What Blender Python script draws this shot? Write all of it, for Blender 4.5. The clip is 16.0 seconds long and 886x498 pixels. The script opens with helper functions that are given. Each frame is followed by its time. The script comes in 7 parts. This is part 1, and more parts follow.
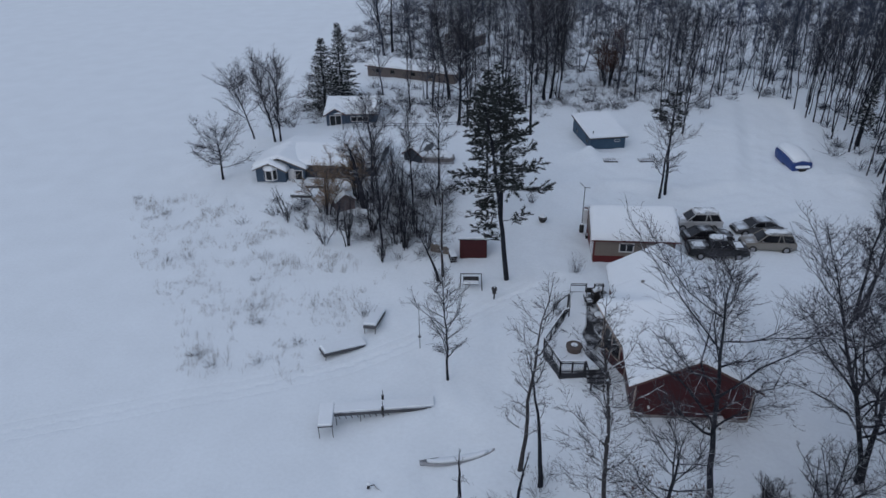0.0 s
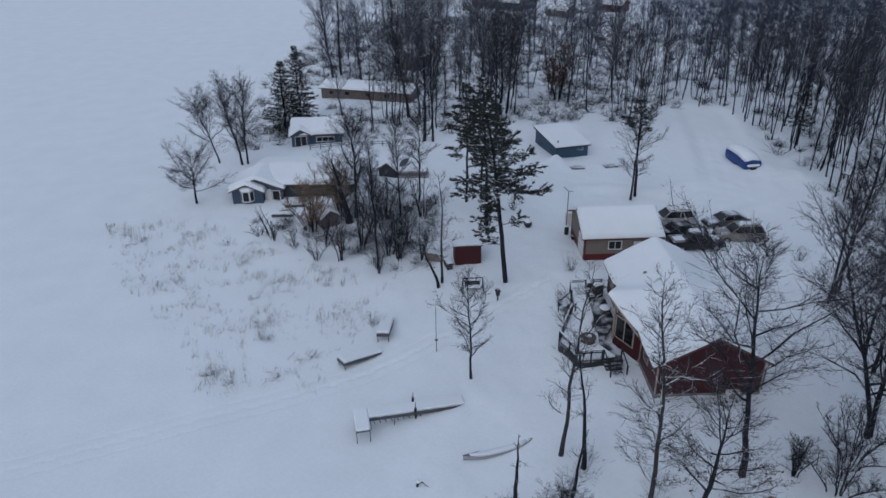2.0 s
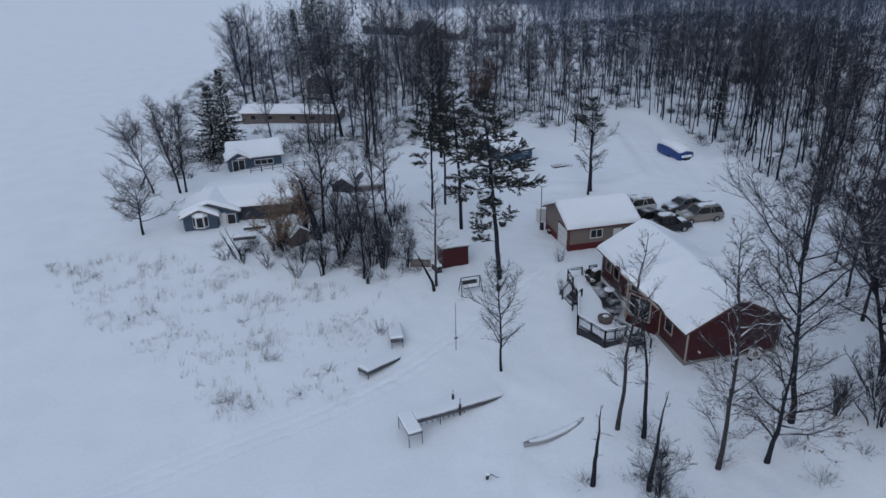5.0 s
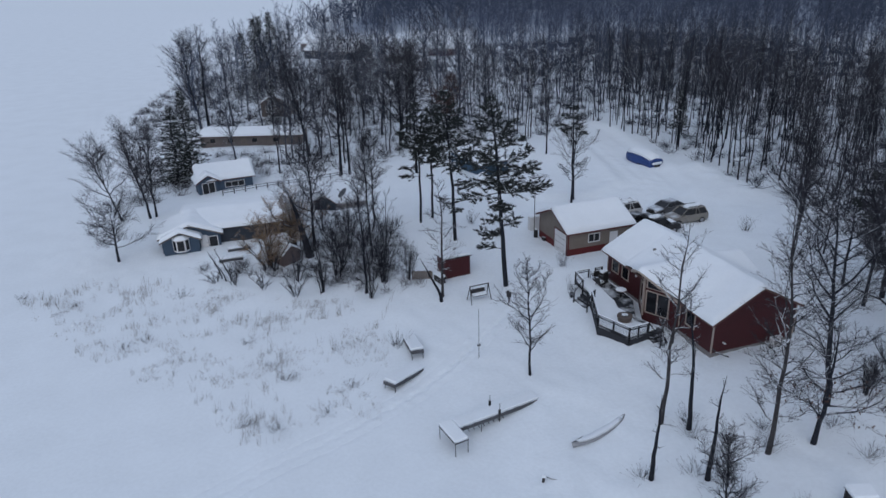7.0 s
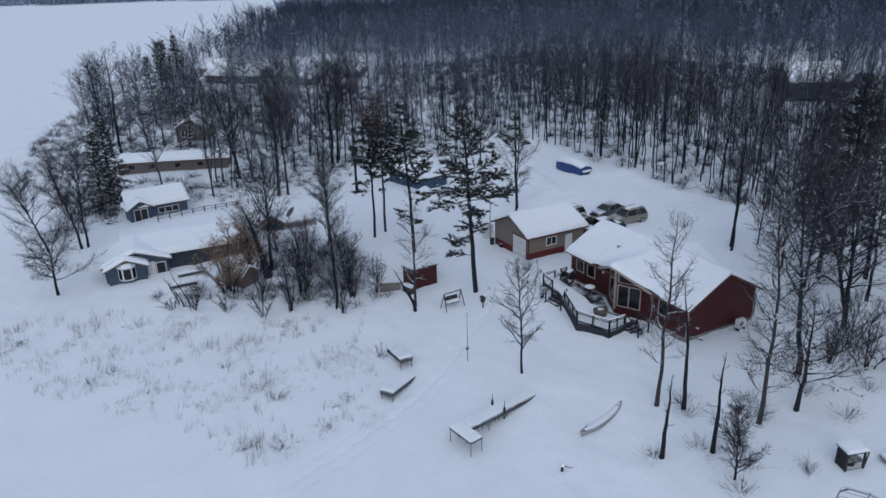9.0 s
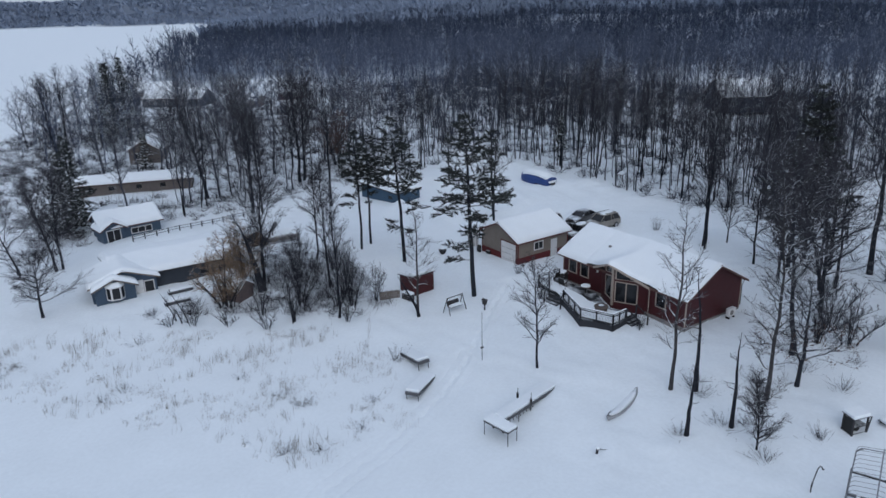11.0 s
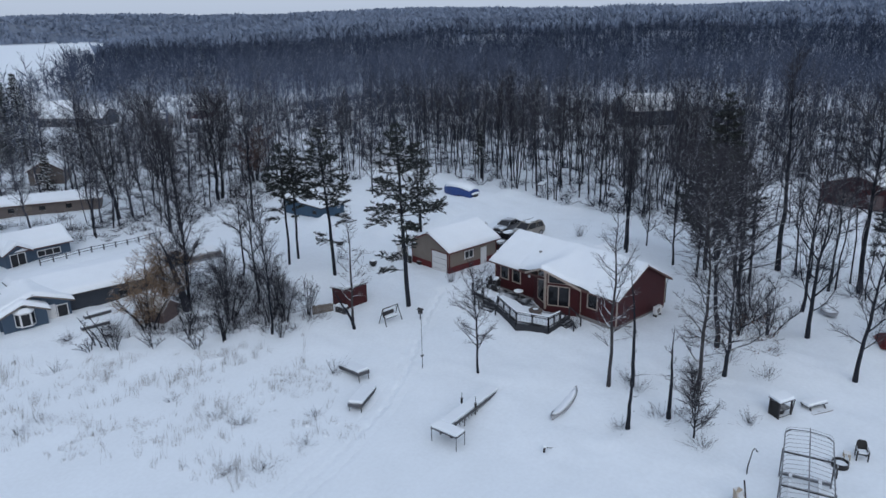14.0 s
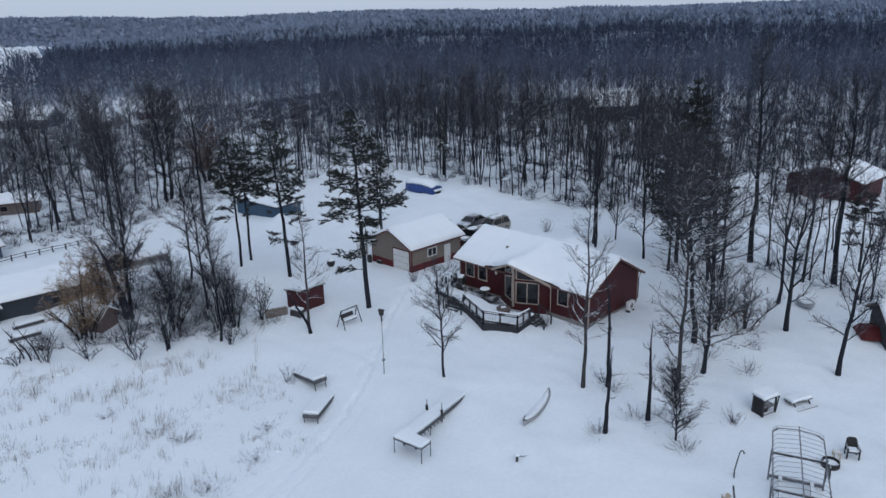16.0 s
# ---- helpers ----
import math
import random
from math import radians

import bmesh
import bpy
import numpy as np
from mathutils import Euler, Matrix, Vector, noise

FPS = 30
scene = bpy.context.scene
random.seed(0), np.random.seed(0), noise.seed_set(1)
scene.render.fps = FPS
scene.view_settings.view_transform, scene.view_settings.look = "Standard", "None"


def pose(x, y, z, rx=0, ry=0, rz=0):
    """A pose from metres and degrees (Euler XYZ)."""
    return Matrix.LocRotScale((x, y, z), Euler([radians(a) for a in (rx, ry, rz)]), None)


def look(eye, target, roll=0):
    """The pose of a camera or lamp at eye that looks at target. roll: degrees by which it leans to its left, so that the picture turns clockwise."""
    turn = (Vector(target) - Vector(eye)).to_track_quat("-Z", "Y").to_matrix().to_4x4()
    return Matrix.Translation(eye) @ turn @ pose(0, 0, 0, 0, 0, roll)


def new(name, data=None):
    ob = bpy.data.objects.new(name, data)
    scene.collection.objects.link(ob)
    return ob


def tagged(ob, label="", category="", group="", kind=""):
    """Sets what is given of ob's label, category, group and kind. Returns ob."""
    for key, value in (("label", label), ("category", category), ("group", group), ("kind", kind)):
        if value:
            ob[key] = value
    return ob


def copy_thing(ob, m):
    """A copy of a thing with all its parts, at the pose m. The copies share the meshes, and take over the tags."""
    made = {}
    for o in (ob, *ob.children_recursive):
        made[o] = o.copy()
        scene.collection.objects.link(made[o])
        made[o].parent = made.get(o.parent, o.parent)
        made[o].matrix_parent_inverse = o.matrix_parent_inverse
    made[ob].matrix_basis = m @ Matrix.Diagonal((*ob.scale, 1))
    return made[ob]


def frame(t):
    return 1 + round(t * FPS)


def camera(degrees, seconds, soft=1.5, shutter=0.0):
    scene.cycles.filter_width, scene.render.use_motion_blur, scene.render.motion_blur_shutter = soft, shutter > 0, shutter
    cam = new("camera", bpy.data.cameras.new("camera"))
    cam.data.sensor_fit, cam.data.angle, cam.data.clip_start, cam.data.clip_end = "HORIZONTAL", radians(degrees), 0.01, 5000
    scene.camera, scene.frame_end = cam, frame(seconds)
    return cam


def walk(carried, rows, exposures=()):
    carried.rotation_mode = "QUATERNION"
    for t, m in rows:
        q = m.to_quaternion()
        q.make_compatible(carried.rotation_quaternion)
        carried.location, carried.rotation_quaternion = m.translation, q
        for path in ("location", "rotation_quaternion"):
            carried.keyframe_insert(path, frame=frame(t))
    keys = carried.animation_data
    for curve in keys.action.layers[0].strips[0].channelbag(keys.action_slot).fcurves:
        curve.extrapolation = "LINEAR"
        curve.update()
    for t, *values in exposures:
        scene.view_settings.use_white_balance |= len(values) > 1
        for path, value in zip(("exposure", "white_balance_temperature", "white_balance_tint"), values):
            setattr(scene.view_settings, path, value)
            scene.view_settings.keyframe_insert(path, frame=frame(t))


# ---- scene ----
cam = camera(64.6, 16.0)
METRES, EYE, TILT, LEAN, TURN = 47.0, 34.23, -28.8, 0.8, 0.0
ROWS = [
    (0.0, 0.0, 0.0, 0.0, -0.0, 0.0, 0.0),
    (0.5, -0.0369, -0.0112, -0.011, -1.96, 0.65, 1.02),
    (1.0, -0.0748, -0.0193, -0.0189, -3.68, 1.03, 1.94),
    (1.5, -0.1135, -0.0243, -0.025, -4.79, 1.46, 2.57),
    (2.0, -0.1518, -0.0254, -0.0309, -6.22, 1.85, 3.4),
    (2.5, -0.1903, -0.0222, -0.0358, -7.82, 2.14, 4.36),
    (3.0, -0.2278, -0.0154, -0.0417, -9.63, 2.43, 5.46),
    (3.5, -0.2648, -0.0058, -0.0474, -11.19, 2.67, 6.38),
    (4.0, -0.3013, 0.0059, -0.054, -12.85, 2.91, 7.4),
    (6.5, -0.4757, 0.0866, -0.0722, -19.9, 4.34, 11.42),
    (7.0, -0.5086, 0.1032, -0.07, -21.42, 4.58, 12.25),
    (7.5, -0.5432, 0.1189, -0.0671, -23.07, 4.65, 13.1),
    (8.0, -0.5781, 0.1326, -0.065, -24.35, 4.81, 13.66),
    (8.5, -0.6127, 0.1456, -0.0633, -27.57, 4.52, 15.15),
    (11.0, -0.7935, 0.2099, -0.0534, -36.05, 4.45, 18.74),
    (11.5, -0.8214, 0.223, -0.0508, -39.42, 3.79, 19.97),
    (12.0, -0.8348, 0.2311, -0.0502, -40.74, 3.66, 20.31),
    (12.5, -0.8387, 0.2351, -0.05, -42.25, 3.44, 20.67),
    (13.0, -0.8358, 0.2345, -0.0513, -42.72, 3.48, 20.8),
    (13.5, -0.831, 0.235, -0.0541, -43.06, 3.49, 20.99),
    (14.0, -0.8247, 0.2397, -0.0573, -43.36, 3.49, 21.16),
    (14.5, -0.8154, 0.2479, -0.0579, -43.86, 3.36, 21.43),
    (15.0, -0.8034, 0.2601, -0.0574, -44.84, 3.03, 21.82),
    (15.5, -0.7864, 0.2768, -0.0599, -45.77, 2.75, 22.19),
    (16.0, -0.7667, 0.2976, -0.065, -46.46, 2.54, 22.42),
]
# seconds, stops, kelvin, tint
EXPOSURES = [(0.0, -0.22, 5900, 12), (4.0, -0.15, 5900, 12), (8.5, 0.01, 5900, 12), (11.0, 0.13, 5950, 10), (13.0, 0.19, 5950, 10), (16.0, 0.2, 5950, 10)]
walk(cam, [(t, pose(0, 0, EYE, TILT, LEAN, TURN) @ pose(METRES * x, METRES * y, METRES * z, 90 + pitch, roll, yaw)) for t, x, y, z, yaw, pitch, roll in ROWS],
     exposures=EXPOSURES)

# ---- world and light: an overcast, snowy winter day ----
world = bpy.data.worlds.new("winter_sky")
scene.world = world
world.use_nodes = True
wn, wl = world.node_tree.nodes, world.node_tree.links
wn.clear()
sky = wn.new("ShaderNodeTexSky")
sky.sky_type, sky.sun_disc = "NISHITA", False
sky.sun_elevation, sky.sun_rotation = radians(28), radians(215)
sky.air_density, sky.dust_density = 1.0, 3.0
cloud = wn.new("ShaderNodeMix")
cloud.data_type = "RGBA"
cloud.inputs[0].default_value = 0.8
cloud.inputs[7].default_value = (4.6, 5.1, 6.0, 1)
wl.new(sky.outputs[0], cloud.inputs[6])
back = wn.new("ShaderNodeBackground")
back.inputs[1].default_value = 0.105
wl.new(cloud.outputs[2], back.inputs[0])
wout = wn.new("ShaderNodeOutputWorld")
wl.new(back.outputs[0], wout.inputs[0])

sun_data = bpy.data.lights.new("sun", "SUN")
sun_data.energy, sun_data.angle, sun_data.color = 0.5, radians(60), (1.0, 0.97, 0.92)
sun = new("sun", sun_data)
sun.matrix_world = look((-60, -80, 90), (0, 0, 0))


# ---- materials ----
def material(name, colour, rough=0.8, metal=0.0, vary=0.25, scale=3.0, fine=40.0, bump=0.2, spec=0.3, per_object=0.0, snow=0.0, snow_from=0.45):
    """A node material with variation at two scales, fine relief, and snow lying on what faces up."""
    m = bpy.data.materials.new(name)
    m.use_nodes = True
    n, l = m.node_tree.nodes, m.node_tree.links
    b = n["Principled BSDF"]
    b.inputs["Roughness"].default_value = rough
    b.inputs["Metallic"].default_value = metal
    b.inputs["Specular IOR Level"].default_value = spec
    co = n.new("ShaderNodeTexCoord")
    big = n.new("ShaderNodeTexNoise")
    big.inputs["Scale"].default_value, big.inputs["Detail"].default_value = scale, 4
    small = n.new("ShaderNodeTexNoise")
    small.inputs["Scale"].default_value, small.inputs["Detail"].default_value = fine, 3
    l.new(co.outputs["Object"], big.inputs["Vector"])
    l.new(co.outputs["Object"], small.inputs["Vector"])
    add = n.new("ShaderNodeMath")
    add.operation = "ADD"
    l.new(big.outputs["Fac"], add.inputs[0])
    l.new(small.outputs["Fac"], add.inputs[1])
    span = n.new("ShaderNodeMapRange")
    span.inputs["From Min"].default_value, span.inputs["From Max"].default_value = 0.6, 1.4
    span.inputs["To Min"].default_value, span.inputs["To Max"].default_value = 1 - vary, 1 + vary
    l.new(add.outputs[0], span.inputs["Value"])
    value = span.outputs[0]
    if per_object:
        info = n.new("ShaderNodeObjectInfo")
        own = n.new("ShaderNodeMapRange")
        own.inputs["To Min"].default_value, own.inputs["To Max"].default_value = 1 - per_object, 1 + per_object
        l.new(info.outputs["Random"], own.inputs["Value"])
        both = n.new("ShaderNodeMath")
        both.operation = "MULTIPLY"
        l.new(value, both.inputs[0])
        l.new(own.outputs[0], both.inputs[1])
        value = both.outputs[0]
    tone = n.new("ShaderNodeVectorMath")
    tone.operation = "SCALE"
    tone.inputs[0].default_value = colour
    l.new(value, tone.inputs["Scale"])
    last = tone.outputs[0]
    if snow:
        geo = n.new("ShaderNodeNewGeometry")
        sep = n.new("ShaderNodeSeparateXYZ")
        l.new(geo.outputs["Normal"], sep.inputs[0])
        patch = n.new("ShaderNodeMath")
        patch.operation = "MULTIPLY_ADD"
        patch.inputs[1].default_value, patch.inputs[2].default_value = 0.9, -0.45
        l.new(big.outputs["Fac"], patch.inputs[0])
        high = n.new("ShaderNodeMath")
        l.new(sep.outputs["Z"], high.inputs[0])
        l.new(patch.outputs[0], high.inputs[1])
        lies = n.new("ShaderNodeMapRange")
        lies.inputs["From Min"].default_value, lies.inputs["From Max"].default_value = snow_from, snow_from + 0.25
        lies.inputs["To Max"].default_value = snow
        l.new(high.outputs[0], lies.inputs["Value"])
        mix = n.new("ShaderNodeMix")
        mix.data_type = "RGBA"
        mix.inputs[7].default_value = (0.795, 0.838, 0.87, 1)
        l.new(lies.outputs[0], mix.inputs[0])
        l.new(last, mix.inputs[6])
        last = mix.outputs[2]
    l.new(last, b.inputs["Base Color"])
    if bump:
        bp = n.new("ShaderNodeBump")
        bp.inputs["Strength"].default_value, bp.inputs["Distance"].default_value = bump, 0.03
        l.new(add.outputs[0], bp.inputs["Height"])
        l.new(bp.outputs[0], b.inputs["Normal"])
    return m


def siding(name, colour, pitch, vertical=False, depth=0.6, vary=0.15):
    """Lapped boards or ribbed sheet: a ripple across the wall, with weathering."""
    m = material(name, colour, rough=0.6, vary=vary, scale=1.5, fine=14, bump=0.0)
    n, l = m.node_tree.nodes, m.node_tree.links
    co = n.new("ShaderNodeTexCoord")
    wave = n.new("ShaderNodeTexWave")
    wave.wave_type, wave.wave_profile = "BANDS", "SAW"
    wave.bands_direction = "Z"
    wave.inputs["Scale"].default_value = 0.314 / pitch
    wave.inputs["Distortion"].default_value = 0.05
    if vertical:
        turn = n.new("ShaderNodeSeparateXYZ")
        join = n.new("ShaderNodeCombineXYZ")
        total = n.new("ShaderNodeMath")
        l.new(co.outputs["Object"], turn.inputs[0])
        l.new(turn.outputs["X"], total.inputs[0])
        l.new(turn.outputs["Y"], total.inputs[1])
        l.new(total.outputs[0], join.inputs["Z"])
        l.new(join.outputs[0], wave.inputs["Vector"])
    else:
        l.new(co.outputs["Object"], wave.inputs["Vector"])
    bp = n.new("ShaderNodeBump")
    bp.inputs["Strength"].default_value, bp.inputs["Distance"].default_value = depth, 0.02
    l.new(wave.outputs["Fac"], bp.inputs["Height"])
    l.new(bp.outputs[0], n["Principled BSDF"].inputs["Normal"])
    return m


SNOW = material("snow", (0.795, 0.843, 0.874), rough=0.75, vary=0.05, scale=0.25, fine=3.5, bump=0.7, spec=0.15)
ROOF_SNOW = material("roof_snow", (0.815, 0.857, 0.886), rough=0.75, vary=0.03, scale=0.8, fine=6.0, bump=0.25, spec=0.15)
BARK = material("bark", (0.022, 0.024, 0.031), rough=0.95, vary=0.45, scale=1.5, fine=18, bump=0.6, spec=0.1, per_object=0.25, snow=0.7, snow_from=0.6)
PALE_BARK = material("pale_bark", (0.052, 0.050, 0.053), rough=0.9, vary=0.55, scale=2.5, fine=16, bump=0.5, spec=0.1, snow=0.9, snow_from=0.4)
TWIG = material("twig", (0.052, 0.051, 0.060), rough=0.95, vary=0.3, scale=1.0, fine=6, bump=0.0, spec=0.1, per_object=0.25, snow=0.15, snow_from=0.7)
WILLOW_TWIG = material("willow_twig", (0.25, 0.170, 0.105), rough=0.9, vary=0.3, scale=0.8, fine=5, bump=0.0, spec=0.1, snow=0.2, snow_from=0.7)
RUST_TWIG = material("rust_twig", (0.10, 0.062, 0.052), rough=0.9, vary=0.3, scale=0.8, fine=5, bump=0.0, spec=0.1)
# Haze over the cottage trees is put into this paler bark, beside real snow.
HAZY_SNOWY_BARK = material("hazed_snowy_bark", (0.055, 0.060, 0.076), rough=0.95, vary=0.4, scale=0.5, fine=6, bump=0.2, spec=0.1, per_object=0.25, snow=0.6, snow_from=0.55)
WOODS = material("woods_bark", (0.044, 0.050, 0.068), rough=0.95, vary=0.4, scale=0.06, fine=1.5, bump=0.0, spec=0.1, snow=0.12, snow_from=0.7)
# Paler, bluer copy of the woods bark, with distance haze put in its colour.
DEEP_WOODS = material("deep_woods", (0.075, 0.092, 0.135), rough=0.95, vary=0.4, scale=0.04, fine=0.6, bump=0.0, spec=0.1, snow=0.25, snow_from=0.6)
# The far woods' blue-grey has haze mixed into the base colour.
HAZED_FAR = material("hazed_far_woods", (0.042, 0.055, 0.087), rough=0.95, vary=0.4, scale=0.02, fine=0.25, bump=0.0, spec=0.1, snow=0.2, snow_from=0.6)
# Far hills: air haze is painted in as this pale blue base colour.
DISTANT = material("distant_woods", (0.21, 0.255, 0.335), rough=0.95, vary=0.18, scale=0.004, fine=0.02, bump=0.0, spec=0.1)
# Far spruces: needle colour lifted and blued with painted haze.
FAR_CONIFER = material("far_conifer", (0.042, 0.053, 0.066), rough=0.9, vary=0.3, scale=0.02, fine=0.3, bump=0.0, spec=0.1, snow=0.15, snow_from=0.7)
NEEDLE = material("needle", (0.025, 0.030, 0.029), rough=0.8, vary=0.4, scale=0.8, fine=9, bump=0.0, spec=0.2, per_object=0.15, snow=0.12, snow_from=0.75)
DRY_LEAF = material("dry_leaf", (0.10, 0.052, 0.034), rough=0.8, vary=0.4, scale=2, fine=20, bump=0.2)
REED = material("reed", (0.16, 0.14, 0.118), rough=0.9, vary=0.4, scale=0.5, fine=8, bump=0.0, spec=0.1)
RED_SIDING = siding("red_siding", (0.050, 0.0085, 0.0108), 0.16)
TAN_METAL = siding("tan_metal", (0.175, 0.150, 0.128), 0.23, vertical=True, depth=0.4)
RED_METAL = siding("red_metal", (0.095, 0.014, 0.015), 0.23, vertical=True, depth=0.4)
BLUE_SIDING = siding("blue_siding", (0.050, 0.078, 0.118), 0.14)
TEAL_SIDING = siding("teal_siding", (0.045, 0.085, 0.135), 0.2, vertical=True, depth=0.4)
TAN_SIDING = siding("tan_siding", (0.13, 0.112, 0.105), 0.18)
DARK_SIDING = siding("dark_siding", (0.036, 0.044, 0.058), 0.18)
HUT_BOARD = siding("hut_board", (0.13, 0.10, 0.098), 0.2, vertical=True)
RED_BOARD = siding("red_board", (0.052, 0.0095, 0.0115), 0.2, vertical=True)
TRIM = material("cream_trim", (0.34, 0.285, 0.245), rough=0.6, vary=0.1, scale=2, fine=20, bump=0.05)
WHITE_TRIM = material("white_trim", (0.62, 0.62, 0.62), rough=0.5, vary=0.08, scale=2, fine=20, bump=0.05)
FASCIA = material("fascia", (0.11, 0.06, 0.052), rough=0.6, vary=0.15, scale=2, fine=20, bump=0.05)
ROOFING = material("roofing", (0.06, 0.055, 0.055), rough=0.9, vary=0.2, scale=1, fine=12, bump=0.3)
PANE = material("window_glass", (0.012, 0.013, 0.016), rough=0.08, vary=0.2, scale=1, fine=4, bump=0.0, spec=0.4)
DECK_WOOD = material("deck_wood", (0.031, 0.033, 0.039), rough=0.85, vary=0.3, scale=1.2, fine=25, bump=0.3, snow=0.9, snow_from=0.95)
DOCK_WOOD = material("dock_wood", (0.085, 0.088, 0.097), rough=0.9, vary=0.35, scale=1.5, fine=22, bump=0.4, snow=0.9, snow_from=0.75)
GREY_CANVAS = material("grey_canvas", (0.16, 0.15, 0.15), rough=0.9, vary=0.3, scale=1.5, fine=12, bump=0.3, snow=0.4, snow_from=0.7)
OLD_WOOD = material("weathered_wood", (0.15, 0.13, 0.115), rough=0.9, vary=0.35, scale=1.5, fine=22, bump=0.4, snow=0.9, snow_from=0.75)
DARK_WOOD = material("dark_wood", (0.046, 0.045, 0.049), rough=0.9, vary=0.35, scale=1.5, fine=22, bump=0.4, snow=0.95, snow_from=0.75)
CONCRETE = material("concrete", (0.2, 0.19, 0.185), rough=0.9, vary=0.2, scale=1.0, fine=18, bump=0.2)
GALVANISED = material("galvanised_pipe", (0.13, 0.135, 0.145), rough=0.5, metal=0.5, vary=0.15, scale=3, fine=30, bump=0.1, snow=0.35, snow_from=0.8)
BLACK_IRON = material("black_iron", (0.02, 0.02, 0.021), rough=0.6, vary=0.3, scale=4, fine=30, bump=0.1, snow=0.5, snow_from=0.8)
RUBBER = material("tyre_rubber", (0.018, 0.018, 0.019), rough=0.9, vary=0.2, scale=4, fine=40, bump=0.3)
RIM = material("wheel_rim", (0.35, 0.35, 0.36), rough=0.35, metal=0.8, vary=0.1, scale=4, fine=30, bump=0.0)
BLUE_COVER = material("blue_tarp", (0.022, 0.055, 0.20), rough=0.5, vary=0.2, scale=1.2, fine=7, bump=0.5, spec=0.4)
HULL = material("boat_hull", (0.30, 0.31, 0.33), rough=0.35, vary=0.1, scale=1.5, fine=14, bump=0.05)
CANVAS = material("pale_canvas", (0.42, 0.36, 0.28), rough=0.9, vary=0.25, scale=2, fine=14, bump=0.3, snow=0.7, snow_from=0.6)
BROWN_COVER = material("brown_table_cover", (0.105, 0.085, 0.075), rough=0.8, vary=0.25, scale=2, fine=14, bump=0.3)
PAINT = {name: material("paint_" + name, c, rough=0.3, metal=mt, vary=0.1, scale=1.2, fine=9, bump=0.0, spec=0.5, snow=0.9, snow_from=sf) for name, c, mt, sf in (
    ("black", (0.012, 0.012, 0.014), 0.2, 0.95), ("silver", (0.26, 0.24, 0.21), 0.5, 0.9), ("bronze", (0.105, 0.105, 0.11), 0.5, 0.8), ("white", (0.5, 0.5, 0.5), 0.1, 0.9))}


# ---- mesh tools ----
class Geo:
    """Collects vertices and faces."""

    def __init__(self):
        self.v, self.f = [], []

    def add(self, verts, faces, m=None):
        k = len(self.v)
        self.v += [tuple(m @ Vector(p)) if m else tuple(p) for p in verts]
        self.f += [tuple(i + k for i in f) for f in faces]
        return self

    def box(self, a, b, m=None):
        (x0, y0, z0), (x1, y1, z1) = a, b
        return self.add([(x0, y0, z0), (x1, y0, z0), (x1, y1, z0), (x0, y1, z0), (x0, y0, z1), (x1, y0, z1), (x1, y1, z1), (x0, y1, z1)],
                        [(0, 3, 2, 1), (4, 5, 6, 7), (0, 1, 5, 4), (1, 2, 6, 5), (2, 3, 7, 6), (3, 0, 4, 7)], m)

    def prism(self, poly, z0, z1, m=None):
        n = len(poly)
        return self.add([(x, y, z0) for x, y in poly] + [(x, y, z1) for x, y in poly],
                        [tuple(range(n - 1, -1, -1)), tuple(range(n, 2 * n))] + [(i, (i + 1) % n, n + (i + 1) % n, n + i) for i in range(n)], m)

    def sheet(self, top, drop, m=None):
        """A slab: a polygon and its copy lower by drop (a vector)."""
        n = len(top)
        low = [tuple(Vector(p) + Vector(drop)) for p in top]
        return self.add(list(top) + low, [tuple(range(n)), tuple(range(2 * n - 1, n - 1, -1))] + [(i, n + i, n + (i + 1) % n, (i + 1) % n) for i in range(n)], m)

    def tube(self, pts, radii, k=6, caps=True, m=None):
        pts = [Vector(p) for p in pts]
        if not hasattr(radii, "__len__"):
            radii = [radii] * len(pts)
        vs, fs = [], []
        ref = Vector((0.31, 0.17, 0.93))
        for i, p in enumerate(pts):
            d = (pts[min(i + 1, len(pts) - 1)] - pts[max(i - 1, 0)]).normalized()
            u = d.cross(ref if abs(d.dot(ref)) < 0.95 else Vector((1, 0, 0))).normalized()
            w = d.cross(u)
            for j in range(k):
                a = 2 * math.pi * j / k
                vs.append(p + (u * math.cos(a) + w * math.sin(a)) * radii[i])
        for i in range(len(pts) - 1):
            for j in range(k):
                fs.append((i * k + j, i * k + (j + 1) % k, (i + 1) * k + (j + 1) % k, (i + 1) * k + j))
        if caps:
            fs += [tuple(range(k - 1, -1, -1)), tuple(range((len(pts) - 1) * k, len(pts) * k))]
        return self.add(vs, fs, m)

    def loft(self, rings, m=None, caps=True):
        k = len(rings[0])
        vs = [p for r in rings for p in r]
        fs = [(i * k + j, i * k + (j + 1) % k, (i + 1) * k + (j + 1) % k, (i + 1) * k + j) for i in range(len(rings) - 1) for j in range(k)]
        if caps:
            fs += [tuple(range(k - 1, -1, -1)), tuple(range((len(rings) - 1) * k, len(rings) * k))]
        return self.add(vs, fs, m)


def obj(name, geo, mat, parent=None, label="", smooth=False, bevel=0.0):
    me = bpy.data.meshes.new(name)
    me.from_pydata(geo.v, [], geo.f)
    if bevel:
        bm = bmesh.new()
        bm.from_mesh(me)
        bmesh.ops.bevel(bm, geom=list(bm.edges), offset=bevel, segments=1, affect="EDGES", clamp_overlap=True)
        bm.to_mesh(me)
        bm.free()
    if smooth:
        me.polygons.foreach_set("use_smooth", [True] * len(me.polygons))
    me.materials.append(mat)
    me.update()
    ob = new(name, me)
    if parent:
        ob.parent = parent
    if label:
        ob["label"] = label
    return ob


def thing(name, m, label, category, group=""):
    ob = tagged(new(name), label, category, group)
    ob.matrix_world = m
    return ob


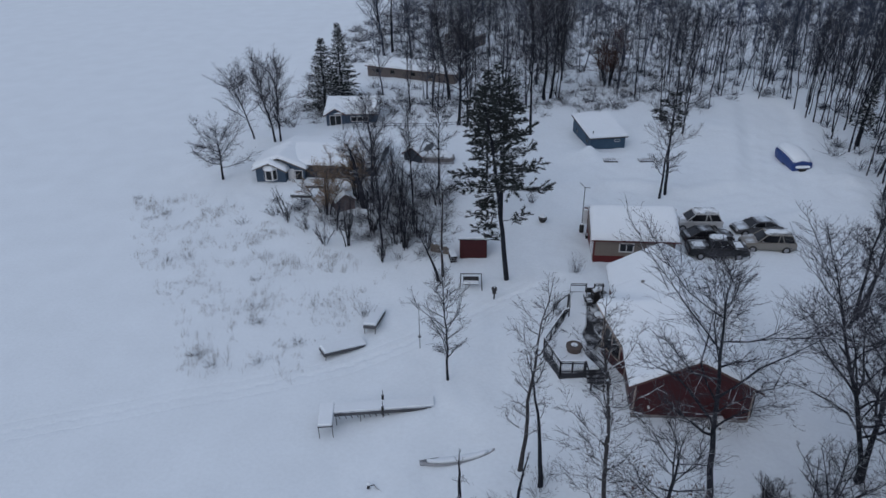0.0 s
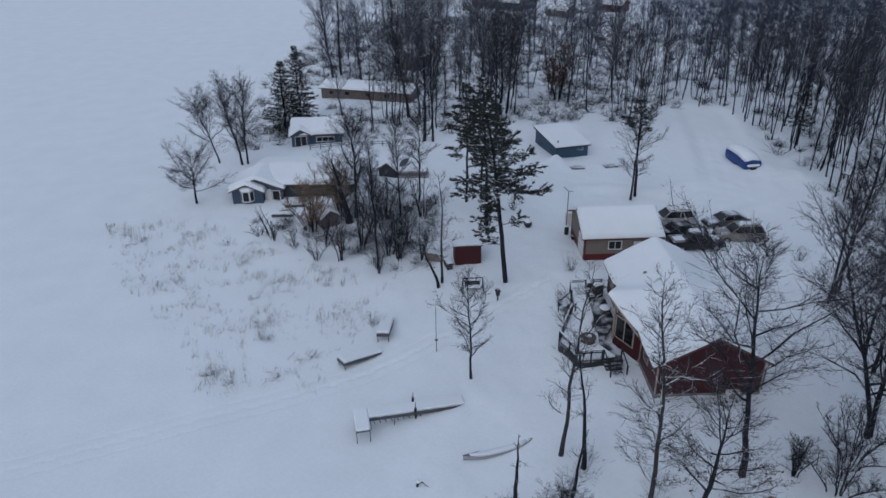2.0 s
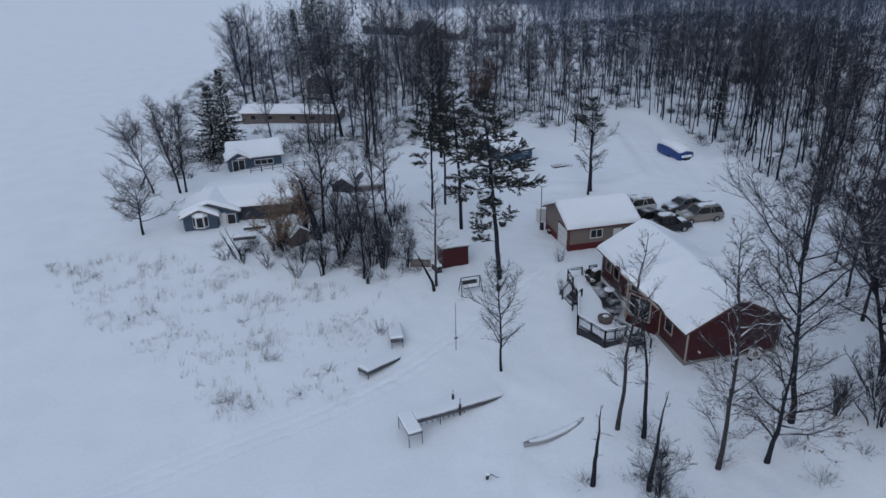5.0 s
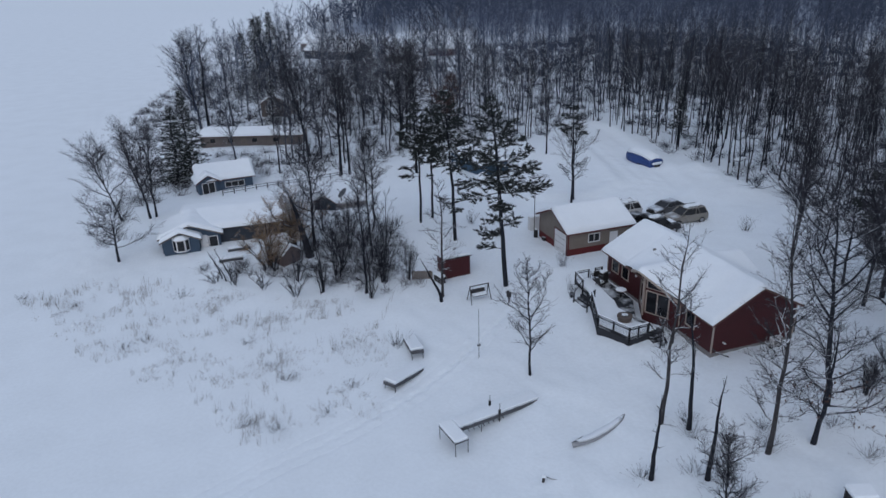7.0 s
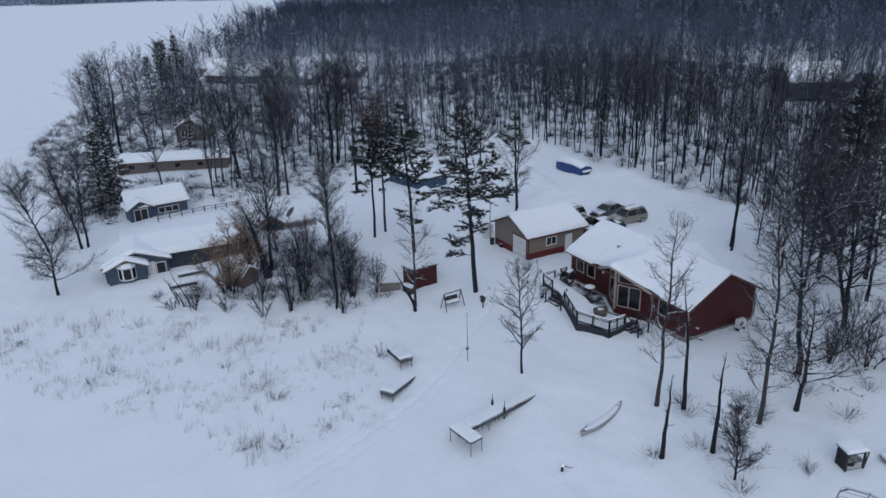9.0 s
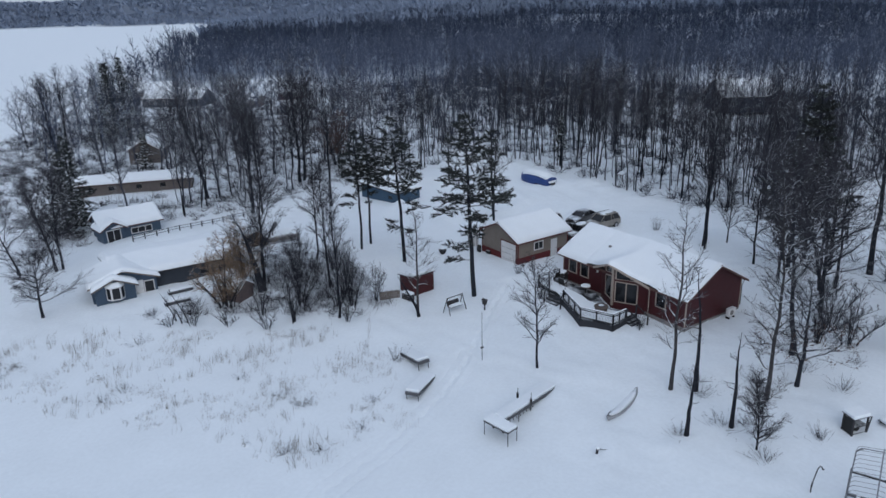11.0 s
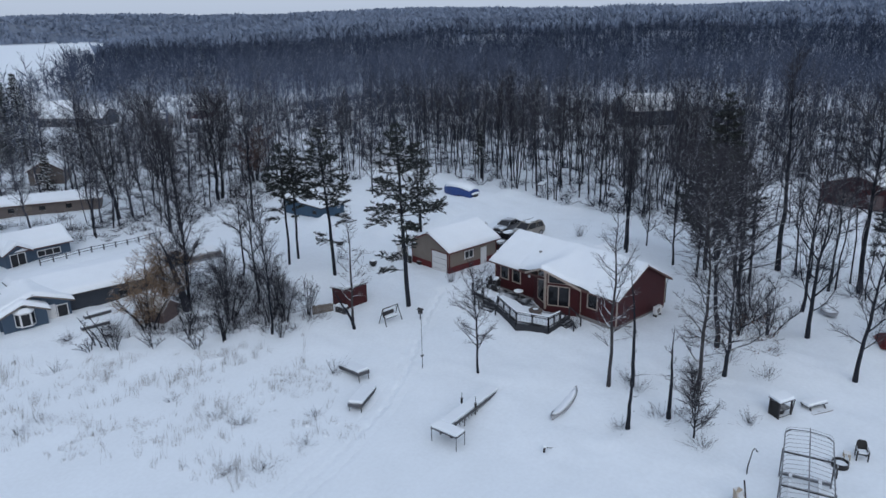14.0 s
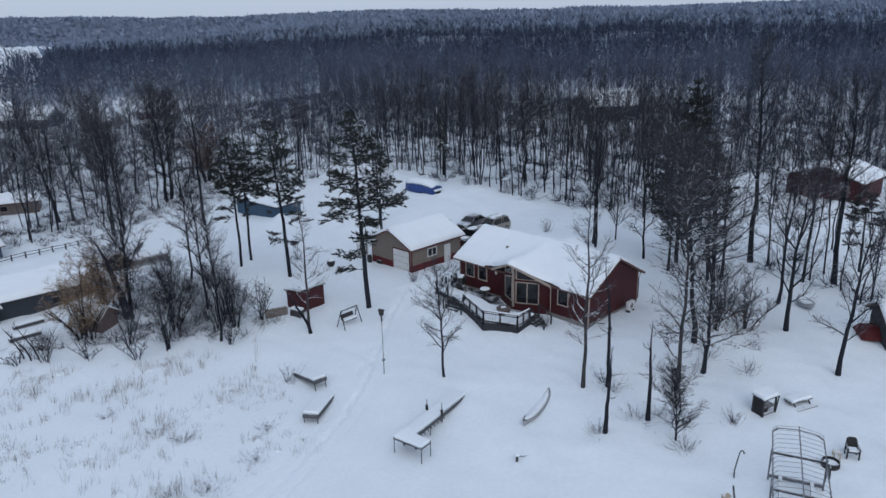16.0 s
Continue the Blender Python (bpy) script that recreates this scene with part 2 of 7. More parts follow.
def array_mesh(name, verts, faces, mat, smooth=False):
    """A mesh of equal-sided faces from arrays."""
    me = bpy.data.meshes.new(name)
    k = faces.shape[1]
    me.vertices.add(len(verts))
    me.vertices.foreach_set("co", np.ascontiguousarray(verts, dtype=np.float32).ravel())
    me.loops.add(faces.size)
    me.loops.foreach_set("vertex_index", np.ascontiguousarray(faces, dtype=np.int32).ravel())
    me.polygons.add(len(faces))
    me.polygons.foreach_set("loop_start", np.arange(0, faces.size, k, dtype=np.int32))
    me.polygons.foreach_set("use_smooth", np.full(len(faces), smooth))
    me.materials.append(mat)
    me.update(calc_edges=True)
    return me


def ss(x, a, b):
    u = np.clip((np.asarray(x, float) - a) / (b - a), 0, 1)
    return u * u * (3 - 2 * u)


# ---- the ground: frozen lake, shore, yard, hills ----
LAND = [(300, -260), (60, -40), (14, 6), (4, 15), (0.5, 24), (-1.5, 32), (-2, 40), (-3, 48), (-4, 56), (-10, 62), (-17, 69), (-25, 75), (-31, 83), (-30, 95),
        (-26, 107), (-27, 125), (-27, 145), (-23, 170), (-15, 195), (-2, 222), (14, 250), (36, 300), (78, 385), (130, 500), (225, 700), (350, 960), (560, 1250),
        (700, 1600), (760, 2000), (500, 2250), (0, 2450), (-900, 2600), (-4600, 2600), (-4600, 4700), (4700, 4700), (4700, -300)]


def inland(x, y):
    """Metres from the shore, positive on land."""
    x, y = np.asarray(x, float), np.asarray(y, float)
    best = np.full(x.shape, 1e12)
    inside = np.zeros(x.shape, bool)
    for (ax, ay), (bx, by) in zip(LAND, LAND[1:] + LAND[:1]):
        dx, dy = bx - ax, by - ay
        u = np.clip(((x - ax) * dx + (y - ay) * dy) / (dx * dx + dy * dy), 0, 1)
        best = np.minimum(best, (x - ax - u * dx) ** 2 + (y - ay - u * dy) ** 2)
        if ay != by:
            inside ^= ((ay > y) != (by > y)) & (x < ax + (y - ay) * dx / dy)
    return np.where(inside, 1, -1) * np.sqrt(best)


def waves(x, y, scale, seed):
    """Soft, irregular swell between about -1 and 1."""
    r = np.random.RandomState(seed)
    out = np.zeros(np.shape(x))
    for k in range(7):
        a, p = r.uniform(0, 6.28, 2)
        f = 6.28 / scale * r.uniform(0.6, 1.7)
        out = out + np.sin((x * math.cos(a) + y * math.sin(a)) * f + p + 1.3 * np.sin((x * math.sin(a) - y * math.cos(a)) * f * 0.4 + p * 2))
    return out / 4.0


def along(x, y, line):
    """Distance to a broken line."""
    best = np.full(np.shape(x), 1e12)
    for (ax, ay), (bx, by) in zip(line, line[1:]):
        dx, dy = bx - ax, by - ay
        u = np.clip(((x - ax) * dx + (y - ay) * dy) / (dx * dx + dy * dy), 0, 1)
        best = np.minimum(best, np.hypot(x - ax - u * dx, y - ay - u * dy))
    return best


TRAIL = [(9.5, 54), (5.5, 51.8), (2.3, 49.8), (-0.7, 47.7), (-3.4, 46.0), (-6.1, 44.5), (-8.4, 43.3), (-11, 42.5), (-14.5, 41.2), (-18.4, 40.3), (-26, 38), (-40, 34.2), (-60, 29.5)]
DRIVE = [(20, 70), (27, 67), (36, 70), (40, 80), (44, 92), (47, 101)]
MOUNDS = [(45.5, 73, 2.2, 0.7), (44, 68, 2.5, 0.45), (31, 91, 4, 0.6), (36, 92, 3, 0.5), (18.0, 83.2, 1.1, 0.7), (16.0, 82.6, 2.4, 0.4), (24, 80, 2, 0.3), (35, 74, 2.5, 0.3),
          (43, 63, 3, 0.35), (38, 54, 3.5, 0.3), (34, 49, 3, 0.3), (-19, 86, 5, 0.5), (12, 53, 2, 0.2), (8.2, 41.2, 2.4, 0.38)]


def ground_z(x, y, trodden=True):
    x, y = np.asarray(x, float), np.asarray(y, float)
    d = inland(x, y)
    far = np.hypot(x, y - 20)
    z = 0.35 * ss(d, -6, 1) + 0.35 * ss(d, 0, 6) + 0.95 * ss(d, 5, 17) + 0.5 * ss(d, 20, 60)
    z = z + ss(d, 40, 500) * (ss(far, 260, 2600) * 62 * (1 + 0.22 * waves(x, y, 1500, 5)) + ss(far, 200, 900) * 4 * (1 + waves(x, y, 260, 8)))
    near = 1 - ss(far, 150, 320)
    z = z + near * (0.10 * waves(x, y, 9, 2) * ss(d, -3, 6) + 0.05 * waves(x, y, 2.6, 3) * ss(d, -14, 2) + 0.045 * waves(x, y, 1.5, 12) * np.clip(0.25 + waves(x, y, 14, 13), 0, 1) * ss(d, -14, -2) + (0.007 + 0.013 * ss(d, -8, 4)) * waves(x, y, 5, 4))
    track = along(x, y, TRAIL)
    if trodden:
        z = z - near * 0.24 * (1 - ss(track, 0.4, 0.95))
    lane = along(x, y, DRIVE)
    z = z - near * 0.22 * (1 - ss(lane, 2.6, 4.2)) + near * 0.22 * ss(lane, 3.2, 4.6) * (1 - ss(lane, 4.6, 6.4))
    for rut in (0.9, 2.4):
        z = z - near * 0.05 * (1 - ss(np.abs(lane - rut), 0.1, 0.5))
    for mx, my, r, h in MOUNDS:
        z = z + h * np.exp(-((x - mx) ** 2 + (y - my) ** 2) / (r * r)) * (1 + 0.25 * waves(x, y, 2.2, 11))
    return z


def z_at(x, y):
    return float(ground_z(np.array([x]), np.array([y]))[0])


def graded(lo, hi, fine_lo, fine_hi, step, grow=1.09):
    """Grid lines: even steps in the middle, ever wider outwards."""
    mid = list(np.arange(fine_lo, fine_hi + step / 2, step))
    s, left, right = step, [], []
    p = mid[0]
    while p > lo:
        s *= grow
        p -= s
        left.append(max(p, lo))
    s, p = step, mid[-1]
    while p < hi:
        s *= grow
        p += s
        right.append(min(p, hi))
    return np.array(left[::-1] + mid + right)


gx, gy = graded(-4600, 4600, -44, 50, 0.42), graded(-900, 4600, 12, 90, 0.42)
GX, GY = np.meshgrid(gx, gy)
verts = np.stack([GX.ravel(), GY.ravel(), ground_z(GX, GY).ravel()], 1)
nx, ny = len(gx), len(gy)
idx = np.arange(nx * ny).reshape(ny, nx)
quads = np.stack([idx[:-1, :-1].ravel(), idx[:-1, 1:].ravel(), idx[1:, 1:].ravel(), idx[1:, :-1].ravel()], 1)
# far off, shade and haze of the brushy woods are painted into the snow colour
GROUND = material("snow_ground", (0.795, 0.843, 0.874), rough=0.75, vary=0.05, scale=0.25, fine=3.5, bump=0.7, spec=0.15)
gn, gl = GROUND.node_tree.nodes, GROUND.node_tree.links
shade_in = gn.new("ShaderNodeAttribute")
shade_in.attribute_name = "cover"
woods_shade = gn.new("ShaderNodeMix")
woods_shade.data_type = "RGBA"
woods_shade.inputs[7].default_value = (0.11, 0.14, 0.195, 1)
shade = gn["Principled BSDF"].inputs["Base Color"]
gl.new(shade.links[0].from_socket, woods_shade.inputs[6])
gl.new(shade_in.outputs["Fac"], woods_shade.inputs[0])
gl.new(woods_shade.outputs[2], shade)
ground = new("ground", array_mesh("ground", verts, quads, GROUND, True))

# ---- the trodden path: a narrow trough of footprints ----
line = [Vector((x, y)) for x, y in TRAIL]
walked = []
for p, q in zip(line, line[1:]):
    k = max(2, int((q - p).length / 0.13))
    walked += [p.lerp(q, i / k) for i in range(k)]
walked = np.array([tuple(p) for p in walked])
for _ in range(30):
    walked[1:-1] = (walked[:-2] + walked[1:-1] * 2 + walked[2:]) / 4
run = np.gradient(walked, axis=0)
run /= np.linalg.norm(run, axis=1, keepdims=True)
across = np.linspace(-1.0, 1.0, 23)
weave = 0.10 * np.sin(np.arange(len(walked)) * 0.13 * 0.9) + 0.06 * np.sin(np.arange(len(walked)) * 0.13 * 2.3)
PXX = walked[:, 0:1] - run[:, 1:2] * (across + weave[:, None] * 0.5)
PYY = walked[:, 1:2] + run[:, 0:1] * (across + weave[:, None] * 0.5)
stride = np.arange(len(walked))[:, None] * 0.13
side = across[None, :] - 0.10 * np.sign(np.sin(stride * 4.2))
prints = 0.10 * np.exp(-(side / 0.12) ** 2) * (0.45 + 0.55 * np.abs(np.sin(stride * 4.2)))
worn = 0.3 + 0.7 * ss(inland(PXX, PYY), -14, 0)
PZZ = ground_z(PXX, PYY, False) - prints * 1.25 * worn - 0.06 * worn * np.exp(-(across / 0.25) ** 2) + 0.025 * worn * np.exp(-((np.abs(across) - 0.38) / 0.12) ** 2) * (1 + 0.6 * waves(PXX, PYY, 0.8, 14))
PZZ = PZZ + 0.004 - 0.03 * ss(np.abs(across), 0.85, 1.0)
i3 = np.arange(PXX.size).reshape(PXX.shape)
q3 = np.stack([i3[:-1, :-1].ravel(), i3[:-1, 1:].ravel(), i3[1:, 1:].ravel(), i3[1:, :-1].ravel()], 1)
tagged(new("footpath", array_mesh("footpath", np.stack([PXX, PYY, PZZ], -1).reshape(-1, 3), q3, SNOW, True)), "narrow trodden path of footprints through the snow", "path", kind="structure")

# ---- buildings ----
def gable_roof(parent, x0, x1, y0, y1, eave, ridge, over=0.4, gable=0.35, thick=0.14, snow=0.3, seed=1, fascia=FASCIA, snow_label="thick smooth snow on the roof"):
    """A roof with its ridge along y, over walls x0..x1, y0..y1, with a rounded blanket of snow."""
    cx, half = (x0 + x1) / 2, (x1 - x0) / 2
    slope = (ridge - eave) / half
    low, hw = eave - slope * over, half + over
    roof = Geo()
    for s in (-1, 1):
        roof.sheet([(cx, y0 - gable, ridge), (cx + s * hw, y0 - gable, low), (cx + s * hw, y1 + gable, low), (cx, y1 + gable, ridge)][::s], (0, 0, thick))
    obj("roof", roof, ROOFING, parent)
    for y in (y0 - gable - 0.03, y1 + gable):
        for s in (-1, 1):
            obj("rake_board", Geo().sheet([(cx, y, ridge + thick), (cx + s * hw, y, low + thick), (cx + s * hw, y, low - 0.08), (cx, y, ridge - 0.08)], (0, 0.03, 0)), fascia, parent)
    for s in (-1, 1):
        a = cx + s * hw
        obj("eave_board", Geo().box((min(a, a + s * 0.03), y0 - gable, low - 0.06), (max(a, a + s * 0.03), y1 + gable, low + thick)), fascia, parent)
    if snow:
        nu, nv = 36, 44
        u = np.linspace(0, 1, nu)
        v = np.linspace(-1, 1, nv)
        V, U = np.meshgrid(v, u)
        yy = (y0 - gable - 0.04) + U * (y1 - y0 + 2 * gable + 0.08)
        edge = np.minimum((1 - np.abs(V)) * hw, np.minimum(U, 1 - U) * (y1 - y0 + 2 * gable))
        xx = cx + V * (hw + 0.05)
        soft = np.sqrt(V * V + 0.004)
        base = ridge + thick - slope * np.minimum(soft * hw, hw)
        lump = waves(xx, yy, 2.3, seed) * 0.03 + waves(xx, yy, 6, seed + 1) * 0.04
        fat = snow * np.sqrt(np.clip(edge / 0.35, 0, 1) * (2 - np.clip(edge / 0.35, 0, 1)))
        top = base + np.maximum(fat * (1 + lump * 2.5), 0.0) + 0.01
        bottom = base - 0.02 - 0.05 * (edge < 0.02)
        vs = np.concatenate([np.stack([xx, yy, top], -1).reshape(-1, 3), np.stack([xx, yy, bottom], -1).reshape(-1, 3)])
        i = np.arange(nu * nv).reshape(nu, nv)
        q = np.stack([i[:-1, :-1].ravel(), i[1:, :-1].ravel(), i[1:, 1:].ravel(), i[:-1, 1:].ravel()], 1)
        rim = np.concatenate([i[0, :], i[1:, -1], i[-1, -2::-1], i[-2:0:-1, 0]])
        nxt = np.roll(rim, -1)
        n = nu * nv
        f = np.concatenate([q[:, ::-1], (q + n), np.stack([rim, rim + n, nxt + n, nxt], 1)])
        ob = new("snow", array_mesh("snow", vs, f, ROOF_SNOW, True))
        ob.parent = parent
        ob["label"] = snow_label


def gable_walls(parent, x0, x1, y0, y1, eave, ridge, mat, foot=None, foot_h=0.0, foot_mat=None, low=-0.6):
    """Four walls 0.15 thick; the two ends carry the gable."""
    cx, t = (x0 + x1) / 2, 0.15
    for y, yy in ((y0, y0 + t), (y1 - t, y1)):
        obj("wall", Geo().sheet([(x0, y, low), (x1, y, low), (x1, y, eave), (cx, y, ridge), (x0, y, eave)], (0, t, 0)), mat, parent)
    for x in (x0, x1 - t):
        obj("wall", Geo().box((x, y0 + t, low), (x + t, y1 - t, eave)), mat, parent)
    if foot_h:
        g = 0.02
        obj("wainscot", Geo().box((x0 - g, y0 - g, low), (x1 + g, y0 - 0.002, foot_h)), foot_mat, parent)
        obj("wainscot", Geo().box((x0 - g, y1 + 0.002, low), (x1 + g, y1 + g, foot_h)), foot_mat, parent)
        obj("wainscot", Geo().box((x0 - g, y0, low), (x0 - 0.002, y1, foot_h)), foot_mat, parent)
        obj("wainscot", Geo().box((x1 + 0.002, y0, low), (x1 + g, y1, foot_h)), foot_mat, parent)


def plate(parent, m, w, h, name="window", trim=TRIM, rail=0.1, bars=0, pane=PANE, label=""):
    """A window or glazed door set on a wall: frame of four rails, panes and bars. m puts its foot's middle on the wall, looking along -y."""
    frame_g = Geo()
    frame_g.box((-w / 2, -0.05, 0), (-w / 2 + rail, 0.03, h)).box((w / 2 - rail, -0.05, 0), (w / 2, 0.03, h))
    frame_g.box((-w / 2 + rail, -0.05, 0), (w / 2 - rail, 0.03, rail)).box((-w / 2 + rail, -0.05, h - rail), (w / 2 - rail, 0.03, h))
    for k in range(bars):
        x = -w / 2 + (k + 1) * w / (bars + 1)
        frame_g.box((x - 0.03, -0.045, rail), (x + 0.03, 0.03, h - rail))
    frame_ob = obj(name, frame_g, trim, parent, label)
    frame_ob.matrix_parent_inverse = Matrix()
    frame_ob.matrix_basis = m
    for k in range(bars + 1):
        a = -w / 2 + rail + k * (w - 2 * rail) / (bars + 1)
        b = -w / 2 + rail + (k + 1) * (w - 2 * rail) / (bars + 1)
        obj("pane", Geo().box((a + 0.01, -0.02, rail + 0.005), (b - 0.01, 0.0, h - rail - 0.005)), pane, frame_ob)
    return frame_ob


def shape_window(parent, pts, out, name="window", trim=TRIM, rail=0.1):
    """A window of any outline: pts are its corners in the wall's plane, out the way it faces."""
    pts = [Vector(p) for p in pts]
    out = Vector(out).normalized()
    c = sum(pts, Vector()) / len(pts)
    inner = [p + (c - p).normalized() * rail * 1.35 for p in pts]
    n = len(pts)
    g = Geo()
    for i in range(n):
        j = (i + 1) % n
        g.sheet([pts[i] + out * 0.05, pts[j] + out * 0.05, inner[j] + out * 0.05, inner[i] + out * 0.05], -out * 0.08)
    f = obj(name, g, trim, parent)
    obj("pane", Geo().sheet([p + out * 0.02 for p in inner], -out * 0.02), PANE, f)


WEST = lambda y, z, x=0.0: pose(x, y, z, 0, 0, -90)
SOUTH = lambda x, z, y=0.0: pose(x, y, z, 0, 0, 0)
EAST = lambda y, z, x: pose(x, y, z, 0, 0, 90)
NORTH = lambda x, z, y: pose(x, y, z, 0, 0, 180)

# ---- the red house ----
HOUSE = pose(12.16, 35.79, 1.95, 0, 0, -6)
house = thing("house", HOUSE, "red lap-sided lake house with cream trim and a deep snow roof", "house")
HL, HW, HE, HR = 14.7, 7.5, 2.65, 4.68
gable_walls(house, 0, HW, 0, HL, HE, HR, RED_SIDING, low=-0.9)
gable_roof(house, 0, HW, 0, HL, HE, HR, over=0.45, gable=0.4, snow=0)
# the pointed bay under its own gable
PX, PY0, PYC, PY1, PZ = -1.35, 4.1, 6.9, 9.7, 4.0
for a, b in (((PX, PYC), (0.1, PY0)), ((0.1, PY1), (PX, PYC))):
    low_z = HE - 0.05
    za, zb = (PZ - 0.1, low_z) if a[0] == PX else (low_z, PZ - 0.1)
    out = Vector((b[1] - a[1], a[0] - b[0], 0)).normalized()
    if out.x > 0:
        out = -out
    obj("bay_wall", Geo().sheet([(*a, -0.6), (*b, -0.6), (*b, zb), (*a, za)], -out * 0.12), RED_SIDING, house)
    at = lambda u, z: (a[0] + (b[0] - a[0]) * u + out.x * 0.01, a[1] + (b[1] - a[1]) * u + out.y * 0.01, z)
    if a[0] == PX:      # sliding door and the slanted light above it
        shape_window(house, [at(0.06, 0.35), at(0.72, 0.35), at(0.72, 2.35), at(0.06, 2.35)], out, "sliding_door")
        obj("door_stile", Geo().sheet([at(0.37, 0.42), at(0.40, 0.42), at(0.40, 2.28), at(0.37, 2.28)], out * 0.05), TRIM, house)
        shape_window(house, [at(0.06, 2.55), at(0.74, 2.55), at(0.74, 2.85), at(0.06, 3.95)], out, "window")
    else:
        shape_window(house, [at(0.42, 0.4), at(0.92, 0.4), at(0.92, 2.75), at(0.42, 2.35)], out, "window")
        shape_window(house, [at(0.42, 2.6), at(0.92, 2.98), at(0.92, 3.85), at(0.42, 3.25)], out, "window")
obj("corner_board", Geo().box((PX - 0.09, PYC - 0.09, 0), (PX + 0.03, PYC + 0.09, PZ - 0.2)), TRIM, house)
for s in (-1, 1):
    tip, inner, corner = (-2.05, PYC, PZ), (2.6, PYC, PZ), (-0.47, PYC + s * 3.35, 2.40)
    slab = [tip, inner, corner] if s > 0 else [tip, corner, inner]
    obj("bay_roof", Geo().sheet(slab, (0, 0, 0.14)), ROOFING, house)
    obj("rake_board", Geo().sheet([(tip[0] - 0.02, tip[1], PZ + 0.15), (corner[0] - 0.02, corner[1], 2.55), (corner[0] - 0.02, corner[1], 2.32), (tip[0] - 0.02, tip[1], PZ - 0.08)], (0.03, 0, 0)), TRIM, house)
for a, b in (((-0.012, -0.012), (HW + 0.012, 0.0)), ((-0.012, 0.0), (0.0, HL)), ((HW, 0.0), (HW + 0.012, HL))):
    obj("foundation", Geo().box((*a, -0.9), (*b, -0.12)), CONCRETE, house, "grey block foundation")
# one soft blanket of snow over the main roof and the bay's gable
n_u, n_v = 64, 90
V, U = np.meshgrid(np.linspace(-0.44, HL + 0.44, n_v), np.linspace(0, 1, n_u))
arm = np.abs(V - PYC)
west = np.minimum(-0.5, -2.1 + arm * 0.48)
BX = west + U * (HW + 0.5 - west)
main = HR + 0.14 - (HR - HE) / (HW / 2) * np.sqrt((BX - HW / 2) ** 2 + 0.03)
bay_z = PZ + 0.14 - np.sqrt(arm * arm + 0.03) * 0.48
base = np.where(arm < 4.2, 0.5 * (main + bay_z + np.sqrt((main - bay_z) ** 2 + 0.35)), main)
edge = np.minimum(np.minimum((BX - west) * 0.9, HW + 0.5 - BX), np.minimum(V + 0.44, HL + 0.44 - V))
full = np.clip(edge / 0.34, 0, 1)
fat = 0.27 * np.sqrt(full * (2 - full)) * (1 + 0.10 * waves(BX, V, 2.3, 21) + 0.12 * waves(BX, V, 6, 22))
top_v = np.stack([BX, V, base + fat + 0.012], -1).reshape(-1, 3)
low_v = np.stack([BX, V, base - 0.03], -1).reshape(-1, 3)
i2 = np.arange(n_u * n_v).reshape(n_u, n_v)
q2 = np.stack([i2[:-1, :-1].ravel(), i2[1:, :-1].ravel(), i2[1:, 1:].ravel(), i2[:-1, 1:].ravel()], 1)
rim = np.concatenate([i2[0, :], i2[1:, -1], i2[-1, -2::-1], i2[-2:0:-1, 0]])
nxt = np.roll(rim, -1)
roof_snow = new("snow", array_mesh("snow", np.concatenate([top_v, low_v]), np.concatenate([q2, np.stack([rim, nxt, nxt + n_u * n_v, rim + n_u * n_v], 1)]), ROOF_SNOW, True))
roof_snow.parent = house
roof_snow["label"] = "thick smooth snow on the roof"
for y in (11.75, 13.35):
    plate(house, WEST(y, 0.85), 1.15, 1.5)
plate(house, WEST(2.6, 0.8), 1.15, 1.45)
plate(house, NORTH(4.2, 0.9, HL), 1.2, 1.2)
plate(house, EAST(4.0, 0.9, HW), 1.2, 1.2)
plate(house, EAST(10.0, 0.9, HW), 1.2, 1.2)
for x, y in ((-0.02, -0.02), (HW - 0.08, -0.02), (-0.02, HL - 0.08)):
    obj("corner_board", Geo().box((x, y, -0.1), (x + 0.1, y + 0.1, HE - 0.05)), TRIM, house)
obj("downspout", Geo().tube([(-0.4, 3.9, 2.35), (-0.06, 3.85, 2.1), (-0.06, 3.85, 0.1), (-0.3, 3.7, 0.0)], 0.045), TRIM, house)
obj("downspout", Geo().tube([(HW + 0.42, 0.0, 2.35), (HW + 0.06, -0.05, 2.0), (HW + 0.06, -0.05, 0.1)], 0.045), DARK_WOOD, house)
obj("downspout", Geo().tube([(0.05, -0.08, 0.35), (0.2, -0.3, 0.1), (0.7, -1.1, 0.05)], 0.05), DARK_WOOD, house)
obj("vent_pipe", Geo().tube([(1.7, 10.2, 3.3), (1.7, 10.2, 4.12)], 0.16, 10), CONCRETE, house, "grey roof vent")
obj("vent_pipe", Geo().tube([(1.0, -0.02, 0.6), (1.0, -0.25, 0.62)], 0.07, 8), WHITE_TRIM, house)
obj("porch_lamp", Geo().box((-0.14, 9.95, 1.9), (-0.01, 10.1, 2.15)), WHITE_TRIM, house)

# outdoor unit of the heat pump by the gable wall
unit = thing("heat_pump", HOUSE @ pose(5.2, -0.75, -0.2), "white heat pump unit standing in snow by the gable wall", "heat pump")
obj("case", Geo().box((-0.45, -0.18, 0.1), (0.45, 0.18, 0.85)), WHITE_TRIM, unit, bevel=0.03)
obj("grille", Geo().tube([(-0.1, -0.19, 0.48), (-0.1, -0.2, 0.48)], 0.24, 16), CONCRETE, unit)
for x in (-0.35, 0.35):
    obj("foot", Geo().box((x - 0.04, -0.18, -0.3), (x + 0.04, 0.18, 0.1)), BLACK_IRON, unit)

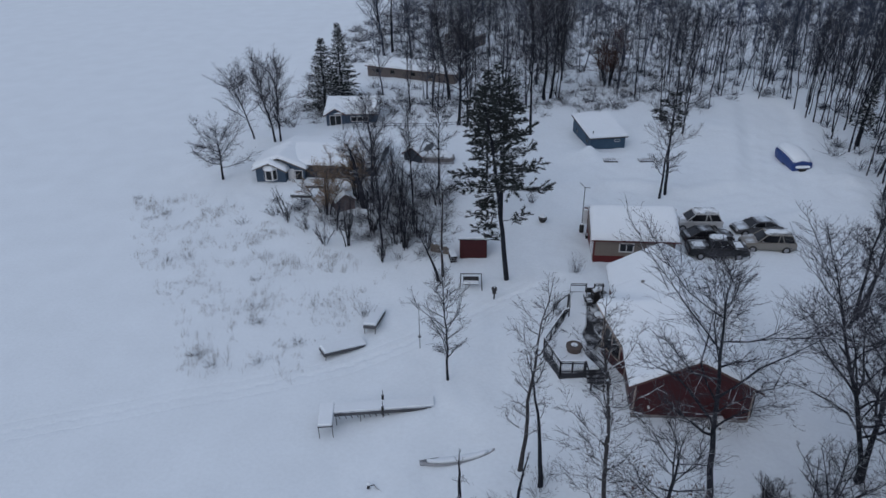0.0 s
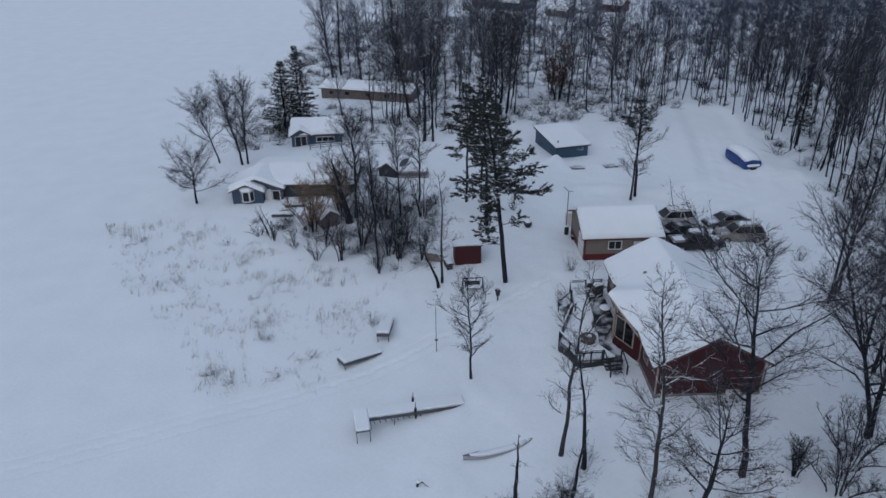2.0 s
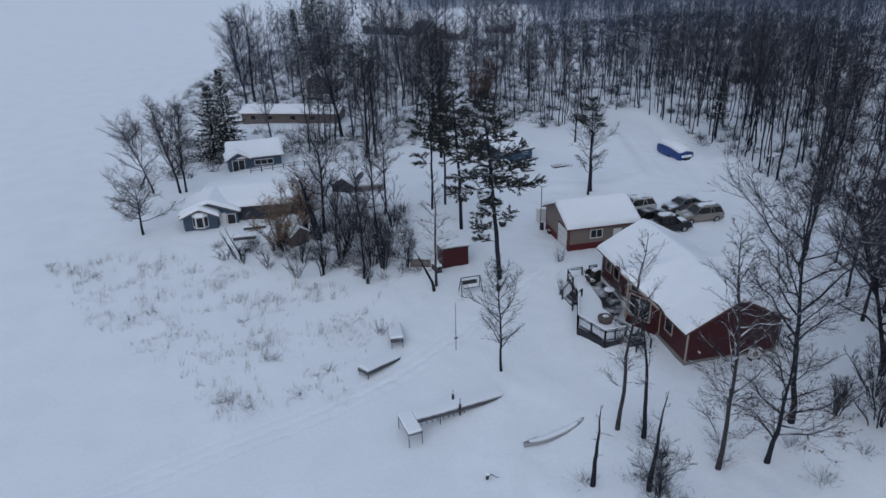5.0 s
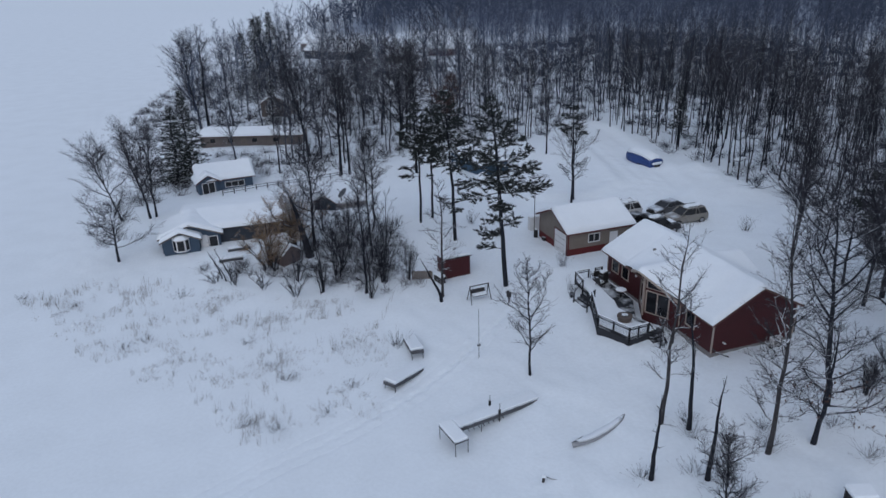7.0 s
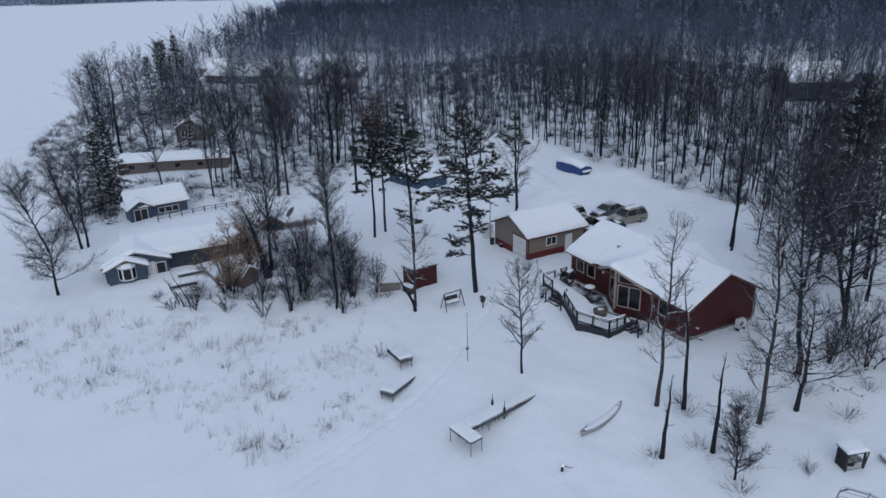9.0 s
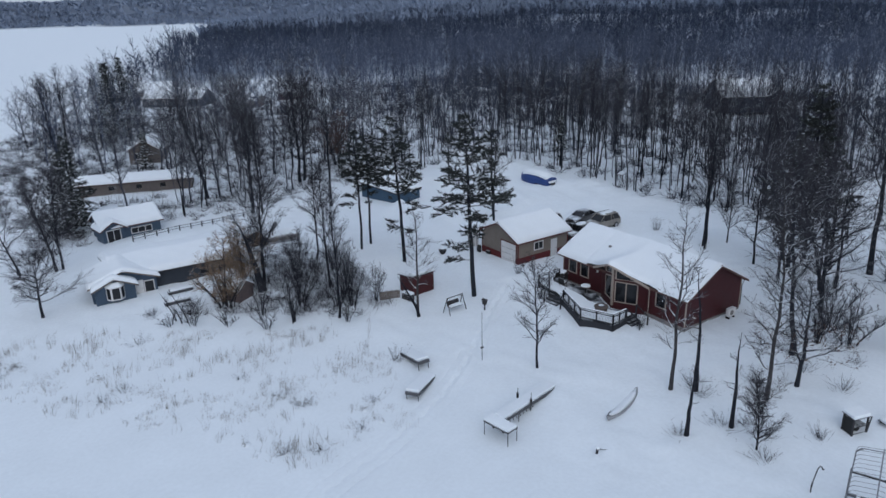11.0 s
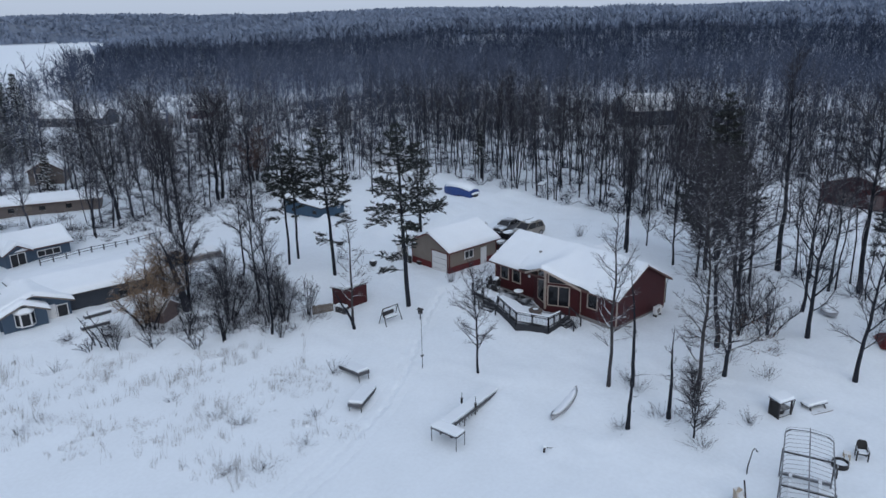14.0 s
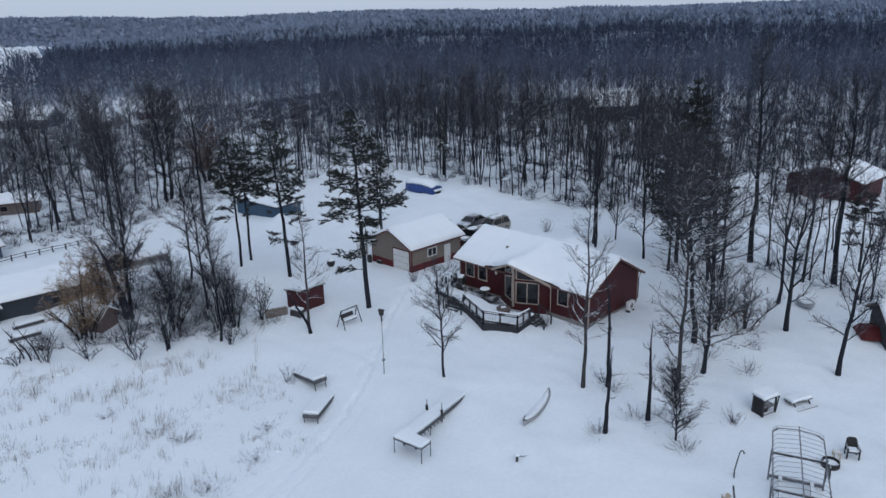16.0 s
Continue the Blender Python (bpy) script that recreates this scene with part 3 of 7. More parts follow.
# ---- the deck ----
deck = thing("deck", pose(0, 0, 0), "dark wooden deck with railings, deep in snow", "deck")
D = [(11.4, 40.0), (8.0, 40.0), (7.2, 42.85), (9.2, 46.5), (9.95, 48.2), (10.35, 50.6), (13.1, 50.4), (12.6, 45.3), (10.85, 42.75)]
FLOOR = 1.95
obj("floor", Geo().prism(D, FLOOR - 0.2, FLOOR), DECK_WOOD, deck)
for a, b in zip(D[:4], D[1:5]):
    d = (Vector(b) - Vector(a)).normalized()
    nrm = Vector((d.y, -d.x)) * 0.05
    obj("skirt", Geo().sheet([(a[0], a[1], 0.7), (b[0], b[1], 0.7), (b[0], b[1], FLOOR - 0.02), (a[0], a[1], FLOOR - 0.02)], (-nrm.x, -nrm.y, 0)), DECK_WOOD, deck, "dark skirting boards")


def railing(parent, a, b, posts, z=FLOOR, h=1.0, panel=True):
    a, b = Vector(a), Vector(b)
    for k in range(posts + 1):
        p = a.lerp(b, k / posts)
        obj("post", Geo().box((p.x - 0.05, p.y - 0.05, z - 0.3), (p.x + 0.05, p.y + 0.05, z + h + 0.05)), DECK_WOOD, parent)
    d = (b - a).normalized()
    s = Vector((-d.y, d.x)) * 0.045
    for low, high in ((h - 0.02, h + 0.04), (0.1, 0.18), (h - 0.2, h - 0.14)):
        obj("rail", Geo().sheet([(a.x - s.x, a.y - s.y, z + high), (b.x - s.x, b.y - s.y, z + high), (b.x + s.x, b.y + s.y, z + high), (a.x + s.x, a.y + s.y, z + high)], (0, 0, low - high)), DECK_WOOD, parent)
    obj("rail_snow", Geo().sheet([(a.x - s.x, a.y - s.y, z + h + 0.12), (b.x - s.x, b.y - s.y, z + h + 0.12), (b.x + s.x, b.y + s.y, z + h + 0.12), (a.x + s.x, a.y + s.y, z + h + 0.12)], (0, 0, -0.075)), ROOF_SNOW, parent)
    if panel:
        n = max(2, int((b - a).length / 0.13))
        g = Geo()
        for k in range(1, n):
            p = a.lerp(b, k / n)
            g.box((p.x - 0.005, p.y - 0.005, z + 0.15), (p.x + 0.005, p.y + 0.005, z + h - 0.1))
        obj("balusters", g, BLACK_IRON, parent)


railing(deck, (9.7, 39.95), D[1], 2)
railing(deck, D[1], D[2], 2)
railing(deck, D[2], D[3], 3)
railing(deck, D[3], (9.65, 46.75), 1, panel=False)
railing(deck, (9.95, 48.9), (10.35, 50.6), 1, panel=False)
railing(deck, (10.35, 50.6), (11.7, 50.5), 1, panel=False)
railing(deck, (12.4, 50.45), (13.1, 50.4), 1, panel=False)
snow_deck = Geo().prism([(8.1, 40.12), (7.32, 42.85), (9.28, 46.45), (10.05, 48.2), (10.4, 50.5), (11.9, 50.42), (11.5, 48.6), (11.15, 47.0), (10.9, 45.6), (10.35, 44.4), (10.5, 43.2), (10.1, 41.9), (10.9, 40.2)][::-1], FLOOR + 0.004, FLOOR + 0.26)
obj("snow", snow_deck, ROOF_SNOW, deck, "trampled snow along the deck edge", bevel=0.09)
for (ax, ay), (bx, by) in (((9.65, 46.75), (8.6, 46.3)), ((9.95, 48.9), (8.7, 48.4)), ((9.8, 39.95), (10.0, 38.7)), ((11.2, 39.95), (11.3, 38.8))):
    g = Geo().tube([(ax, ay, FLOOR + 1.0), (bx, by, FLOOR + 0.25)], 0.05, 6)
    g.box((bx - 0.05, by - 0.05, 0.9), (bx + 0.05, by + 0.05, FLOOR + 0.27)).box((ax - 0.05, ay - 0.05, 0.9), (ax + 0.05, ay + 0.05, FLOOR + 1.03))
    obj("stair_rail", g, DECK_WOOD, deck)
for k in range(4):
    obj("step", Geo().box((9.9, 39.68 - 0.3 * k, 1.0), (11.2, 39.98 - 0.3 * k, FLOOR - 0.2 - 0.2 * k)), DECK_WOOD, deck)
    obj("step", Geo().box((9.5 - 0.3 * k, 47.0, 1.0), (9.8 - 0.3 * k, 48.6, FLOOR - 0.2 - 0.2 * k)), DECK_WOOD, deck)

table = thing("fire_table", pose(9.35, 42.3, FLOOR + 0.3), "round brown covered fire table on the snowy deck", "table")
obj("drum", Geo().tube([(0, 0, -0.28), (0, 0, 0.30)], [0.5, 0.56], 20), BROWN_COVER, table, smooth=False)
obj("top", Geo().tube([(0, 0, 0.30), (0, 0, 0.40), (0, 0, 0.43)], [0.62, 0.62, 0.5], 20), BROWN_COVER, table)
obj("ledge", Geo().tube([(0, 0, 0.43), (0, 0, 0.47)], [0.3, 0.26], 16), DARK_WOOD, table)


def deck_chair(m, label):
    c = thing("patio_chair", m, label, "chair", "chairs on the deck")
    obj("seat", Geo().box((-0.28, -0.28, 0.36), (0.28, 0.28, 0.42)), BLACK_IRON, c)
    obj("backrest", Geo().sheet([(-0.28, 0.28, 0.42), (0.28, 0.28, 0.42), (0.28, 0.42, 0.95), (-0.28, 0.42, 0.95)], (0, 0.05, 0)), BLACK_IRON, c)
    for x in (-0.26, 0.26):
        for y in (-0.26, 0.26):
            obj("leg", Geo().box((x - 0.02, y - 0.02, -0.28), (x + 0.02, y + 0.02, 0.36)), BLACK_IRON, c)
        obj("armrest", Geo().box((x - 0.03, -0.28, 0.58), (x + 0.03, 0.3, 0.62)), BLACK_IRON, c)
    obj("snow", Geo().box((-0.25, -0.25, 0.425), (0.25, 0.25, 0.55)), ROOF_SNOW, c, bevel=0.05)
    return c


chair = deck_chair(pose(11.6, 48.6, FLOOR + 0.1, 0, 0, 100), "black metal patio chair half buried in deck snow")
for x, y, r in ((11.9, 49.9, 170),):
    copy_thing(chair, pose(x, y, FLOOR + 0.3, 0, 0, r))
grill = thing("grill", pose(12.35, 49.2, FLOOR + 0.3, 0, 0, 20), "covered dark grill with snow on its lid", "grill")
obj("cabinet", Geo().box((-0.45, -0.28, -0.29), (0.45, 0.28, 0.6)), BLACK_IRON, grill, bevel=0.03)
obj("lid", Geo().tube([(-0.4, 0, 0.6), (0.4, 0, 0.6)], 0.27, 10), BLACK_IRON, grill)
obj("shelf", Geo().box((0.46, -0.22, 0.5), (0.85, 0.22, 0.54)), BLACK_IRON, grill)
obj("snow", Geo().box((-0.4, -0.22, 0.86), (0.4, 0.22, 1.0)), ROOF_SNOW, grill, bevel=0.06)
side_table = thing("side_table", pose(12.0, 46.2, FLOOR + 0.29), "low round patio table capped with snow", "table")
obj("tabletop", Geo().tube([(0, 0, 0.38), (0, 0, 0.43)], 0.5, 16), BROWN_COVER, side_table)
obj("pedestal", Geo().tube([(0, 0, -0.29), (0, 0, 0.38)], 0.08, 8), BLACK_IRON, side_table)
obj("snow", Geo().tube([(0, 0, 0.434), (0, 0, 0.5), (0, 0, 0.56)], [0.47, 0.44, 0.25], 16), ROOF_SNOW, side_table)

# ---- the garage ----
GARAGE = pose(13.45, 56.45, 1.62, 0, 0, -5)
garage = thing("garage", GARAGE, "tan ribbed-metal garage with red wainscot and snowy roof", "garage")
GW, GL, GE, GR = 6.2, 7.2, 2.6, 4.05


def cross_garage(parent):
    """Walls and roof of the garage, with its ridge along x."""
    t = 0.15
    for x in (0, GL - t):
        obj("wall", Geo().sheet([(x, 0, -0.5), (x, 0, GE), (x, GW / 2, GR), (x, GW, GE), (x, GW, -0.5)], (t, 0, 0)), TAN_METAL, parent)
    for y in (0, GW - t):
        obj("wall", Geo().box((t, y, -0.5), (GL - t, y + t, GE)), TAN_METAL, parent)
    g = 0.02
    obj("wainscot", Geo().box((-g, -g, -0.5), (-0.002, 0.24, 0.72)), RED_METAL, parent)
    obj("wainscot", Geo().box((-g, 2.86, -0.5), (-0.002, GW + g, 0.72)), RED_METAL, parent)
    obj("wainscot", Geo().box((0, -g, -0.5), (4.65, -0.002, 0.72)), RED_METAL, parent)
    obj("wainscot", Geo().box((5.65, -g, -0.5), (GL + g, -0.002, 0.72)), RED_METAL, parent)
    obj("wainscot", Geo().box((GL + 0.002, 0, -0.5), (GL + g, GW, 0.72)), RED_METAL, parent)
    for x, y in ((-0.03, -0.03), (GL - 0.07, -0.03), (-0.03, GW - 0.07)):
        obj("corner_trim", Geo().box((x, y, -0.3), (x + 0.1, y + 0.1, GE)), RED_METAL, parent)


cross_garage(garage)
roof_holder = new("roof")
roof_holder.parent = garage
roof_holder.matrix_basis = pose(0, GW, 0, 0, 0, -90)
gable_roof(roof_holder, 0, GW, 0, GL, GE, GR, over=0.35, gable=0.35, snow=0.3, seed=33, fascia=RED_METAL)
big_door = obj("overhead_door", Geo().box((-0.05, 0.35, -0.3), (-0.005, 2.75, 2.15)), WHITE_TRIM, garage, "white overhead door")
for z in (0.25, 0.88, 1.5):
    obj("groove", Geo().box((-0.056, 0.37, z), (-0.05, 2.73, z + 0.03)), CONCRETE, big_door)
obj("door_trim", Geo().box((-0.06, 0.25, -0.3), (-0.004, 0.35, 2.25)).box((-0.06, 2.75, -0.3), (-0.004, 2.85, 2.25)).box((-0.06, 0.35, 2.15), (-0.004, 2.75, 2.25)), RED_METAL, garage)
plate(garage, SOUTH(2.9, 1.15), 1.35, 0.95, trim=WHITE_TRIM, rail=0.09, bars=1)
side_door = obj("door", Geo().box((4.7, -0.05, -0.2), (5.6, -0.004, 1.95)), WHITE_TRIM, garage, "white service door")
obj("handle", Geo().tube([(5.48, -0.1, 0.85), (5.48, -0.05, 0.85)], 0.03), BLACK_IRON, side_door)
obj("wall_box", Geo().box((-0.25, 4.6, 0.0), (-0.02, 5.2, 0.35)), BLACK_IRON, garage)
locker = thing("storage_locker", pose(14.5, 64.7, 1.5, 0, 0, -5), "white metal storage locker behind the garage under snow", "storage locker")
obj("case", Geo().box((-0.55, -0.35, -0.1), (0.55, 0.35, 1.6)), WHITE_TRIM, locker, bevel=0.04)
obj("door", Geo().box((-0.5, -0.38, 0.05), (0.5, -0.352, 1.5)), WHITE_TRIM, locker)
obj("base", Geo().box((-0.58, -0.38, -0.4), (0.58, 0.38, -0.102)), BLACK_IRON, locker)
obj("snow", Geo().box((-0.58, -0.38, 1.604), (0.58, 0.38, 1.8)), ROOF_SNOW, locker, bevel=0.08)
antenna = thing("antenna_mast", GARAGE @ pose(-0.5, 6.5, 0), "thin dark antenna mast at the garage corner", "antenna")
obj("mast", Geo().tube([(0, 0, -0.3), (0, 0, 4.7)], 0.04), BLACK_IRON, antenna)
obj("arm", Geo().tube([(0, 0, 4.65), (-0.5, 0.15, 5.1)], 0.03), BLACK_IRON, antenna)
obj("arm", Geo().tube([(0, 0, 4.65), (0.5, 0, 4.65)], 0.03), BLACK_IRON, antenna)
tank = thing("gas_bottle", GARAGE @ pose(-0.55, 6.0, 0), "dark gas bottle standing at the garage wall", "gas bottle")
obj("bottle", Geo().tube([(0, 0, -0.2), (0, 0, 0.1), (0, 0, 0.75), (0, 0, 0.9)], [0.2, 0.22, 0.22, 0.08], 12), BLACK_IRON, tank, smooth=True)
obj("cap", Geo().tube([(0, 0, 0.88), (0, 0, 1.0)], 0.1, 8), ROOF_SNOW, tank)


# ---- sheds, cabins and neighbours ----
def cabin(name, m, w, l, eave, ridge, mat, label, category="cabin", windows=(), doors=(), snow=0.3, over=0.35, seed=1, trim=WHITE_TRIM, fascia=FASCIA, low=-0.6):
    """A small house with its ridge along its own y; windows: (side, along, foot, width, height, bars)."""
    c = thing(name, m, label, category)
    gable_walls(c, -w / 2, w / 2, 0, l, eave, ridge, mat, low=low)
    gable_roof(c, -w / 2, w / 2, 0, l, eave, ridge, over=over, gable=over, snow=snow, seed=seed, fascia=fascia)
    place = {"s": lambda a, z: SOUTH(a, z), "n": lambda a, z: NORTH(a, z, l), "w": lambda a, z: WEST(a, z, -w / 2), "e": lambda a, z: EAST(a, z, w / 2)}
    for side, a, z, ww, hh, bars in windows:
        plate(c, place[side](a, z), ww, hh, trim=trim, rail=0.08, bars=bars)
    for side, a, ww, hh, dm in doors:
        d = obj("door", Geo().box((-ww / 2, -0.06, -0.1), (ww / 2, -0.004, hh)), dm, c)
        d.matrix_basis = place[side](a, 0)
        obj("handle", Geo().tube([(ww / 2 - 0.12, -0.12, hh / 2), (ww / 2 - 0.12, -0.06, hh / 2)], 0.03), BLACK_IRON, d)
    return c


def on_ground(x, y, turn=0, lift=0.0):
    return pose(x, y, z_at(x, y) + lift, 0, 0, turn)


# blue mono-pitch shed by the drive
blue = thing("shed", pose(18.35, 84.75, 1.15, 0, 0, 8), "long teal-blue shed with a sloping snow roof", "shed")
SW_, SL_ = 4.6, 7.3
obj("wall", Geo().sheet([(0, 0, -0.6), (SW_, 0, -0.6), (SW_, 0, 2.2), (0, 0, 2.2)], (0, 0.15, 0)), TEAL_SIDING, blue)
obj("wall", Geo().sheet([(0, SL_, -0.6), (SW_, SL_, -0.6), (SW_, SL_, 2.75), (0, SL_, 2.75)], (0, -0.15, 0)), TEAL_SIDING, blue)
for x in (0, SW_ - 0.15):
    obj("wall", Geo().sheet([(x, 0.15, -0.6), (x, SL_ - 0.15, -0.6), (x, SL_ - 0.15, 2.72), (x, 0.15, 2.22)], (0.15, 0, 0)), TEAL_SIDING, blue)
obj("roof", Geo().sheet([(-0.25, -0.3, 2.18), (SW_ + 0.25, -0.3, 2.18), (SW_ + 0.25, SL_ + 0.3, 2.8), (-0.25, SL_ + 0.3, 2.8)], (0, 0, 0.12)), ROOFING, blue)
shed_snow = Geo().sheet([(-0.25, -0.32, 2.6), (SW_ + 0.25, -0.32, 2.6), (SW_ + 0.25, SL_ + 0.3, 3.22), (-0.25, SL_ + 0.3, 3.22)], (0, 0, -0.34))
obj("snow", shed_snow, ROOF_SNOW, blue, "thick snow on the sloping roof", bevel=0.11)
plate(blue, WEST(1.3, 1.2, 0), 0.9, 0.6, trim=TEAL_SIDING, rail=0.06)
plate(blue, WEST(5.4, 1.1, 0), 0.9, 0.6, trim=TEAL_SIDING, rail=0.06)
plate(blue, SOUTH(3.5, 1.6), 0.8, 0.35, trim=WHITE_TRIM, rail=0.06)
obj("double_door", Geo().box((2.2, -0.05, 0.4), (4.3, -0.004, 2.05)), TEAL_SIDING, blue)
obj("vent_pipe", Geo().tube([(0.5, 0.7, 2.4), (0.5, 0.7, 2.95)], 0.07, 8), BLACK_IRON, blue)

# small red shed, lean-to and fence panel
red_shed = thing("shed", pose(1.15, 58.95, 0.75, 0, 0, -3), "small dark red board shed capped with snow", "shed")
obj("wall", Geo().sheet([(0, 0, -0.4), (2.6, 0, -0.4), (2.6, 0, 2.05), (0, 0, 2.05)], (0, 0.1, 0)), RED_BOARD, red_shed)
obj("wall", Geo().sheet([(0, 2.2, -0.4), (2.6, 2.2, -0.4), (2.6, 2.2, 1.7), (0, 2.2, 1.7)], (0, -0.1, 0)), RED_BOARD, red_shed)
for x in (0, 2.5):
    obj("wall", Geo().sheet([(x, 0.1, -0.4), (x, 2.1, -0.4), (x, 2.1, 1.72), (x, 0.1, 2.03)], (0.1, 0, 0)), RED_BOARD, red_shed)
obj("roof", Geo().sheet([(-0.15, -0.12, 2.08), (2.75, -0.12, 2.08), (2.75, 2.4, 1.7), (-0.15, 2.4, 1.7)], (0, 0, 0.08)), DARK_WOOD, red_shed)
obj("snow", Geo().sheet([(-0.13, -0.05, 2.42), (2.73, -0.05, 2.42), (2.73, 2.4, 2.04), (-0.13, 2.4, 2.04)], (0, 0, -0.26)), ROOF_SNOW, red_shed, bevel=0.09)
panel = thing("board_fence", pose(-1.7, 60.6, 0.6, 0, 0, -28), "leaning grey weathered fence panel in snow", "fence")
for k in range(12):
    obj("board", Geo().box((k * 0.17, 0, -0.2), (k * 0.17 + 0.15, 0.03, 1.0 + 0.05 * math.sin(k * 2.1))), OLD_WOOD, panel)
obj("rail", Geo().box((0, 0.03, 0.2), (2.05, 0.08, 0.3)).box((0, 0.03, 0.75), (2.05, 0.08, 0.85)), OLD_WOOD, panel)
pile = thing("wood_pile", pose(0.55, 58.3, 0.6, 0, 0, 10), "stacked dark firewood under snow beside the shed", "firewood")
rw = random.Random(5)
for k in range(24):
    y, z = (k % 6) * 0.2 + rw.uniform(-0.02, 0.02), (k // 6) * 0.2 + 0.05
    obj("log", Geo().tube([(-0.3, y, z), (0.3 + rw.uniform(-0.05, 0.05), y, z)], 0.1, 7), DARK_WOOD, pile)
obj("snow", Geo().box((-0.3, -0.1, 0.78), (0.32, 1.1, 0.95)), ROOF_SNOW, pile, bevel=0.07)

# cottage with the bay window, its long wing and out-buildings
cottage = cabin("cottage", pose(-21.25, 78.4, 0.45, 0, 0, -9), 3.7, 3.0, 1.85, 2.7, BLUE_SIDING, "blue-grey cottage with a white bay window, snowed in", "cottage",
                snow=0.3, seed=41, over=0.3, fascia=OLD_WOOD)
bay = obj("bay_window", Geo().prism([(-0.85, 0.0), (-0.45, -0.55), (0.45, -0.55), (0.85, 0.0)], 0.6, 2.0), WHITE_TRIM, cottage, "white three-sided bay window")
for a, b in (((-0.82, -0.02), (-0.46, -0.53)), ((-0.42, -0.56), (0.42, -0.56)), ((0.46, -0.53), (0.82, -0.02))):
    d = (Vector(b) - Vector(a)).normalized()
    o = Vector((d.y, -d.x)) * 0.02
    obj("pane", Geo().sheet([(a[0] + d.x * 0.08 + o.x, a[1] + d.y * 0.08 + o.y, 0.75), (b[0] - d.x * 0.08 + o.x, b[1] - d.y * 0.08 + o.y, 0.75), (b[0] - d.x * 0.08 + o.x, b[1] - d.y * 0.08 + o.y, 1.85), (a[0] + d.x * 0.08 + o.x, a[1] + d.y * 0.08 + o.y, 1.85)], (-o.x, -o.y, 0)), PANE, bay)
obj("bay_roof", Geo().loft([[(-0.95, 0.0, 2.0), (-0.5, -0.65, 2.0), (0.5, -0.65, 2.0), (0.95, 0.0, 2.0)], [(-0.5, 0.0, 2.35), (-0.3, -0.2, 2.35), (0.3, -0.2, 2.35), (0.5, 0.0, 2.35)]]), ROOF_SNOW, bay)

cabin("cottage", pose(-20.15, 79.0, 0.5, 0, 0, -9), 6.1, 4.5, 1.95, 3.1, BLUE_SIDING, "blue-grey cottage entrance wing with a glazed porch door", "cottage",
      windows=[("s", 2.3, 0.3, 1.0, 1.3, 0)], doors=[("s", 1.35, 0.8, 1.75, WHITE_TRIM)], snow=0.3, seed=43, fascia=OLD_WOOD)
cabin("cottage", pose(-20.4, 83.75, 0.7, 0, 0, -98), 8.2, 12.5, 2.0, 2.7, DARK_SIDING, "long low cottage with dark walls under a broad snow roof", "cottage",
      windows=[("e", 9.0, 0.6, 1.0, 0.7, 1)], snow=0.4, seed=45, trim=DARK_WOOD, fascia=DARK_WOOD)
# second cottage, grey-blue, with a low fence in front
cabin("cottage", pose(-17.0, 100.2, 0.95, 0, 0, -91), 5.0, 7.0, 2.15, 3.4, BLUE_SIDING, "small grey-blue cottage with a row of white windows", "cottage",
      windows=[("e", 4.6, 0.8, 2.6, 0.8, 2)], snow=0.4, seed=47)
cabin("cottage", pose(-15.9, 97.3, 0.95, 0, 0, 4), 2.6, 2.4, 2.1, 2.9, BLUE_SIDING, "gabled glazed porch of the grey-blue cottage", "cottage porch",
      windows=[("s", 0, 0.1, 1.7, 1.8, 1)], snow=0.35, seed=48)
# long tan mobile home, far cabins
cabin("mobile_home", pose(-12.7, 126.0, 1.3, 0, 0, -115), 5.0, 16.8, 2.1, 2.7, TAN_SIDING, "long tan mobile home with a flat snow roof", "mobile home",
      windows=[("e", k, 0.9, 1.0, 0.8, 0) for k in (2.0, 5.0, 9.0, 12.5)], doors=[("e", 7.2, 0.9, 2.0, OLD_WOOD)], snow=0.3, seed=51, trim=OLD_WOOD)
cabin("cabin", pose(2.4, 141.5, 1.8, 0, 0, -30), 5.5, 7.0, 2.5, 4.2, TAN_SIDING, "tan gabled cabin in the snow among bare trees", "cabin",
      windows=[("s", -1.2, 0.8, 1.2, 1.2, 1)], snow=0.35, seed=53)
cabin("cabin", on_ground(49.5, 204.0, -145), 5.0, 7.0, 2.0, 3.2, TAN_SIDING, "low tan cabin half hidden by trees", "cabin", windows=[("e", 3, 0.7, 1.2, 0.9, 1)], snow=0.35, seed=54)
cabin("house", on_ground(33.8, 231.7, -142), 9.0, 19.0, 2.6, 5.0, DARK_SIDING, "distant dark house with a wide snow roof", "house",
      windows=[("e", k, 0.9, 1.6, 1.2, 1) for k in (3.0, 7.5, 13.0)], snow=0.4, seed=55)
cabin("house", on_ground(36.0, 252.0, -120), 8.0, 12.0, 2.8, 5.2, TAN_SIDING, "distant tan house with a snow roof", "house", windows=[("e", 4, 0.9, 1.6, 1.2, 1)], snow=0.35, seed=56)
cabin("cabin", on_ground(66.0, 210.0, -135), 5.0, 8.0, 2.2, 3.6, RED_BOARD, "distant red cabin with snow on its roof", "cabin",
      windows=[("e", 2.0, 0.8, 1.0, 1.0, 0), ("e", 6.0, 0.8, 1.0, 1.0, 0)], snow=0.35, seed=57)
cabin("house", pose(122.0, 97.0, 3.4, 0, 0, -128), 10.0, 13.0, 3.2, 6.6, DARK_SIDING, "large dark house deep in the woods with a snowy roof", "house",
      windows=[("e", 3, 1, 1.4, 1.3, 1), ("e", 9, 1, 1.4, 1.3, 1)], snow=0.3, seed=58)
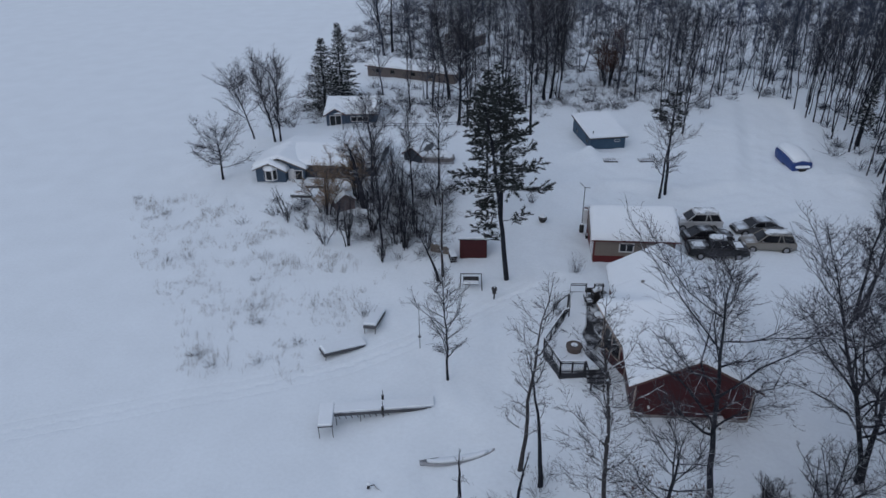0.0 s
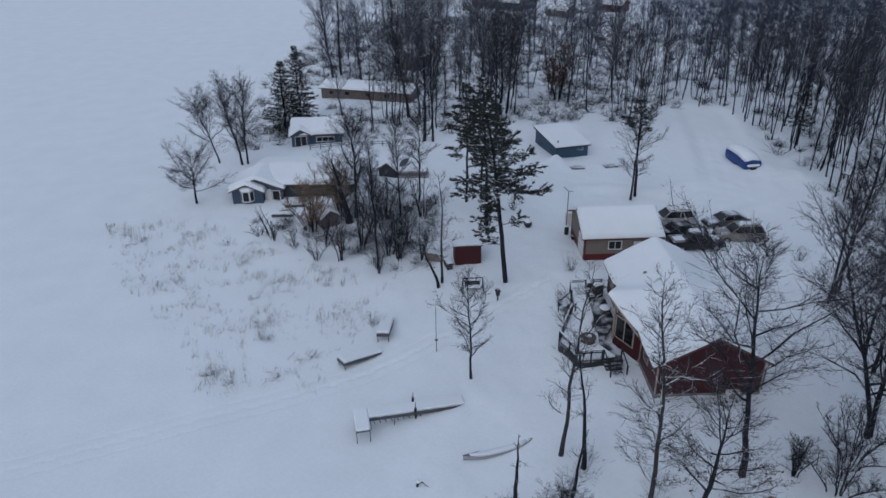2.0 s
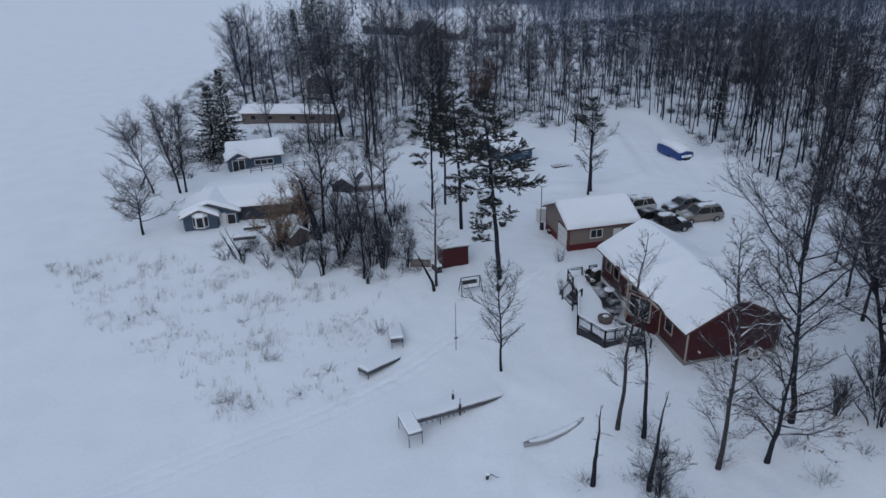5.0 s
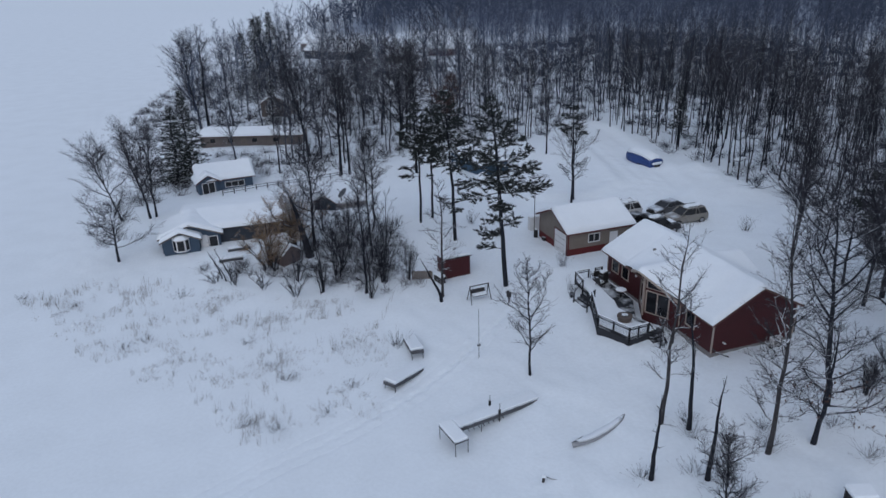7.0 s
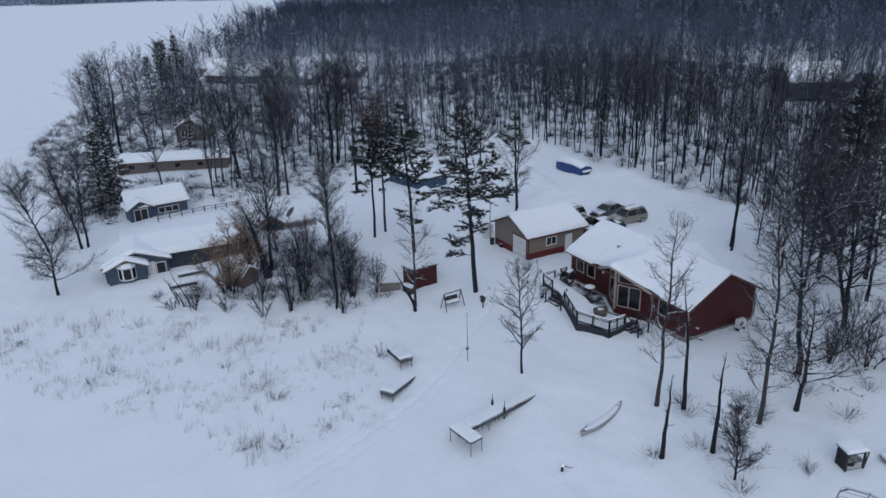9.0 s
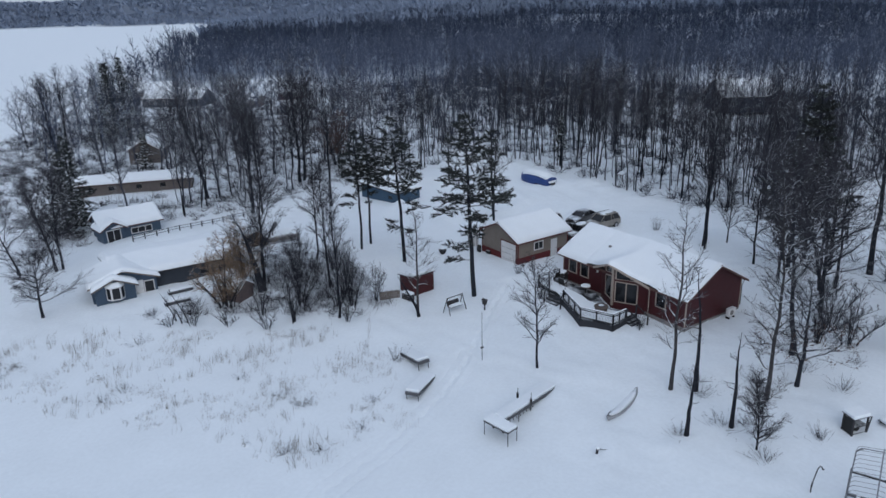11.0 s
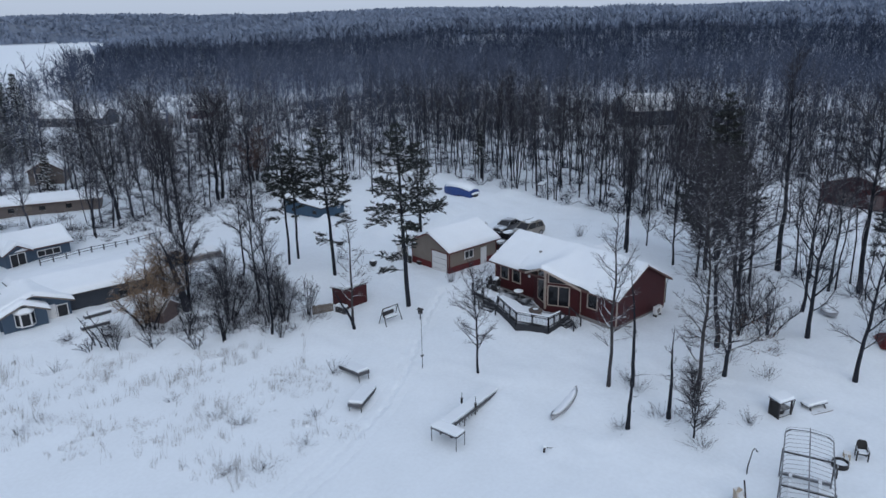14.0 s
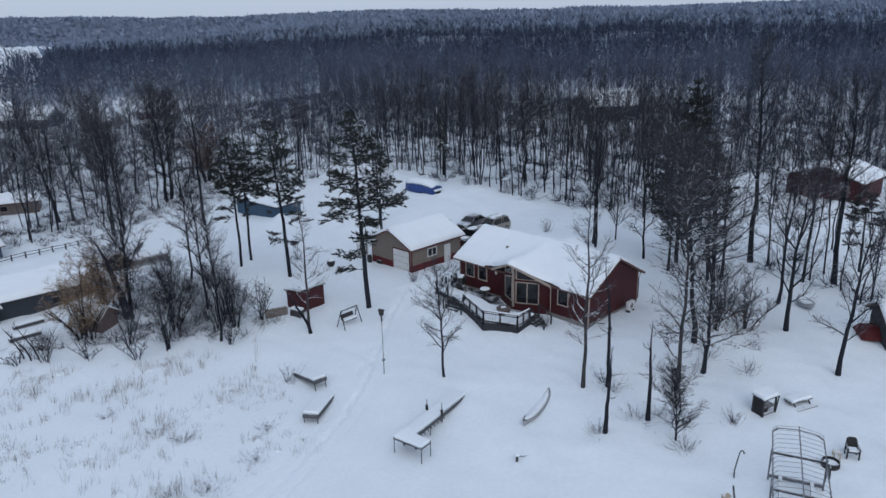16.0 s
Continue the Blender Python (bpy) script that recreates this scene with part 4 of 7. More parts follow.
barn = cabin("garage", pose(68.5, 30.8, 2.1, 0, 0, -98.6), 9.6, 8.2, 2.8, 4.5, RED_BOARD, "dark red garage with two pale doors in the trees", "garage", snow=0.3, seed=59)
for x, w in ((-1.3, 1.15), (2.5, 0.9)):
    obj("overhead_door", Geo().box((x - w, -0.06, -0.1), (x + w, -0.004, 2.2)), HUT_BOARD, barn, "weathered overhead door")
# little out-buildings by the willows
cabin("hut", pose(-11.2, 70.2, 0.7, 0, 0, 25), 2.1, 2.3, 1.15, 1.9, HUT_BOARD, "small grey-brown hut with a snowed roof among bushes", "hut", snow=0.16, over=0.12, seed=61, fascia=HUT_BOARD)
cabin("shed", pose(-4.2, 82.2, 0.9, 0, 0, -30), 2.6, 3.0, 1.7, 2.6, DARK_SIDING, "small dark gabled shed behind the bushes", "shed", snow=0.15, over=0.2, seed=62)
cabin("gazebo", pose(25.5, 13.8, 1.3, 0, 0, 30), 3.4, 3.6, 2.3, 3.3, DARK_WOOD, "dark screened gazebo with a snow-covered roof", "gazebo",
      windows=[("w", 1.8, 0.7, 2.6, 1.3, 3), ("s", 0, 0.7, 2.4, 1.3, 3)], snow=0.25, seed=63, trim=DARK_WOOD)

# ---- fence along the second cottage ----
fence = thing("fence", pose(0, 0, 0), "low weathered post-and-rail fence in snow", "fence")
F0, F1, NF = Vector((-14.5, 94.6)), Vector((3.0, 95.0)), 12
for k in range(NF + 1):
    p = F0.lerp(F1, k / NF)
    z = z_at(p.x, p.y)
    obj("post", Geo().box((p.x - 0.06, p.y - 0.06, z - 0.2), (p.x + 0.06, p.y + 0.06, z + 0.75)), DOCK_WOOD, fence)
    if k < NF:
        q = F0.lerp(F1, (k + 1) / NF)
        zq = z_at(q.x, q.y)
        for h in (0.28, 0.58):
            obj("rail", Geo().sheet([(p.x, p.y + 0.07, z + h), (q.x, q.y + 0.07, zq + h), (q.x, q.y + 0.07, zq + h + 0.07), (p.x, p.y + 0.07, z + h + 0.07)], (0, 0.04, 0)), DOCK_WOOD, fence)


# ---- vehicles ----
def ring(x, hw, z0, z1, hr, z2):
    """One cross-section of a car: sill, flank, belt, roof edge, roof."""
    return [(x, -hw * 0.86, z0), (x, -hw, z0 + 0.16), (x, -hw, z1 - 0.12), (x, -hw * 0.95, z1), (x, -hr, z2 - 0.04), (x, -hr * 0.75, z2),
            (x, hr * 0.75, z2), (x, hr, z2 - 0.04), (x, hw * 0.95, z1), (x, hw, z1 - 0.12), (x, hw, z0 + 0.16), (x, hw * 0.86, z0)]


def car(m, kind, paint, label, snow_roof=0.12, snow_hood=0.1):
    """A parked vehicle along its own x, nose at +x."""
    c = thing("car", m, label, "car", "parked cars")
    if kind == "suv":
        L, hw, belt, roof = 4.85, 0.96, 1.12, 1.82
        cab = [(-2.25, -1.85), (1.15, 0.35)]
    elif kind == "pickup":
        L, hw, belt, roof = 5.5, 0.98, 1.15, 1.85
        cab = [(-0.95, -0.75), (1.35, 0.6)]
    else:
        L, hw, belt, roof = 4.75, 0.9, 0.95, 1.43
        cab = [(-1.9, -1.05), (1.1, 0.25)]
    h = L / 2
    hood = belt - 0.06
    rear_z = belt if kind == "suv" else (belt - 0.02)
    body = [ring(-h, hw * 0.8, 0.45, rear_z - 0.15, hw * 0.7, rear_z - 0.1), ring(-h + 0.12, hw * 0.95, 0.32, rear_z - 0.02, hw * 0.85, rear_z),
            ring(-h * 0.55, hw, 0.28, belt, hw * 0.88, belt + 0.02), ring(0, hw, 0.28, belt, hw * 0.88, belt + 0.02), ring(h * 0.45, hw, 0.28, belt, hw * 0.88, belt + 0.02),
            ring(h * 0.62, hw * 0.98, 0.28, hood - 0.02, hw * 0.85, hood), ring(h - 0.25, hw * 0.93, 0.32, hood - 0.1, hw * 0.8, hood - 0.08), ring(h, hw * 0.78, 0.42, hood - 0.26, hw * 0.68, hood - 0.22)]
    obj("body", Geo().loft(body), PAINT[paint], c, smooth=False)
    (r0, r1), (f0, f1) = cab
    w0, w1 = hw * 0.9, hw * 0.74
    cabin_rings = [[(x, -w0, belt), (x, w0, belt), (xx, w1, roof - 0.05), (xx, -w1, roof - 0.05)] for x, xx in ((r0, r1), (f0, f1))]
    obj("cabin", Geo().loft(cabin_rings), PANE, c, "dark tinted glazing")
    obj("roof_panel", Geo().loft([[(r1 - 0.1, -w1 - 0.02, roof - 0.07), (r1 - 0.1, w1 + 0.02, roof - 0.07), (r1, w1 * 0.85, roof + 0.03), (r1, -w1 * 0.85, roof + 0.03)],
                                  [(f1 + 0.1, -w1 - 0.02, roof - 0.07), (f1 + 0.1, w1 + 0.02, roof - 0.07), (f1 - 0.05, w1 * 0.85, roof + 0.03), (f1 - 0.05, -w1 * 0.85, roof + 0.03)]]), PAINT[paint], c)
    for s in (-1, 1):
        pillars = [(r0, r1), ((r0 + f0) / 2 - 0.1, (r1 + f1) / 2 - 0.05), (f0, f1)] + ([(r0 + 1.0, r1 + 0.9)] if kind == "suv" else [])
        for a, b in pillars:
            obj("pillar", Geo().tube([(a, s * (w0 + 0.005), belt - 0.02), (b, s * (w1 + 0.005), roof - 0.03)], 0.05, 5), PAINT[paint], c)
        obj("mirror", Geo().box((f0 - 0.45, s * (hw + 0.02) - 0.09, belt - 0.02), (f0 - 0.3, s * (hw + 0.02) + 0.09, belt + 0.14)), PAINT[paint], c, bevel=0.02)
        obj("headlight", Geo().box((h - 0.3, s * hw * 0.68 - 0.14, hood - 0.3), (h - 0.05, s * hw * 0.68 + 0.14, hood - 0.16)), WHITE_TRIM, c)
        obj("taillight", Geo().box((-h - 0.01, s * hw * 0.74 - 0.08, rear_z - 0.42), (-h + 0.1, s * hw * 0.74 + 0.08, rear_z - 0.16)), RED_METAL, c)
        for x in (-h * 0.62, h * 0.63):
            tyre = obj("wheel", Geo().tube([(x, s * (hw - 0.24), 0.36), (x, s * (hw + 0.01), 0.36)], 0.37, 18), RUBBER, c)
            obj("rim", Geo().tube([(x, s * (hw + 0.005), 0.36), (x, s * (hw + 0.03), 0.36)], [0.24, 0.2], 12), RIM, tyre)
    for x in (-h - 0.03, h - 0.12):
        obj("bumper", Geo().box((x, -hw * 0.85, 0.38), (x + 0.15, hw * 0.85, 0.6)), BLACK_IRON if paint != "white" else PAINT[paint], c, bevel=0.03)
    obj("grille", Geo().box((h - 0.08, -0.42, 0.62), (h + 0.01, 0.42, 0.82)), BLACK_IRON, c)
    if kind == "suv":
        for s in (-1, 1):
            obj("roof_rail", Geo().tube([(r1 + 0.1, s * 0.6, roof + 0.1), (f1 - 0.1, s * 0.6, roof + 0.1)], 0.025, 5), BLACK_IRON, c)
    if snow_roof:
        rs = random.Random(int(L * 100 + snow_roof * 1000))
        for k in range(5):
            x = r1 + 0.2 + (f1 - r1 - 0.4) * k / 4
            y = rs.uniform(-0.3, 0.3)
            obj("snow", Geo().tube([(x, y, roof + 0.02), (x, y, roof + 0.05 + snow_roof * 0.6), (x, y, roof + 0.04 + snow_roof)], [rs.uniform(0.3, 0.5), rs.uniform(0.26, 0.4), 0.12], 11), ROOF_SNOW, c, smooth=True)
    if snow_hood:
        obj("snow", Geo().box((f0 + 0.1, -hw * 0.6, belt), (h - 0.6, hw * 0.55, belt + snow_hood)), ROOF_SNOW, c, bevel=0.04)
    if kind == "pickup":
        obj("bed_snow", Geo().box((-h + 0.35, -hw * 0.55, belt - 0.02), (r0 - 0.4, hw * 0.4, belt + 0.08)), ROOF_SNOW, c, bevel=0.06)
    return c


DRIVE_Z = 1.72
car(pose(25.0, 63.1, DRIVE_Z - 0.05, 0, 0, 178), "suv", "white", "white and black suv with snow on its roof", 0.14, 0.1)
car(pose(25.2, 60.2, DRIVE_Z - 0.05, 0, 0, 2), "sedan", "black", "black car with dark windows parked beside the garage", 0.0, 0.0)
car(pose(25.2, 57.4, DRIVE_Z - 0.05, 0, 0, -4), "pickup", "black", "black pickup truck with patches of snow", 0.03, 0.03)
car(pose(30.6, 61.9, DRIVE_Z - 0.05, 0, 0, 184), "sedan", "bronze", "grey-bronze sedan parked on the plowed drive", 0.0, 0.0)
car(pose(30.3, 58.5, DRIVE_Z - 0.05, 0, 0, 174), "suv", "silver", "silver-beige suv with a snow-dusted roof rack", 0.1, 0.0)

# ---- the boat under its blue cover ----
boat = thing("covered_boat", pose(41.8, 79.9, z_at(41.8, 79.9) - 0.35, 0, 0, 91), "boat on a trailer under a blue tarp, snow on top", "boat")
rings_ = []
for x, w, top in ((-2.95, 1.15, 1.45), (-2.8, 1.25, 1.7), (-1.0, 1.3, 2.1), (0.8, 1.28, 2.1), (1.8, 1.15, 1.95), (2.6, 0.8, 1.75), (3.0, 0.35, 1.6)):
    rings_.append([(x, -w * 0.8, 0.2), (x, -w, 0.8), (x, -w * 0.97, 1.25), (x, -w * 0.55, top - 0.15), (x, 0, top), (x, w * 0.55, top - 0.15), (x, w * 0.97, 1.25), (x, w, 0.8), (x, w * 0.8, 0.2)])
obj("tarp", Geo().loft(rings_), BLUE_COVER, boat, "blue shrink-wrap cover")
snow_rings = []
for x, w, top in ((-2.85, 0.9, 1.62), (-2.5, 1.1, 1.86), (-1.0, 1.2, 2.14), (0.8, 1.16, 2.14), (1.8, 1.0, 2.0), (2.5, 0.65, 1.82), (2.7, 0.4, 1.72)):
    snow_rings.append([(x, -w, top - 0.42), (x, -w * 0.85, top - 0.05), (x, -w * 0.3, top + 0.22), (x, w * 0.3, top + 0.22), (x, w * 0.85, top - 0.05), (x, w, top - 0.42)])
obj("snow", Geo().loft(snow_rings), ROOF_SNOW, boat, smooth=True)
obj("snow", Geo().box((-3.3, -0.85, 0.8), (-2.9, 0.85, 1.1)), ROOF_SNOW, boat, bevel=0.12)
for s in (-1, 1):
    obj("wheel", Geo().tube([(-0.8, s * 1.0, 0.3), (-0.8, s * 1.2, 0.3)], 0.32, 16), RUBBER, boat)
obj("tongue", Geo().tube([(2.0, 0, 0.4), (4.2, 0, 0.35)], 0.06), BLACK_IRON, boat)
obj("outdrive", Geo().box((-3.4, -0.35, 0.3), (-2.9, 0.35, 0.78)), BLACK_IRON, boat, bevel=0.06)

# pontoon under a grey cover, satellite dish
pontoon = thing("covered_boat", on_ground(-1.0, 82.0, -8) @ Matrix.Scale(0.8, 4), "pontoon boat under a grey cover in snow", "boat")
obj("cover", Geo().loft([[(x, -w, 0.3), (x, -w, 0.9), (x, 0, t_), (x, w, 0.9), (x, w, 0.3)] for x, w, t_ in ((-2.4, 0.9, 1.1), (-1.5, 1.1, 1.5), (1.5, 1.1, 1.5), (2.4, 0.8, 1.1))]), GREY_CANVAS, pontoon)
for s in (-1, 1):
    obj("float", Geo().tube([(-2.5, s * 0.8, 0.15), (2.5, s * 0.8, 0.15)], 0.25, 10), HULL, pontoon)
obj("snow", Geo().loft([[(x, -w * 1.3, t_ - 0.42), (x, 0, t_ + 0.2), (x, w * 1.3, t_ - 0.42)] for x, w, t_ in ((-2.2, 0.6, 1.15), (-1.4, 0.8, 1.55), (1.4, 0.8, 1.55), (2.2, 0.6, 1.15))]), ROOF_SNOW, pontoon)
dish = thing("satellite_dish", on_ground(-2.3, 81.6, 215), "large dark satellite dish on a pole", "satellite dish")
obj("pole", Geo().tube([(0, 0, -0.2), (0, 0, 1.8)], 0.06), BLACK_IRON, dish)
obj("reflector", Geo().loft([[(r * math.cos(a), 0.25 + r * math.sin(a) * 0.45, 1.9 + r * math.sin(a) * 0.85 + d) for a in [k * math.pi / 9 for k in range(18)]] for r, d in ((0.1, -0.05), (0.45, 0.03), (0.7, 0.16), (0.72, 0.2))]), GALVANISED, dish, smooth=True)
obj("feed", Geo().tube([(0, 0.2, 1.9), (0, -0.5, 2.5)], 0.03), BLACK_IRON, dish)

# ---- docks and small craft on the shore ----
dock = thing("dock", pose(-8.5, 36.75, 0.12, 0, 0, 4), "grey dock platform with a gangway, drifted over with snow", "dock")
obj("platform", Geo().box((-0.5, -1.1, 0.86), (0.5, 1.1, 0.98)), DOCK_WOOD, dock)
for y in (-0.6, 0.3):
    obj("float", Geo().tube([(-0.42, y, 0.8), (0.4, y, 0.8)], 0.12, 8), BLACK_IRON, dock)
obj("snow", Geo().box((-0.49, -1.09, 0.984), (0.49, 1.14, 1.14)), ROOF_SNOW, dock, bevel=0.06)
for x in (-0.46, 0.46):
    for y in (-1.06, 1.06):
        obj("leg", Geo().tube([(x, y, -0.3), (x, y, 1.04)], 0.025), BLACK_IRON, dock)
obj("gangway", Geo().sheet([(0.52, 0.1, 0.98), (7.3, 0.98, 0.3), (7.3, 1.9, 0.3), (0.52, 1.02, 0.98)], (0, 0, -0.08)), DOCK_WOOD, dock)
obj("side_beam", Geo().sheet([(0.52, 0.06, 1.0), (7.0, 0.9, 0.36), (7.0, 0.9, 0.05), (0.52, 0.06, 0.74)], (0, 0.04, 0)), DOCK_WOOD, dock)
for k in range(9):
    x = 0.7 + k * 0.42
    obj("brace", Geo().tube([(x, 0.08 + x * 0.13, 0.98 - x * 0.1), (x + 0.2, 0.1 + x * 0.13, 0.45 - x * 0.09)], 0.03, 5), DOCK_WOOD, dock)
obj("snow", Geo().sheet([(0.52, 0.12, 1.14), (7.5, 1.0, 0.48), (7.5, 1.95, 0.48), (0.52, 1.02, 1.14)], (0, 0, -0.155)), ROOF_SNOW, dock, bevel=0.05)
for x, y in ((0.62, 0.16), (3.9, 0.52), (2.3, 0.32)):
    obj("leg", Geo().tube([(x, y, -0.3), (x, y, 0.8)], 0.025), BLACK_IRON, dock)
for x, y, h in ((3.83, 0.5, 1.5), (3.83, 1.75, 1.4)):
    bp_ = obj("bracket_pole", Geo().tube([(x, y, -0.1), (x + 0.05, y, h)], 0.022), BLACK_IRON, dock)
    obj("float", Geo().tube([(x + 0.02, y, 0.6), (x + 0.03, y, 1.0)], 0.09, 8), BLACK_IRON, bp_)


def dock_section(m, l, w, label, tilt=0.0):
    s = thing("dock_section", m, label, "dock section", "dock sections ashore")
    k = Matrix.Rotation(radians(tilt), 4, "Y")
    for y in (-w / 2, w / 2 - 0.06):
        obj("side_beam", Geo().box((-l / 2, y, 0.28), (l / 2, y + 0.06, 0.52), k), DOCK_WOOD, s)
    n = int(l / 0.3)
    for i in range(n):
        x = -l / 2 + i * l / n
        obj("plank", Geo().box((x, -w / 2, 0.524), (x + l / n - 0.02, w / 2, 0.56), k), DOCK_WOOD, s)
    obj("end_beam", Geo().box((-l / 2 - 0.05, -w / 2, 0.25), (-l / 2, w / 2, 0.54), k), DOCK_WOOD, s)
    for x in (-l / 2 + 0.1, l / 2 - 0.1):
        for y in (-w / 2 + 0.08, w / 2 - 0.08):
            obj("leg", Geo().tube([(x, y, -0.5), (x, y, 0.45)], 0.03, m=k), BLACK_IRON, s)
    obj("snow", Geo().box((-l / 2 - 0.03, -w / 2 - 0.04, 0.565), (l / 2 + 0.1, w / 2 + 0.03, 0.76), k), ROOF_SNOW, s, bevel=0.09)
    return s


dock_section(pose(-6.27, 49.1, 0.12, 0, 0, 80), 3.2, 1.05, "dark dock section standing on legs, snow on top", 10)
dock_section(pose(-8.56, 45.5, -0.1, 0, 0, 31), 3.5, 1.1, "low dock section sunk in drifted snow", 8)


def hull(name, m, l, w, h, mat, label, category):
    """A small open boat lying keel down in the snow, filled with snow."""
    b = thing(name, m, label, category)
    outer = []
    for k in range(13):
        u = -1 + 2 * k / 12
        ww = w / 2 * (1 - abs(u) ** 2.6) + 0.02
        lift = 0.25 * abs(u) ** 3
        x = u * l / 2
        outer.append([(x, -ww, h + lift), (x, -ww * 0.92, h * 0.45 + lift), (x, -ww * 0.45, 0.05 + lift), (x, 0, lift), (x, ww * 0.45, 0.05 + lift), (x, ww * 0.92, h * 0.45 + lift), (x, ww, h + lift), (x, 0, h * 0.85 + lift)])
    obj("hull", Geo().loft(outer), mat, b, smooth=True)
    obj("snow", Geo().loft([[(r[0][0] * 0.97, r[0][1] * 0.85, r[0][2] - 0.02), (r[0][0] * 0.97, r[0][1] * 0.4, r[0][2] + 0.1), (r[0][0] * 0.97, r[6][1] * 0.4, r[0][2] + 0.1), (r[0][0] * 0.97, r[6][1] * 0.85, r[0][2] - 0.02)] for r in outer[1:-1]]), ROOF_SNOW, b, smooth=True)
    for s in (0, 6):
        obj("gunwale", Geo().tube([(r[s][0], r[s][1], r[s][2] + 0.01) for r in outer], 0.018, 5), mat, b)
    return b


for x, y, r_ in ((-16.8, 73.9, -8), (-15.5, 76.6, -4)):
    dock_section(on_ground(x, y, r_, -0.25), 2.4, 0.6, "stacked dark dock section by the cottage under snow")
hull("canoe", pose(0.5, 33.2, 0.1, -16, 0, 11.4), 5.0, 1.0, 0.34, HULL, "pale grey canoe filled with drifted snow", "canoe")
hull("rowboat", on_ground(27.6, 23.0, 40, -0.05), 2.3, 1.25, 0.45, HULL, "small pale rowboat under snow between trees", "boat")

# ---- yard things ----
swing = thing("garden_swing", pose(2.05, 53.6, z_at(2, 53.6), 0, 0, -2), "dark metal garden swing frame with a snowy seat", "swing")
for x in (-0.95, 0.95):
    for y in (-0.55, 0.55):
        obj("leg", Geo().tube([(x * 1.05, y, -0.2), (x * 0.95, 0, 1.45)], 0.04), BLACK_IRON, swing)
obj("top_bar", Geo().tube([(-0.95, 0, 1.45), (0.95, 0, 1.45)], 0.045), BLACK_IRON, swing)
obj("seat", Geo().box((-0.7, -0.25, 0.45), (0.7, 0.25, 0.5)), DARK_WOOD, swing)
obj("backrest", Geo().sheet([(-0.7, 0.22, 0.5), (0.7, 0.22, 0.5), (0.7, 0.36, 0.95), (-0.7, 0.36, 0.95)], (0, 0.04, 0)), DARK_WOOD, swing)
obj("snow", Geo().box((-0.68, -0.24, 0.505), (0.68, 0.2, 0.66)), ROOF_SNOW, swing, bevel=0.05)
for x in (-0.65, 0.65):
    obj("chain", Geo().tube([(x, 0, 1.45), (x, -0.1, 0.5)], 0.012, 4), BLACK_IRON, swing)
feeder = thing("bird_house", pose(4.0, 51.6, z_at(4, 51.6)), "small dark bird house on a post", "bird house")
obj("post", Geo().tube([(0, 0, -0.2), (0, 0, 0.95)], 0.07), DARK_WOOD, feeder)
obj("box", Geo().box((-0.16, -0.16, 0.75), (0.16, 0.16, 1.15)), DARK_WOOD, feeder)
obj("roof", Geo().loft([[(-0.24, -0.24, 1.15), (0.24, -0.24, 1.15), (0.24, 0.24, 1.15), (-0.24, 0.24, 1.15)], [(-0.05, -0.2, 1.35), (0.05, -0.2, 1.35), (0.05, 0.2, 1.35), (-0.05, 0.2, 1.35)]]), DARK_WOOD, feeder)
pole = thing("flag_pole", pose(-2.3, 45.2, z_at(-2.3, 45.2)), "thin bare metal pole with a cleat", "pole")
obj("shaft", Geo().tube([(0, 0, -0.3), (0, 0, 4.3)], [0.035, 0.02], 6), GALVANISED, pole)
obj("cleat", Geo().box((-0.12, -0.06, 1.1), (0.12, 0.06, 1.22)), BLACK_IRON, pole)
urn = thing("fire_pit", on_ground(9.8, 64.6), "dark fire pit with a cap of snow", "fire pit")
obj("bowl", Geo().tube([(0, 0, -0.1), (0, 0, 0.25), (0, 0, 0.5)], [0.18, 0.4, 0.45], 14), BLACK_IRON, urn)
obj("lid", Geo().tube([(0, 0, 0.5), (0, 0, 0.75), (0, 0, 0.85)], [0.42, 0.25, 0.08], 14), BLACK_IRON, urn)
obj("snow", Geo().tube([(0, 0, 0.62), (0, 0, 0.8), (0, 0, 0.95)], [0.36, 0.26, 0.08], 12), ROOF_SNOW, urn)
for x, y, r in ((20.2, 81.0, -4), (24.3, 80.2, 3)):
    pallet = thing("pallet", on_ground(x, y, r), "dark flat pallet half buried in snow", "pallet", "pallets by the drive")
    for k in range(6):
        obj("slat", Geo().box((-0.85 + k * 0.29, -0.5, 0.12), (-0.62 + k * 0.29, 0.5, 0.17)), DARK_WOOD, pallet)
    for y_ in (-0.45, 0, 0.45):
        obj("runner", Geo().box((-0.85, y_ - 0.04, -0.05), (0.83, y_ + 0.04, 0.12)), DARK_WOOD, pallet)
stub = thing("mooring_post", pose(-5.2, 31.2, z_at(-5.2, 31.2)), "short dark post with a snow cap on the ice", "post")
obj("post", Geo().tube([(0, 0, -0.2), (0.1, 0, 0.35)], 0.09), DARK_WOOD, stub)
obj("snow", Geo().tube([(0.1, 0, 0.35), (0.1, 0, 0.45), (0.1, 0, 0.5)], [0.13, 0.12, 0.05], 8), ROOF_SNOW, stub)
obj("rope", Geo().tube([(0.1, 0, 0.2), (0.4, 0.2, 0.1), (0.6, -0.1, 0.08), (0.9, -0.3, 0.1)], 0.03, 5), DARK_WOOD, stub)

# ---- neighbours' beach: boat lift, chairs, fire ring, tables ----
lift_z = 0.35
lift = thing("boat_lift", pose(0.6, 16.9, lift_z, 0, 0, 15.5), "galvanised boat lift with a bare canopy frame", "boat lift")
LL, LW, LT = 8.6, 2.7, 2.35


